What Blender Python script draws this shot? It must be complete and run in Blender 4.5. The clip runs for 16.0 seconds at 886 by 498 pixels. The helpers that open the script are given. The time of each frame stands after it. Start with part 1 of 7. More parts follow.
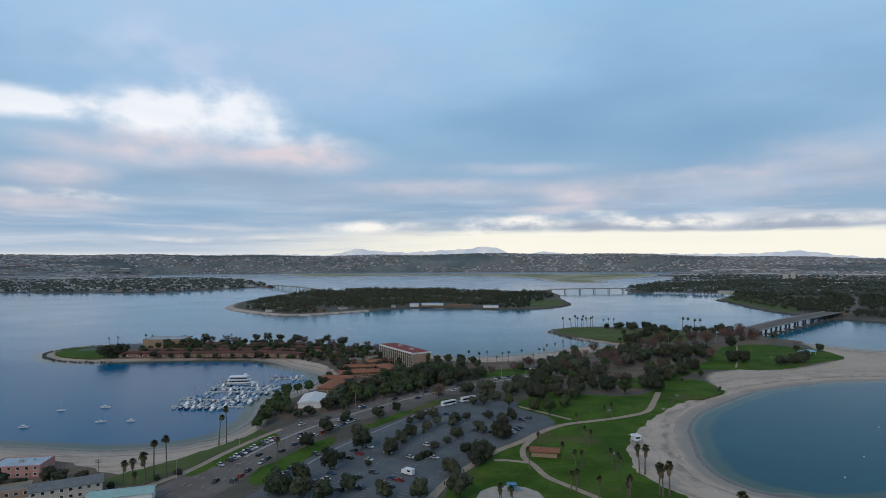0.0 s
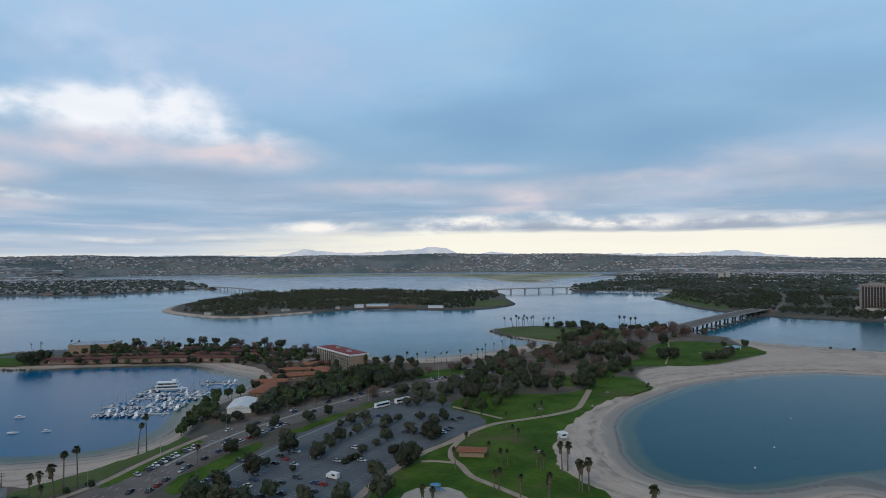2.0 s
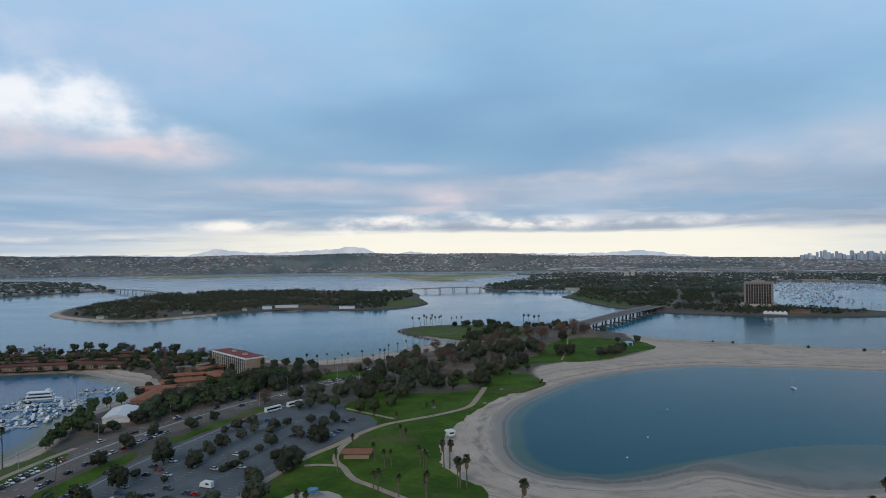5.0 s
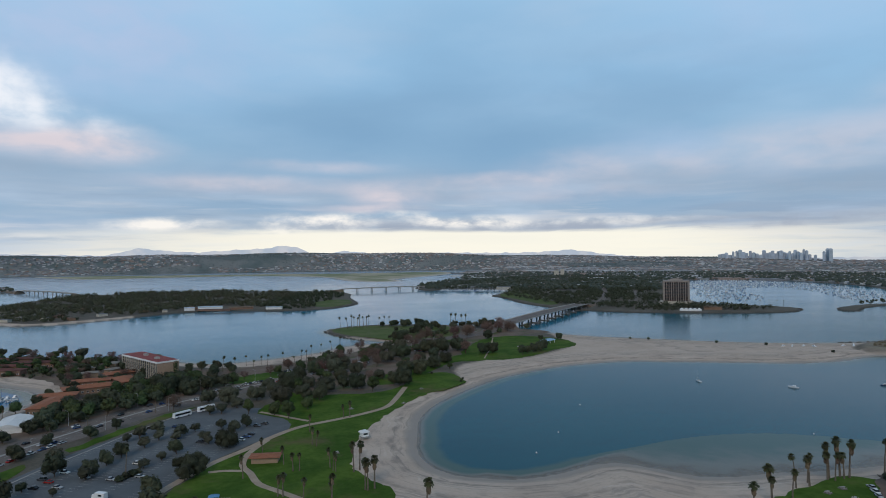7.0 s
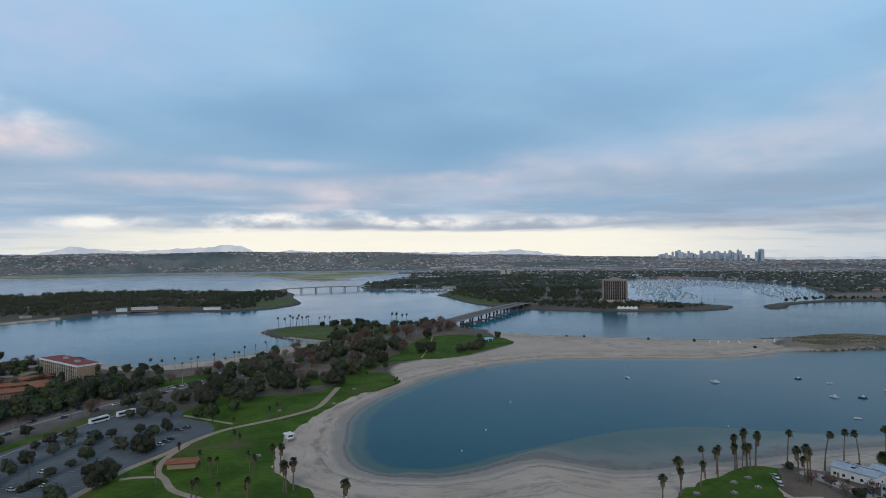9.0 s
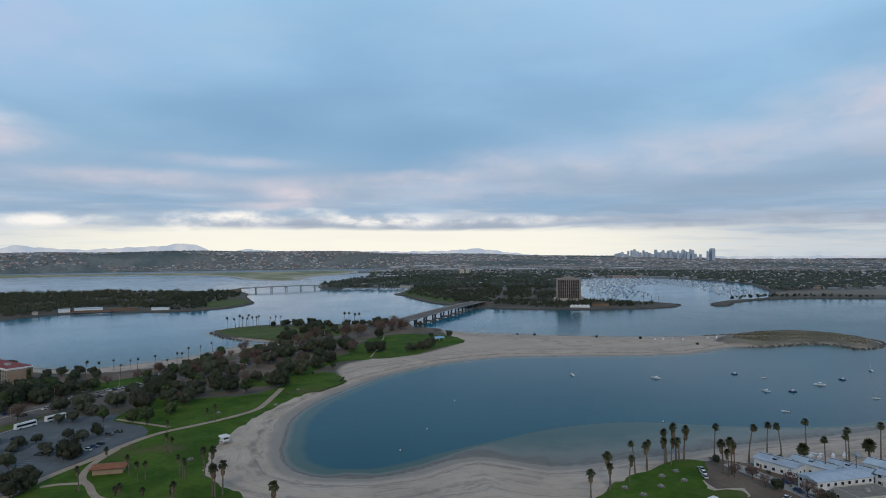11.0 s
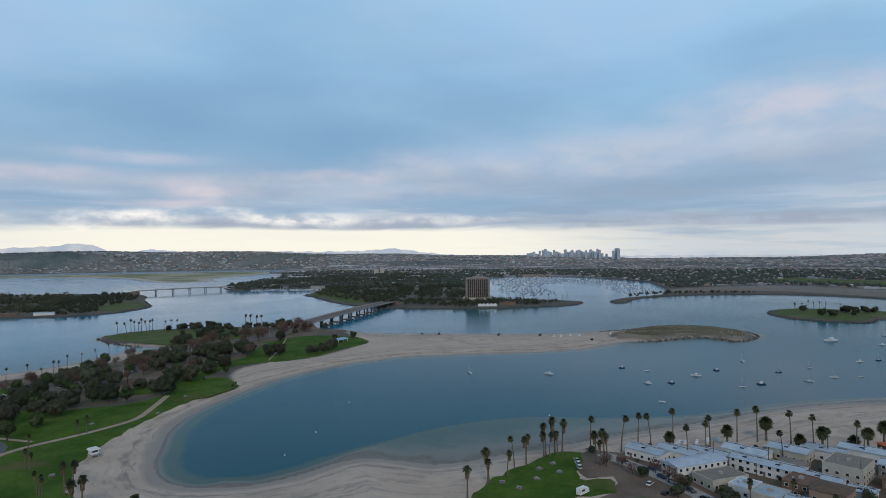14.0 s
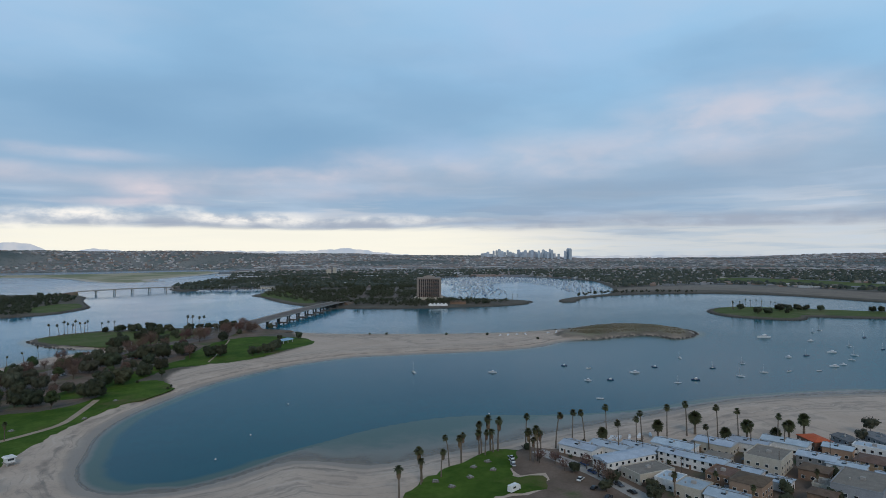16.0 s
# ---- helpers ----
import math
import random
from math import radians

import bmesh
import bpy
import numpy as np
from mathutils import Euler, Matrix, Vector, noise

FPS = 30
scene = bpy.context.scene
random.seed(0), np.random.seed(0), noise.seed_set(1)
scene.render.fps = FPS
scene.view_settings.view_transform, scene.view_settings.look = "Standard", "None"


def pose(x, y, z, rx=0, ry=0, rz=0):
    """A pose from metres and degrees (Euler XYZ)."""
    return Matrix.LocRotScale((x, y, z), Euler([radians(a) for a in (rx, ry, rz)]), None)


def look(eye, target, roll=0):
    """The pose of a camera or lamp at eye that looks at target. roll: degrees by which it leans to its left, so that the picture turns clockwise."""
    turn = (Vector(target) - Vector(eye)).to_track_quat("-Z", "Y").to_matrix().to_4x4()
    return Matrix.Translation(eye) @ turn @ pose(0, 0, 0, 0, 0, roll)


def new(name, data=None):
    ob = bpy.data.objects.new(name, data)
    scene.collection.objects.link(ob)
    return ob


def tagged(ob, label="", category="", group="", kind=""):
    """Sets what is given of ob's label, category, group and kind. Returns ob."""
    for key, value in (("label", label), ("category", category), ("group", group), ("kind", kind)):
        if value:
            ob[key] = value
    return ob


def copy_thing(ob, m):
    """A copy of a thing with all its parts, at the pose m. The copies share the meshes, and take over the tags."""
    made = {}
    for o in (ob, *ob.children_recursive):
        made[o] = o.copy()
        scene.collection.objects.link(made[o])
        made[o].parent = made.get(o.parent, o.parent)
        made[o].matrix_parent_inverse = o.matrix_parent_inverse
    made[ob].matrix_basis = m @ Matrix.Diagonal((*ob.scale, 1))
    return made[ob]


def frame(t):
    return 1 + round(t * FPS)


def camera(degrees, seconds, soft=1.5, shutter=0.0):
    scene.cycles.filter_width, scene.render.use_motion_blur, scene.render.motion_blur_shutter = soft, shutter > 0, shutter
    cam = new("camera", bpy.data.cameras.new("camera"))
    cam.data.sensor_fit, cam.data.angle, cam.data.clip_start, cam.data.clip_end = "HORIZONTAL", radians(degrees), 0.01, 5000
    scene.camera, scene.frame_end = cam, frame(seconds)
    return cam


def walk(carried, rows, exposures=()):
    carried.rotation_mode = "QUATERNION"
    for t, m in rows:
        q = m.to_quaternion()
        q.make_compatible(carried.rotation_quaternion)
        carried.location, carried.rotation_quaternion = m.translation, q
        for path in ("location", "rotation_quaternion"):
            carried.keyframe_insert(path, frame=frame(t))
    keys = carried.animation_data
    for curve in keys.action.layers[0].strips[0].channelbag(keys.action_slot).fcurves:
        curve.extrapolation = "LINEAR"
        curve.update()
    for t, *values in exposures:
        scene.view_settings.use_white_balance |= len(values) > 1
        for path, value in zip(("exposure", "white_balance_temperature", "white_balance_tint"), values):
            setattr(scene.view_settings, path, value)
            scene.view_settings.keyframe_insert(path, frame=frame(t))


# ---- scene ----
cam = camera(71.8, 16.0, soft=0.9)
PATH = [
    (0, (2.746, -0.073, 100.62), (2.658, 1.925, 100.651), -0.2),
    (0.5, (5.717, -0.165, 100.785), (5.66, 1.834, 100.816), -0.3),
    (1, (8.705, -0.023, 100.857), (8.686, 1.976, 100.888), -0.3),
    (1.5, (11.562, -0.154, 101.008), (11.586, 1.846, 101.04), -0.3),
    (2, (14.365, 0.348, 101.075), (14.438, 2.347, 101.106), -0.4),
    (2.5, (17.528, 0.357, 101.02), (17.651, 2.353, 101.051), -0.4),
    (3, (20.258, 0.258, 101.141), (20.427, 2.251, 101.171), -0.4),
    (5.5, (35.077, -0.958, 101.069), (35.452, 1.006, 101.097), -0.5),
    (6, (38.176, -1.091, 100.997), (38.601, 0.863, 101.024), -0.5),
    (6.5, (41.184, -1.564, 101.005), (41.663, 0.378, 101.031), -0.5),
    (7, (43.929, -2.706, 101.044), (44.462, -0.778, 101.069), -0.5),
    (7.5, (47.072, -3.364, 100.925), (47.65, -1.45, 100.949), -0.5),
    (8, (50.074, -4.481, 100.853), (50.689, -2.578, 100.876), -0.5),
    (8.5, (53.035, -5.052, 100.797), (53.688, -3.162, 100.82), -0.5),
    (9, (55.834, -5.728, 100.761), (56.522, -3.85, 100.783), -0.4),
    (11.5, (69.541, -10.897, 100.535), (70.376, -9.08, 100.554), -0.4),
    (12, (72.112, -11.858, 100.443), (72.982, -10.057, 100.463), -0.4),
    (12.5, (74.723, -12.586, 100.443), (75.633, -10.805, 100.461), -0.3),
    (13, (76.743, -14.324, 100.693), (77.699, -12.568, 100.711), -0.3),
    (13.5, (78.957, -15.796, 100.808), (79.959, -14.066, 100.825), -0.4),
    (14, (81.26, -16.906, 100.695), (82.301, -15.199, 100.711), -0.5),
    (14.5, (83.249, -18.092, 100.541), (84.324, -16.406, 100.557), -0.4),
    (15, (85.384, -19.149, 100.26), (86.494, -17.485, 100.275), -0.4),
    (15.5, (87.513, -19.992, 100.161), (88.653, -18.349, 100.176), -0.4),
    (16, (89.925, -20.946, 99.966), (91.087, -19.318, 99.981), -0.4),
]
walk(cam, [(t, look(eye, target, roll)) for t, eye, target, roll in PATH])

# ---- world and light ----
def lin(r, g, b):
    """Linear colour from 0..255 display values."""
    return tuple(((c / 255) / 12.92 if c / 255 < 0.04045 else ((c / 255 + 0.055) / 1.055) ** 2.4) for c in (r, g, b))


class Nodes:
    """Small helper round a node tree."""

    def __init__(self, tree):
        self.tree = tree
        tree.nodes.clear()

    def add(self, kind, **values):
        node = self.tree.nodes.new(kind)
        for key, value in values.items():
            setattr(node, key, value)
        return node

    def put(self, socket, value):
        if isinstance(value, bpy.types.NodeSocket):
            self.tree.links.new(value, socket)
        else:
            socket.default_value = value

    def math(self, op, a, b=0.0, c=0.0, clamp=False):
        node = self.add("ShaderNodeMath", operation=op, use_clamp=clamp)
        for socket, value in zip(node.inputs, (a, b, c)):
            self.put(socket, value)
        return node.outputs[0]

    def vmath(self, op, a, b=(0, 0, 0)):
        node = self.add("ShaderNodeVectorMath", operation=op)
        self.put(node.inputs[0], a)
        self.put(node.inputs[1], b)
        return node.outputs["Value"] if op in ("LENGTH", "DOT_PRODUCT") else node.outputs[0]

    def noise(self, vector, scale, detail=4.0, rough=0.55, distortion=0.0):
        node = self.add("ShaderNodeTexNoise")
        if vector is not None:
            self.put(node.inputs["Vector"], vector)
        node.inputs["Scale"].default_value = scale
        node.inputs["Detail"].default_value = detail
        node.inputs["Roughness"].default_value = rough
        node.inputs["Distortion"].default_value = distortion
        return node.outputs["Fac"]

    def span(self, value, a, b, c=0.0, d=1.0, smooth=True):
        node = self.add("ShaderNodeMapRange", interpolation_type="SMOOTHSTEP" if smooth else "LINEAR")
        for socket, v in zip(node.inputs, (value, a, b, c, d)):
            self.put(socket, v)
        return node.outputs[0]

    def mix(self, fac, a, b, blend="MIX"):
        node = self.add("ShaderNodeMix", data_type="RGBA", blend_type=blend)
        self.put(node.inputs[0], fac)
        for socket, v in ((node.inputs[6], a), (node.inputs[7], b)):
            self.put(socket, v if isinstance(v, bpy.types.NodeSocket) else (*v, 1))
        return node.outputs[2]

    def ramp(self, fac, stops):
        node = self.add("ShaderNodeValToRGB")
        self.put(node.inputs[0], fac)
        e = node.color_ramp.elements
        while len(e) < len(stops):
            e.new(0.5)
        for item, (place, colour) in zip(e, stops):
            item.position, item.color = place, (*colour, 1)
        return node.outputs[0]


SUN_TURN, SUN_RISE = 205.0, 34.0      # compass way to the sun (from +y, clockwise) and height, degrees

world = bpy.data.worlds.new("overcast_sky")
scene.world = world
world.use_nodes = True
n = Nodes(world.node_tree)
way = n.add("ShaderNodeTexCoord").outputs["Generated"]
split = n.add("ShaderNodeSeparateXYZ")
n.put(split.inputs[0], way)
X, Y, Z = split.outputs
turn = n.math("ARCTAN2", X, Y)                                # 0 ahead (+y), positive to the east of it
rise = n.math("ARCSINE", Z)
flat = n.add("ShaderNodeCombineXYZ")
n.put(flat.inputs[0], turn), n.put(flat.inputs[1], rise)
sheet = flat.outputs[0]
wob = n.add("ShaderNodeTexNoise")
wob_in = n.vmath("MULTIPLY", sheet, (1.0, 2.2, 1))
n.put(wob.inputs["Vector"], wob_in)
wob.inputs["Scale"].default_value, wob.inputs["Detail"].default_value, wob.inputs["Roughness"].default_value = 6.5, 5.0, 0.52
wob_vec = n.vmath("MULTIPLY", n.vmath("SUBTRACT", wob.outputs["Color"], (0.5, 0.5, 0.5)), (0.06, 0.022, 0))
bent = n.vmath("ADD", sheet, wob_vec)
bent_split = n.add("ShaderNodeSeparateXYZ")
n.put(bent_split.inputs[0], bent)
# the overcast from the horizon upwards (radians above it)
base = n.ramp(n.math("MULTIPLY", bent_split.outputs[1], 1.0, clamp=True), [
    (0.0, lin(226, 226, 222)), (0.012, lin(236, 232, 222)), (0.034, lin(214, 214, 214)), (0.055, lin(160, 181, 203)), (0.10, lin(156, 178, 202)),
    (0.17, lin(146, 182, 212)), (0.27, lin(150, 193, 228)), (0.40, lin(160, 202, 236)), (0.55, lin(112, 142, 174)), (1.0, lin(92, 118, 146))])


def blobs(rows):
    """Soft patches of cloud: rows of azimuth, height, half width, half height (degrees), weight."""
    total = 0.0
    for a, e, wa, we, weight in rows:
        d = n.vmath("MULTIPLY", n.vmath("SUBTRACT", bent, (radians(a), radians(e), 0)), (1 / radians(wa), 1 / radians(we), 0))
        total = n.math("MULTIPLY_ADD", n.span(n.vmath("LENGTH", d), 1.05, 0.15), weight, total)
    return total


low = n.noise(n.vmath("MULTIPLY", bent, (1.8, 30, 1)), 1.7, 5, 0.55, 0.2)     # long flat streaks near the horizon
mid = n.noise(n.vmath("MULTIPLY", bent, (1.6, 5, 1)), 1.9, 4, 0.5)
fine = n.noise(n.vmath("MULTIPLY", bent, (5, 8, 1)), 2.6, 5, 0.5)
torn = n.noise(n.vmath("MULTIPLY", bent, (5, 14, 1)), 2.2, 5, 0.5)
puff = n.noise(n.vmath("MULTIPLY", bent, (8, 20, 1)), 1.8, 5, 0.55)                # small heaped clouds low down
deck = n.add("ShaderNodeCombineXYZ")                                              # the cloud deck seen from below
far_off = n.math("ADD", n.math("MAXIMUM", Z, 0.0), 0.07)
n.put(deck.inputs[0], n.math("DIVIDE", X, far_off)), n.put(deck.inputs[1], n.math("DIVIDE", Y, far_off))
billow = n.noise(n.vmath("ADD", deck.outputs[0], n.vmath("MULTIPLY", wob_vec, (5, 20, 0))), 0.62, 5, 0.52)
sky = base
sky = n.mix(n.math("MULTIPLY", n.math("MULTIPLY", n.span(turn, 0.60, 1.0), n.span(rise, 0.10, 0.035)), 0.75), sky, lin(182, 194, 208))
sky = n.mix(n.math("MULTIPLY", n.math("MULTIPLY", n.span(turn, -0.12, -0.5), n.math("MULTIPLY", n.span(rise, 0.004, 0.014), n.span(rise, 0.075, 0.045))), 0.85), sky, lin(158, 181, 210))
streak_zone = n.math("MULTIPLY", n.span(rise, 0.010, 0.03), n.span(rise, 0.14, 0.05))
sky = n.mix(n.math("MULTIPLY", n.math("MULTIPLY", n.span(low, 0.50, 0.36), streak_zone), 0.75), sky, lin(140, 164, 192))
sky = n.mix(n.math("MULTIPLY", n.math("MULTIPLY", n.span(low, 0.52, 0.66), streak_zone), 0.6), sky, lin(212, 214, 222))
sky = n.mix(n.math("MULTIPLY", n.span(mid, 0.42, 0.66), 0.22), sky, lin(184, 208, 232))
sky = n.mix(n.math("MULTIPLY", n.span(billow, 0.48, 0.68), 0.40), sky, lin(186, 206, 230))
sky = n.mix(n.math("MULTIPLY", n.span(billow, 0.50, 0.32), 0.42), sky, lin(136, 171, 204))
pale = blobs([(-24, 18, 22, 9, .9), (-9, 18, 13, 7, .8), (34, 10.0, 8, 2.2, .6), (44, 20, 14, 6, .5)])
sky = n.mix(n.math("MULTIPLY", pale, n.span(fine, 0.3, 0.7, 0.4, 0.8), clamp=True), sky, lin(176, 198, 229))
dark = blobs([(4, 11.0, 13, 5.5, .9), (-4, 15, 14, 6, .15), (23, 9.4, 13, 4.4, .85), (34, 12.5, 12, 5, .5), (52, 5.4, 16, 1.7, .8), (-28, 6.4, 8, 1.5, .5), (-26, 4.0, 11, .9, .9), (-33, 2.4, 9, .6, .8), (-4, 4.6, 12, 1.0, .5), (10, 3.9, 12, .6, .5), (30, 5.0, 12, 1.3, .6), (62, 16, 10, 4, .4), (20, 19, 22, 8, .55), (16, 13, 16, 5, .6)])
sky = n.mix(n.math("MULTIPLY", dark, n.span(mid, 0.7, 0.3, 0.6, 0.95), clamp=True), sky, lin(130, 169, 203))
grey = blobs([(50, 5.6, 14, 1.5, .8), (36, 6.8, 10, 1.6, .45), (-22, 7.4, 12, 1.3, .6), (14, 6.6, 12, 2.0, .35), (63, 7.5, 12, 2.5, .4)])
sky = n.mix(n.math("MULTIPLY", grey, n.span(fine, 0.25, 0.7, 0.5, 0.9), clamp=True), sky, lin(151, 168, 189))
pink = blobs([(-2, 6.6, 15, 1.1, .55), (20, 7.0, 13, 1.1, .5), (4, 8.3, 9, .8, .4), (-15, 9.4, 8.5, 2.2, 1.1), (-28, 9.6, 12, 2.2, 1.0), (-35, 6.9, 5.5, 1.5, .85), (-36, 4.5, 8, .9, .8), (10.5, 5.7, 5.5, 1.7, .9), (31, 8.0, 12, 2.2, .4), (46, 8.6, 12, 3.0, .45), (62, 11, 14, 4.6, .6), (8, 4.4, 8, .6, .6), (26, 5.6, 14, 1.2, .35)])
sky = n.mix(n.math("MULTIPLY", n.math("MULTIPLY", pink, n.span(fine, 0.3, 0.6, 0.6, 1.1)), n.span(torn, 0.30, 0.66, 0.45, 1.0), clamp=True), sky, lin(219, 211, 219))
high_white = blobs([(-37, 12.2, 8, 1.9, 1.2), (-30, 12.2, 7, 2.6, 1.1), (-25, 12.6, 6, 3.6, 1.1), (-20, 12.8, 5.5, 3.8, 1.0), (-16, 11.3, 5.5, 2.3, .6), (-12, 10.6, 4, 1.8, .4), (-28, 17, 13, 5, .35), (-50, 12, 12, 6, .8)])
low_white = blobs([(-9, 2.95, 7, .7, 1.1), (4, 3.3, 8, .8, 1.25), (2, 2.4, 9, .6, .9), (17.5, 3.25, 9, .8, 1.3), (10, 3.9, 7, .5, .6), (-24, 1.9, 12, .35, .5), (-34, 5.3, 8, .6, .6), (30, 3.1, 10, .5, .7)])
sky = n.mix(n.math("MULTIPLY", n.span(n.math("MULTIPLY", high_white, n.span(fine, 0.28, 0.70, 0.35, 1.15)), 0.05, 1.35), n.span(billow, 0.30, 0.60, 0.75, 1.0)), sky, lin(248, 250, 255))
flat_base = n.math("MULTIPLY", n.math("MULTIPLY", n.span(n.math("MULTIPLY_ADD", n.math("SUBTRACT", low, 0.5), 0.03, rise), 0.034, 0.043), n.span(rise, 0.066, 0.050)), n.span(turn, -0.06, 0.14))
sky = n.mix(n.math("MULTIPLY", flat_base, n.span(puff, 0.66, 0.40, 0.35, 0.85)), sky, lin(158, 169, 188))
sky = n.mix(n.math("MULTIPLY", low_white, n.span(puff, 0.36, 0.66, 0.10, 1.0), clamp=True), sky, lin(252, 248, 243))
warm = n.math("MULTIPLY", n.span(turn, -0.42, 0.10, 0.12, 1.0), n.span(turn, 0.55, 0.95, 1.0, 0.15))
glow = n.math("MULTIPLY", n.math("MULTIPLY", n.span(n.math("MULTIPLY_ADD", n.math("SUBTRACT", low, 0.5), 0.03, rise), 0.047, 0.036), n.span(rise, -0.02, 0.0)), warm)
sky = n.mix(n.math("MULTIPLY", glow, 0.92), sky, lin(255, 251, 236))
clear = n.add("ShaderNodeTexSky", sky_type="NISHITA", sun_disc=False, sun_elevation=radians(SUN_RISE), sun_rotation=radians(SUN_TURN))
sky = n.mix(0.97, n.vmath("SCALE", clear.outputs[0]), sky)
n.tree.nodes[-2].inputs["Scale"].default_value = 0.08
ground_side = n.mix(n.span(Z, -0.03, -0.01), (0.12, 0.14, 0.15), sky)
back = n.add("ShaderNodeBackground")
n.put(back.inputs[0], ground_side)
back.inputs[1].default_value = 1.0
n.put(n.add("ShaderNodeOutputWorld").inputs[0], back.outputs[0])

sun = new("sun", bpy.data.lights.new("sun", "SUN"))
sun.data.energy, sun.data.angle, sun.data.color = 0.95, radians(20), (1.0, 0.87, 0.74)
a, e = radians(SUN_TURN), radians(SUN_RISE)
sun.matrix_world = look((math.sin(a) * math.cos(e) * 50, math.cos(a) * math.cos(e) * 50, math.sin(e) * 50), (0, 0, 0))


# ---- materials ----
def surface(name, a, b, scale, rough=0.8, bump=0.3, fine_scale=None, metal=0.0, spec=0.3, vary=0.0, stain=None):
    """Two colours mixed by noise at two sizes (per metre), with fine relief; vary: spread from piece to piece; stain: (colour, share)."""
    m = bpy.data.materials.new(name)
    m.use_nodes = True
    q = Nodes(m.node_tree)
    place = q.add("ShaderNodeNewGeometry").outputs["Position"]
    big = q.noise(place, scale, 4, 0.6)
    small = q.noise(place, fine_scale or scale * 9, 5, 0.65)
    colour = q.mix(q.span(big, 0.3, 0.7), a, b)
    colour = q.mix(q.span(small, 0.3, 0.75, 0.0, 0.45), colour, tuple(c * 0.62 for c in a))
    if stain:
        colour = q.mix(q.math("MULTIPLY", q.span(q.noise(place, scale * 0.37, 6, 0.7), 0.52, 0.68), stain[1]), colour, stain[0])
    if vary:
        chance = q.add("ShaderNodeObjectInfo").outputs["Random"]
        hsv = q.add("ShaderNodeHueSaturation")
        q.put(hsv.inputs["Color"], colour)
        q.put(hsv.inputs["Value"], q.span(chance, 0, 1, 1 - vary, 1 + vary, False))
        q.put(hsv.inputs["Hue"], q.span(q.math("FRACT", q.math("MULTIPLY", chance, 7.3)), 0, 1, 0.5 - vary * 0.14, 0.5 + vary * 0.07, False))
        colour = hsv.outputs[0]
    p = q.add("ShaderNodeBsdfPrincipled")
    q.put(p.inputs["Base Color"], colour)
    q.put(p.inputs["Roughness"], q.span(small, 0.2, 0.8, max(rough - 0.08, 0.02), min(rough + 0.08, 1), False))
    p.inputs["Metallic"].default_value = metal
    p.inputs["Specular IOR Level"].default_value = spec
    if bump:
        r = q.add("ShaderNodeBump")
        r.inputs["Strength"].default_value, r.inputs["Distance"].default_value = bump, 0.1
        q.put(r.inputs["Height"], small)
        q.put(p.inputs["Normal"], r.outputs[0])
    q.put(q.add("ShaderNodeOutputMaterial").inputs[0], p.outputs[0])
    return m


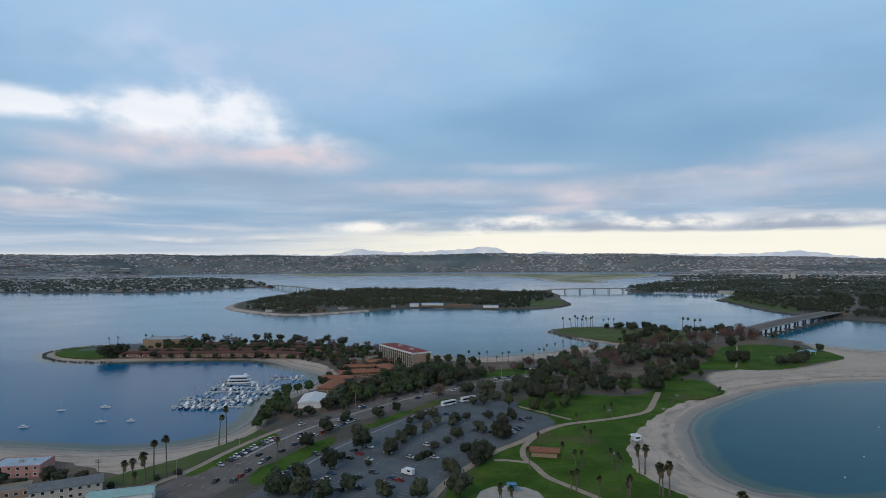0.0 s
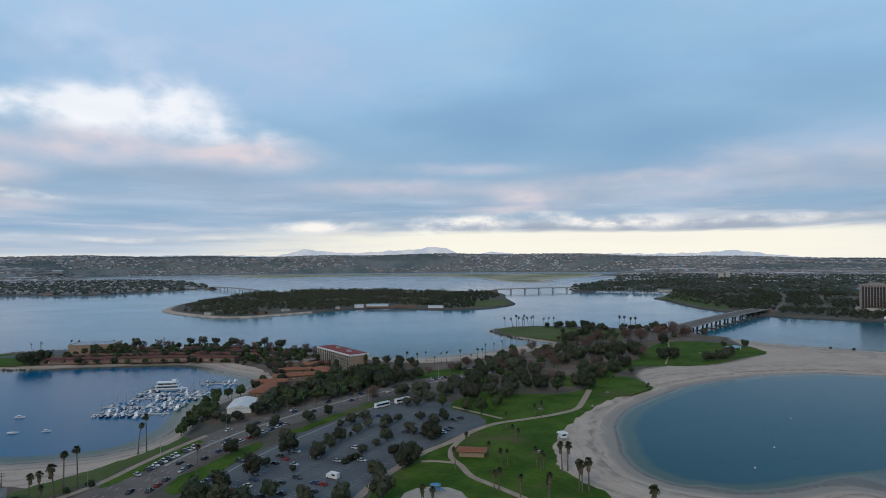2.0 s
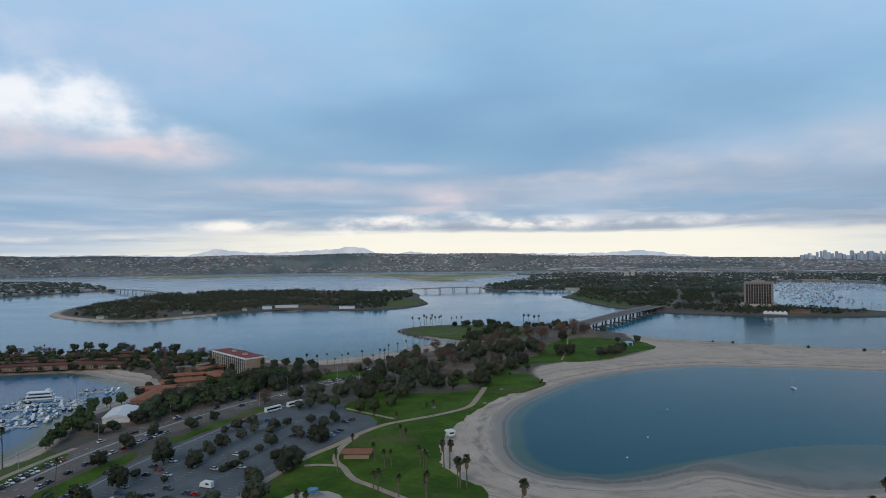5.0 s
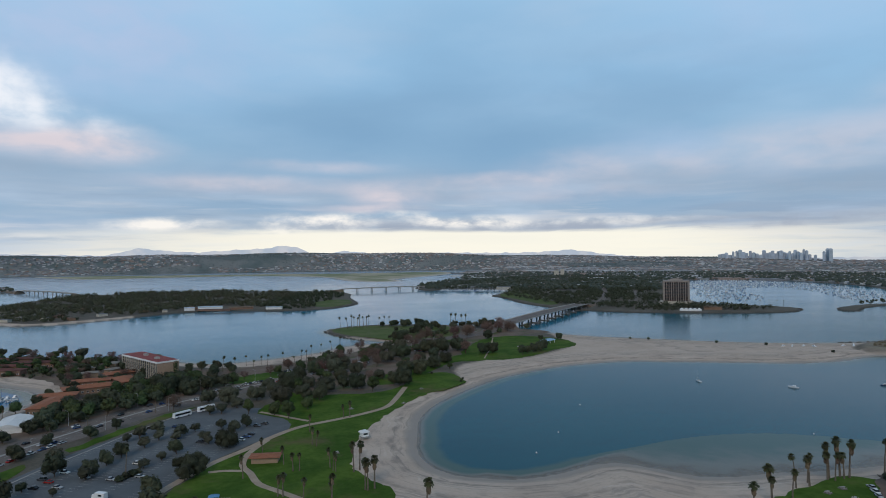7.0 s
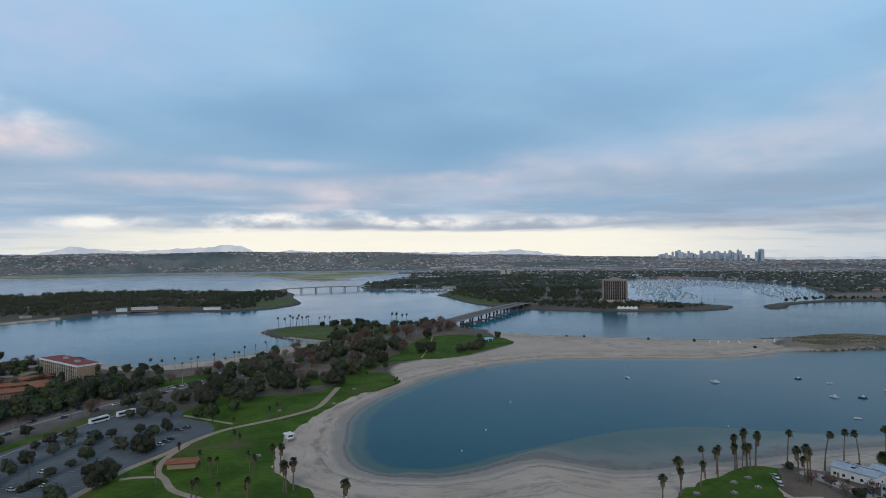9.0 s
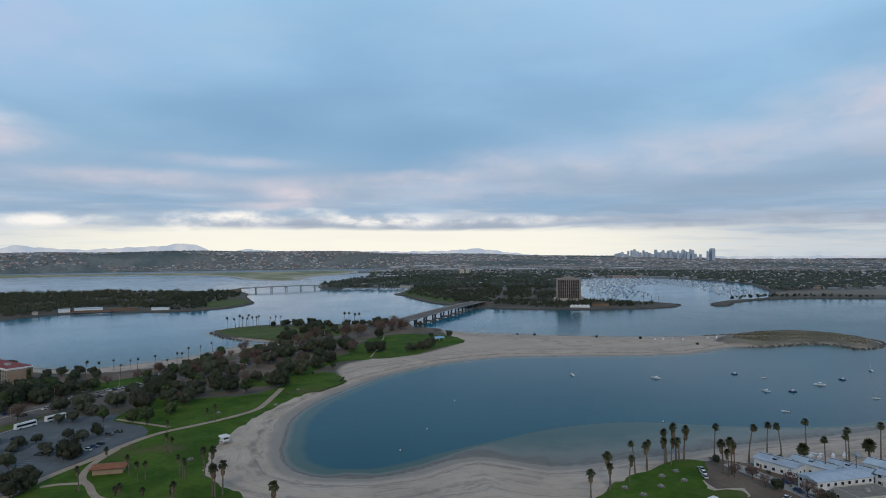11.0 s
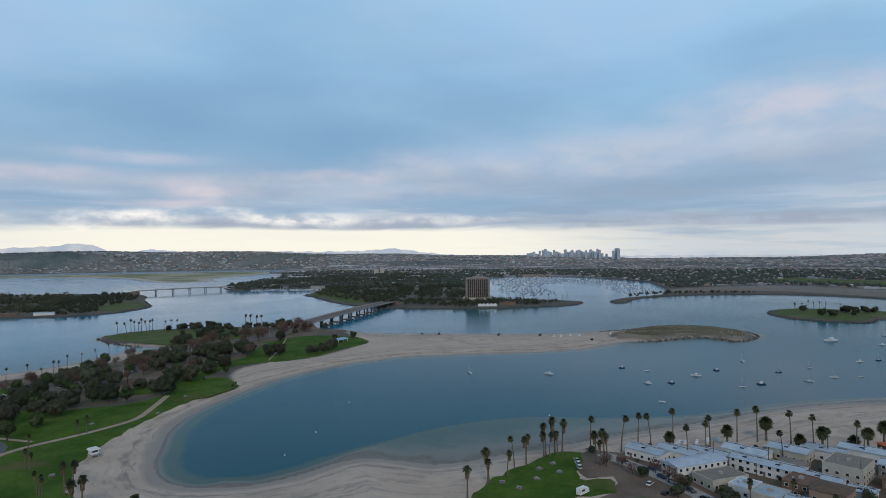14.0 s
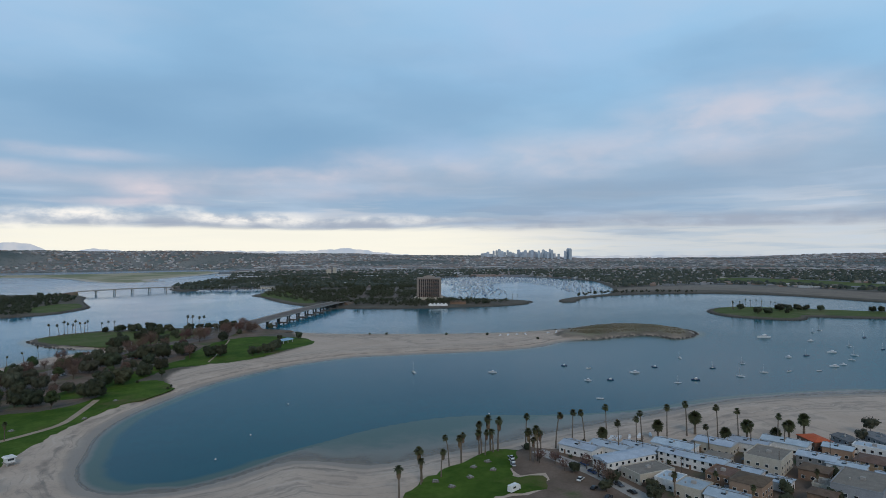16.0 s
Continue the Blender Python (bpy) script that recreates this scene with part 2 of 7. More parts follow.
def ground_material():
    """Bare ground: the 'cover' attribute tells sand (red), dry marsh (green) and built-up land (blue)."""
    m = bpy.data.materials.new("ground")
    m.use_nodes = True
    q = Nodes(m.node_tree)
    place = q.add("ShaderNodeNewGeometry").outputs["Position"]
    cover = q.add("ShaderNodeAttribute", attribute_name="cover")
    parts = q.add("ShaderNodeSeparateColor")
    q.put(parts.inputs[0], cover.outputs["Color"])
    high = q.add("ShaderNodeSeparateXYZ")
    q.put(high.inputs[0], place)
    z = high.outputs[2]
    n1, n2, n3 = q.noise(place, 0.03, 5, 0.6), q.noise(place, 0.5, 6, 0.7), q.noise(place, 0.004, 4, 0.6)
    soil = q.mix(q.span(n1, 0.3, 0.7), (0.100, 0.086, 0.066), (0.155, 0.130, 0.104))
    soil = q.mix(q.span(n2, 0.35, 0.7, 0, 0.6), soil, (0.055, 0.055, 0.035))
    # built-up land is paled and blued in place of distance haze
    town = q.mix(q.span(n3, 0.35, 0.65), (0.112, 0.142, 0.140), (0.205, 0.215, 0.208))
    marsh = q.mix(q.span(n3, 0.42, 0.58), (0.21, 0.225, 0.115), (0.40, 0.35, 0.24))
    marsh = q.mix(q.span(z, 1.3, 0.7), marsh, (0.50, 0.44, 0.36))
    # dry sand, with the tide's drift lines and raked tracks along the shore
    sand = q.mix(q.span(n1, 0.3, 0.7), (0.475, 0.368, 0.288), (0.555, 0.442, 0.352))
    sand = q.mix(q.span(n2, 0.45, 0.75, 0, 0.4), sand, (0.36, 0.31, 0.26))
    tide = q.math("MULTIPLY_ADD", n1, 0.9, z)
    line = q.add("ShaderNodeTexNoise")
    mixz = q.add("ShaderNodeCombineXYZ")
    q.put(mixz.inputs[0], q.math("MULTIPLY", tide, 5.5))
    q.put(mixz.inputs[1], q.math("MULTIPLY", n3, 6.0))
    q.put(line.inputs["Vector"], mixz.outputs[0])
    line.inputs["Scale"].default_value, line.inputs["Detail"].default_value = 1.0, 5
    sand = q.mix(q.span(line.outputs["Fac"], 0.55, 0.66, 0, 0.5), sand, (0.235, 0.205, 0.175))
    # old drift lines and damp hollows that follow the shore
    off = q.math("MULTIPLY_ADD", q.math("SUBTRACT", q.noise(place, 0.022, 4, 0.6), 0.5), 26.0, cover.outputs["Alpha"])
    drift = q.add("ShaderNodeCombineXYZ")
    q.put(drift.inputs[0], q.math("MULTIPLY", off, 0.26))
    q.put(drift.inputs[1], q.math("MULTIPLY", n1, 2.2))
    weed = q.noise(drift.outputs[0], 1.0, 6, 0.62)
    reach = q.span(cover.outputs["Alpha"], 62, 34)
    sand = q.mix(q.math("MULTIPLY", q.span(weed, 0.50, 0.64, 0, 0.62), reach), sand, (0.25, 0.215, 0.185))
    sand = q.mix(q.math("MULTIPLY", q.span(weed, 0.44, 0.34, 0, 0.5), reach), sand, (0.62, 0.53, 0.44))
    streaky = q.span(q.noise(place, 0.09, 5, 0.6), 0.38, 0.62)
    for at, wide, share in ((13.0, 3.0, 0.55), (30.0, 3.6, 0.5)):
        band = q.span(q.math("ABSOLUTE", q.math("SUBTRACT", q.math("MULTIPLY_ADD", q.math("SUBTRACT", n1, 0.5), 16.0, cover.outputs["Alpha"]), at)), wide, 0.4)
        sand = q.mix(q.math("MULTIPLY", q.math("MULTIPLY", band, streaky), share), sand, (0.185, 0.160, 0.135))
    sand = q.mix(q.span(q.noise(place, 0.16, 5, 0.65), 0.52, 0.72, 0, 0.35), sand, (0.30, 0.255, 0.215))
    sand = q.mix(q.span(q.math("MULTIPLY_ADD", n1, 0.5, z), 0.85, 0.36, 0, 0.85), sand, (0.275, 0.235, 0.195))
    soil = q.mix(q.span(q.math("MULTIPLY_ADD", n2, 0.8, z), 1.9, 1.2, 0, 0.8), soil, (0.060, 0.056, 0.050))       # wet boulders at the water
    colour = q.mix(parts.outputs[2], soil, town)
    colour = q.mix(parts.outputs[1], colour, marsh)
    colour = q.mix(parts.outputs[0], colour, sand)
    p = q.add("ShaderNodeBsdfPrincipled")
    q.put(p.inputs["Base Color"], colour)
    q.put(p.inputs["Roughness"], q.span(z, 0.15, 0.5, 0.55, 0.9))
    p.inputs["Specular IOR Level"].default_value = 0.25
    r = q.add("ShaderNodeBump")
    r.inputs["Strength"].default_value, r.inputs["Distance"].default_value = 0.4, 0.25
    q.put(r.inputs["Height"], n2)
    q.put(p.inputs["Normal"], r.outputs[0])
    q.put(q.add("ShaderNodeOutputMaterial").inputs[0], p.outputs[0])
    return m


def water_material():
    """Sheltered bay water; the 'depth' attribute (metres) tells how much of the sandy bed shows through."""
    m = bpy.data.materials.new("bay_water")
    m.use_nodes = True
    q = Nodes(m.node_tree)
    place = q.add("ShaderNodeNewGeometry").outputs["Position"]
    depth = q.add("ShaderNodeAttribute", attribute_name="depth").outputs["Fac"]
    big = q.noise(q.vmath("MULTIPLY", place, (1, 1.6, 1)), 0.006, 4, 0.6)
    uneven = q.math("MULTIPLY_ADD", q.math("SUBTRACT", q.noise(place, 0.05, 4, 0.6), 0.5), 0.5, depth)
    where = q.add("ShaderNodeSeparateXYZ")
    q.put(where.inputs[0], place)
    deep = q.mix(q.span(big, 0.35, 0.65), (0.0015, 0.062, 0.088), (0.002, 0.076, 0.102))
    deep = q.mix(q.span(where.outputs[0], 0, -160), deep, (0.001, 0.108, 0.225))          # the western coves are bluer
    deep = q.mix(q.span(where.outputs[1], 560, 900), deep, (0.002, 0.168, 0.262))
    deep = q.mix(q.span(where.outputs[1], 1500, 2400), deep, (0.35, 0.43, 0.50))       # the far lagoon is paled to stand in for the bright sky it mirrors
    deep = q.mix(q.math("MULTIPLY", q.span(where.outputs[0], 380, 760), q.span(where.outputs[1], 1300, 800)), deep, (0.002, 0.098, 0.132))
    colour = q.mix(q.span(uneven, 1.60, 0.95), deep, (0.064, 0.106, 0.086))
    colour = q.mix(q.span(uneven, 0.62, 0.02), colour, (0.22, 0.19, 0.155))
    p = q.add("ShaderNodeBsdfPrincipled")
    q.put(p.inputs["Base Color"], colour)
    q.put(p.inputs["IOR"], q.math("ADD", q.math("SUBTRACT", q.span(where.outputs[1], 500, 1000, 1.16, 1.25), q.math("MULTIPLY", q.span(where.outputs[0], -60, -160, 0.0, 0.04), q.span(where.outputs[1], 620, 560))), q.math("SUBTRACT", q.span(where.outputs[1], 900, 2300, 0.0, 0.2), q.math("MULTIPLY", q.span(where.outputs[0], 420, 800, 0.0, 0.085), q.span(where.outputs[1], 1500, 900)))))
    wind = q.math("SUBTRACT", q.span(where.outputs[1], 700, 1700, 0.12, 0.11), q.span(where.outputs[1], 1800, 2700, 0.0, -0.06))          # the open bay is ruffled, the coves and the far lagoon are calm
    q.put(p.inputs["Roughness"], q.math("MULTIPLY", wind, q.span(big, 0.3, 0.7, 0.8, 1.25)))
    p.inputs["Specular Tint"].default_value = (0.26, 0.88, 1.0, 1)
    q.put(p.inputs["Alpha"], q.span(uneven, 0.0, 0.25, 0.35, 1.0))
    r = q.add("ShaderNodeBump")
    q.put(r.inputs["Strength"], q.span(where.outputs[1], 600, 1500, 0.2, 0.04))
    r.inputs["Distance"].default_value = 0.3
    ripple = q.math("ADD", q.noise(q.vmath("MULTIPLY", place, (1, 2.2, 1)), 0.35, 3, 0.6), q.math("MULTIPLY", q.noise(place, 1.6, 2), 0.35))
    q.put(r.inputs["Height"], ripple)
    q.put(p.inputs["Normal"], r.outputs[0])
    q.put(q.add("ShaderNodeOutputMaterial").inputs[0], p.outputs[0])
    return m


GROUND, WATER = ground_material(), water_material()
GRASS_DRY = surface("dull_grass", (0.080, 0.118, 0.032), (0.125, 0.150, 0.055), 0.04, 0.95, 0.4, 0.9, spec=0.1, stain=((0.17, 0.15, 0.095), 0.6))
GRASS = surface("mown_grass", (0.040, 0.088, 0.009), (0.090, 0.150, 0.021), 0.045, 0.95, 0.5, 0.35, spec=0.1, stain=((0.120, 0.105, 0.045), 0.95))
ASPHALT = surface("asphalt", (0.108, 0.119, 0.126), (0.147, 0.160, 0.166), 0.06, 0.9, 0.2, 2.0, stain=((0.070, 0.072, 0.078), 0.6))
ROAD_GREY = surface("worn_asphalt", (0.150, 0.122, 0.104), (0.198, 0.166, 0.144), 0.08, 0.9, 0.2, 1.5, stain=((0.085, 0.082, 0.08), 0.5))
PATHWAY = surface("park_path", (0.36, 0.27, 0.195), (0.44, 0.345, 0.26), 0.2, 0.9, 0.2, 2.0, stain=((0.24, 0.20, 0.16), 0.6))
CONCRETE = surface("concrete", (0.33, 0.31, 0.285), (0.42, 0.40, 0.37), 0.25, 0.85, 0.2, 3.0, stain=((0.22, 0.205, 0.19), 0.5))
DIRT = surface("bare_soil", (0.130, 0.094, 0.068), (0.215, 0.158, 0.122), 0.05, 0.95, 0.4, 0.8, stain=((0.056, 0.098, 0.020), 0.95))
ROCK = surface("shore_rock", (0.060, 0.056, 0.050), (0.130, 0.120, 0.108), 0.6, 0.9, 0.8, 2.5, vary=0.25)
LINE_WHITE = surface("road_paint", (0.36, 0.36, 0.35), (0.50, 0.50, 0.48), 0.6, 0.8, 0.1)
BARK = surface("bark", (0.075, 0.055, 0.040), (0.13, 0.10, 0.075), 0.8, 0.95, 0.6)
PALM_BARK = surface("palm_bark", (0.12, 0.095, 0.07), (0.19, 0.155, 0.12), 0.8, 0.95, 0.6)
LEAF = surface("dark_foliage", (0.037, 0.047, 0.026), (0.066, 0.076, 0.043), 0.35, 0.75, 0.0, 2.0, spec=0.25, vary=0.35)
LEAF_GREY = surface("dusty_foliage", (0.056, 0.062, 0.040), (0.090, 0.092, 0.062), 0.35, 0.8, 0.0, 2.0, spec=0.2, vary=0.3)
TWIG = surface("leafless_twigs", (0.120, 0.074, 0.058), (0.190, 0.128, 0.104), 0.4, 0.9, 0.0, 2.0, vary=0.2)
FROND = surface("palm_frond", (0.046, 0.056, 0.022), (0.085, 0.088, 0.040), 0.5, 0.7, 0.0, 2.0, vary=0.25)
DEAD_FROND = surface("dead_palm_frond", (0.12, 0.090, 0.055), (0.19, 0.145, 0.09), 0.5, 0.9, 0.0, 2.0, vary=0.2)
WHITE = surface("white_paint", (0.70, 0.70, 0.68), (0.80, 0.79, 0.77), 0.3, 0.6, 0.08, 2.0, stain=((0.55, 0.54, 0.5), 0.35))
CREAM = surface("cream_stucco", (0.46, 0.42, 0.35), (0.55, 0.50, 0.42), 0.3, 0.85, 0.2, 3.0, stain=((0.38, 0.34, 0.28), 0.4))
TAN = surface("tan_stucco", (0.33, 0.235, 0.155), (0.40, 0.29, 0.195), 0.3, 0.85, 0.2, 3.0, vary=0.1)
BROWN = surface("brown_concrete", (0.25, 0.215, 0.19), (0.31, 0.27, 0.24), 0.2, 0.85, 0.15, 2.0)
GLASS = surface("window_glass", (0.020, 0.026, 0.032), (0.032, 0.040, 0.048), 0.2, 0.08, 0.0, spec=0.8, vary=0.4)
RED_ROOF = surface("red_membrane_roof", (0.24, 0.050, 0.045), (0.30, 0.075, 0.065), 0.2, 0.8, 0.15, 2.0, stain=((0.18, 0.05, 0.045), 0.6))
TILE = surface("clay_roof_tile", (0.28, 0.102, 0.050), (0.36, 0.145, 0.078), 0.5, 0.85, 0.5, 3.0, stain=((0.13, 0.05, 0.032), 0.6))


# ---- building blocks ----
class Geo:
    """Gathers verts and faces of one mesh."""

    def __init__(self):
        self.v, self.f = [], []

    def add(self, verts, faces, m=None):
        k = len(self.v)
        self.v += [tuple(m @ Vector(p)) for p in verts] if m is not None else [tuple(p) for p in verts]
        self.f += [tuple(i + k for i in f) for f in faces]
        return self

    def box(self, x0, y0, z0, x1, y1, z1, m=None, top=1.0):
        """A box; top < 1 draws its upper face in."""
        cx, cy = (x0 + x1) / 2, (y0 + y1) / 2
        hi = [(cx + (x - cx) * top, cy + (y - cy) * top, z1) for x, y in ((x0, y0), (x1, y0), (x1, y1), (x0, y1))]
        return self.add([(x0, y0, z0), (x1, y0, z0), (x1, y1, z0), (x0, y1, z0), *hi],
                        [(3, 2, 1, 0), (4, 5, 6, 7), (0, 1, 5, 4), (1, 2, 6, 5), (2, 3, 7, 6), (3, 0, 4, 7)], m)

    def tube(self, line, radii, sides=6, m=None):
        """A tapered round bar through the points of line."""
        v, f = [], []
        line = [Vector(p) for p in line]
        for i, p in enumerate(line):
            d = (line[min(i + 1, len(line) - 1)] - line[max(i - 1, 0)]).normalized()
            s = d.cross(Vector((0.31, 0.95, 0.05))).normalized()
            u = d.cross(s)
            for k in range(sides):
                w = 2 * math.pi * k / sides
                v.append(p + (s * math.cos(w) + u * math.sin(w)) * radii[i])
        for i in range(len(line) - 1):
            for k in range(sides):
                a, b = i * sides + k, i * sides + (k + 1) % sides
                f.append((a, b, b + sides, a + sides))
        f += [tuple(reversed(range(sides))), tuple(range(len(v) - sides, len(v)))]
        return self.add(v, f, m)

    def prism(self, outline, z0, z1, m=None):
        k = len(outline)
        f = [tuple(range(k, 2 * k)), tuple(reversed(range(k)))] + [(i, (i + 1) % k, (i + 1) % k + k, i + k) for i in range(k)]
        return self.add([(*p[:2], z0) for p in outline] + [(*p[:2], z1) for p in outline], f, m)

    def mesh(self, name, material, smooth=False):
        me = bpy.data.meshes.new(name)
        me.from_pydata(self.v, [], self.f)
        me.materials.append(material)
        if smooth:
            me.polygons.foreach_set("use_smooth", [True] * len(me.polygons))
        me.update()
        return me


def part(name, geo, material, parent, label="", smooth=False):
    """One mesh object under a thing or a part."""
    ob = new(name, geo.mesh(name, material, smooth) if isinstance(geo, Geo) else geo)
    ob.parent = parent
    return tagged(ob, label)


def thing(name, label, category, group="", kind=""):
    """An empty at a thing's base, to hold its parts."""
    return tagged(new(name), label, category, group, kind)


def single(name, geo, material, label, category="", group="", kind="", smooth=False):
    """A thing that is one mesh."""
    return tagged(new(name, geo.mesh(name, material, smooth)), label, category, group, kind)


def spline(points, step, closed=True):
    """A smooth line (Catmull-Rom) through plan points, as an n x 2 array."""
    p = np.array(points, float)
    k, out = len(p), []
    for i in range(k if closed else k - 1):
        if closed:
            a, b, c, d = (p[(i + j) % k] for j in (-1, 0, 1, 2))
        else:
            a, b, c, d = (p[min(max(i + j, 0), k - 1)] for j in (-1, 0, 1, 2))
        m = max(1, int(np.hypot(*(c - b)) / step))
        s = (np.arange(m) / m)[:, None]
        out.append(0.5 * (2 * b + (c - a) * s + (2 * a - 5 * b + 4 * c - d) * s * s + (3 * b - a - 3 * c + d) * s ** 3))
    if not closed:
        out.append(p[-1:])
    return np.concatenate(out)


def depth_in(poly, x, y):
    """Signed distance to a closed line: positive inside."""
    px, py = poly[:, 0], poly[:, 1]
    qx, qy = np.roll(px, -1), np.roll(py, -1)
    best, inside = np.full(x.shape, 1e18), np.zeros(x.shape, bool)
    for ax, ay, bx, by in zip(px, py, qx, qy):
        ex, ey = bx - ax, by - ay
        s = np.clip(((x - ax) * ex + (y - ay) * ey) / (ex * ex + ey * ey + 1e-9), 0, 1)
        best = np.minimum(best, (x - ax - s * ex) ** 2 + (y - ay - s * ey) ** 2)
        if ay != by:
            inside ^= ((ay > y) != (by > y)) & (x < ax + (y - ay) * ex / ey)
    return np.where(inside, 1, -1) * np.sqrt(best)


def smooth01(x):
    x = np.clip(x, 0, 1)
    return x * x * (3 - 2 * x)


# ---- the plan: shores of the land, in metres ----
COVE_SHORE = [(-650, -600), (-650, 150), (-540, 285), (-400, 320), (-320, 322), (-250, 320), (-204, 315), (-183, 315), (-166, 320), (-152, 326), (-139, 338), (-134, 357), (-132, 378), (-137, 403), (-142, 430), (-135, 455), (-122, 480), (-121, 505), (-128, 525), (-145, 545), (-165, 563), (-190, 588)]
BAHIA_SHORE = [(-221, 602), (-290, 597), (-333, 590), (-364, 583), (-405, 591), (-439, 618), (-453, 645), (-450, 672), (-425, 700), (-370, 712), (-280, 715), (-180, 705), (-100, 680), (-46, 644), (-10, 621), (36, 633), (62, 644), (90, 661), (114, 690), (140, 706), (171, 715)]
PARK_SHORE = [(150, 740), (127, 780), (111, 836), (118, 860), (140, 882), (186, 897), (250, 880), (310, 845), (352, 805), (378, 765), (395, 725), (430, 682), (466, 653), (534, 600), (603, 561), (640, 549), (696, 538)]
SPIT_SHORE = [(757, 540), (795, 505), (803, 456), (785, 416), (757, 400), (735, 395), (714, 399), (719, 424), (708, 440), (679, 446), (648, 449), (626, 459), (600, 462), (551, 452), (502, 458), (448, 480), (400, 500), (358, 514), (297, 508), (257, 492), (220, 472), (182, 438), (151, 404), (131, 369), (120, 329), (115, 304), (117, 282), (124, 270)]
BEACH_SHORE = [(148, 257), (172, 258), (190, 264), (204, 264), (219, 249), (230, 236), (245, 231), (268, 230), (289, 226), (325, 223), (350, 221), (398, 213), (440, 209), (470, 205), (502, 196), (542, 178), (591, 149), (680, 95), (760, 30), (850, -80), (860, -600)]
SHALLOW_LINE = [(126, 268), (153, 262), (176, 266), (202, 278), (234, 287), (262, 292), (298, 290), (328, 279), (356, 258), (395, 234), (440, 217), (520, 198), (600, 160), (600, 100), (100, 150)]
ISLE_SHORE = [(-505, 1250), (-437, 1152), (-320, 1062), (-254, 1094), (-194, 1149), (-136, 1215), (-53, 1248), (-5, 1220), (77, 1194), (147, 1219), (199, 1287), (220, 1345), (222, 1437), (230, 1560), (246, 1700), (215, 1800), (60, 1900), (-200, 1960), (-400, 1930), (-490, 1840), (-530, 1600), (-530, 1400)]
WEST_TOWN_SHORE = [(-5200, 1850), (-3000, 1850), (-1445, 1828), (-1136, 1821), (-954, 1817), (-885, 1925), (-808, 2047), (-745, 2200), (-790, 2330), (-889, 2498), (-1133, 2869), (-1610, 3063), (-1940, 3557), (-2250, 4300), (-2400, 4600), (-2400, 5400), (-5200, 5400)]
MARSH_SHORE = [(-1300, 4100), (-1180, 3900), (-923, 3500), (-810, 3470), (-157, 3640), (266, 3240), (354, 2690), (449, 2480), (563, 2510), (590, 2765), (892, 3186), (1073, 3527), (1120, 3800), (960, 3930), (500, 3860), (100, 3960), (-400, 4020), (-900, 4120)]
EAST_SHORE = [(1560, 4700), (1400, 4000), (1130, 3400), (986, 3056), (873, 2655), (623, 2223), (513, 2005), (480, 1910), (480, 1760), (543, 1781), (708, 1685), (640, 1560), (578, 1459), (580, 1396), (560, 1250), (556, 1150), (566, 1080), (603, 990), (705, 908), (857, 856), (930, 868), (972, 905), (960, 960), (892, 1039)]
BASIN_SHORE = [(900, 1090), (925, 1150), (1000, 1330), (1150, 1500), (1300, 1800), (1600, 2050), (1850, 1950), (1800, 1500), (1560, 1190), (1300, 960), (1130, 922), (1040, 885), (1000, 838), (1020, 830), (1110, 885), (1266, 902), (1459, 793), (1511, 642), (1463, 442), (1430, 250), (1800, -900), (5400, -900), (5400, 5400), (1560, 5400)]
ISLET_SHORE = [(1027, 540), (990, 481), (1006, 407), (1045, 402), (1075, 412), (1125, 335), (1250, 190), (1330, 200), (1240, 380), (1200, 470), (1160, 560), (1090, 575)]

MAIN = spline(COVE_SHORE + BAHIA_SHORE + PARK_SHORE + SPIT_SHORE + BEACH_SHORE, 9)
ISLE, ISLET, WEST_TOWN, MARSH = spline(ISLE_SHORE, 25), spline(ISLET_SHORE, 18), spline(WEST_TOWN_SHORE, 60), spline(MARSH_SHORE, 60)
FAR = np.array([(45 + r * math.sin(radians(a)), r * math.cos(radians(a)) - 10) for r, way in ((4480, 1), (5600, -1)) for a in range(-75, 106, 3)[::way]])
EAST, SHALLOW = spline(EAST_SHORE + BASIN_SHORE, 30), spline(SHALLOW_LINE, 12)
INLAND = spline([(-170, 230), (-148, 275), (-135, 300), (-122, 345), (-128, 375), (-130, 420), (-115, 470), (-112, 520), (-140, 575), (-190, 603), (-300, 608), (-440, 630), (-445, 670), (-400, 700), (-280, 705), (-100, 665), (-50, 622), (-5, 588), (44, 592), (104, 628), (158, 672), (205, 702),
                 (150, 752), (112, 790), (100, 840), (110, 872), (138, 896), (188, 910), (262, 890), (356, 814), (386, 740), (372, 660), (366, 613), (288, 553), (240, 548), (214, 535), (196, 505), (190, 470), (150, 430), (118, 391), (97, 356), (83, 326), (78, 298), (80, 277), (90, 250), (80, 215), (-100, 200)], 15)
MOUND = spline([(622, 490), (650, 512), (690, 520), (745, 524), (784, 500), (792, 456), (778, 421), (757, 402), (733, 396), (718, 402), (724, 425), (711, 443), (679, 450), (648, 453), (630, 463)], 8)
CHANNEL = spline([(1300, 1000), (1480, 905), (1560, 800), (1530, 600), (1500, 440), (1480, 280), (1700, 280), (1730, 500), (1810, 760), (1800, 960), (1560, 1060)], 40)
CENTRE = (45.0, -10.0)


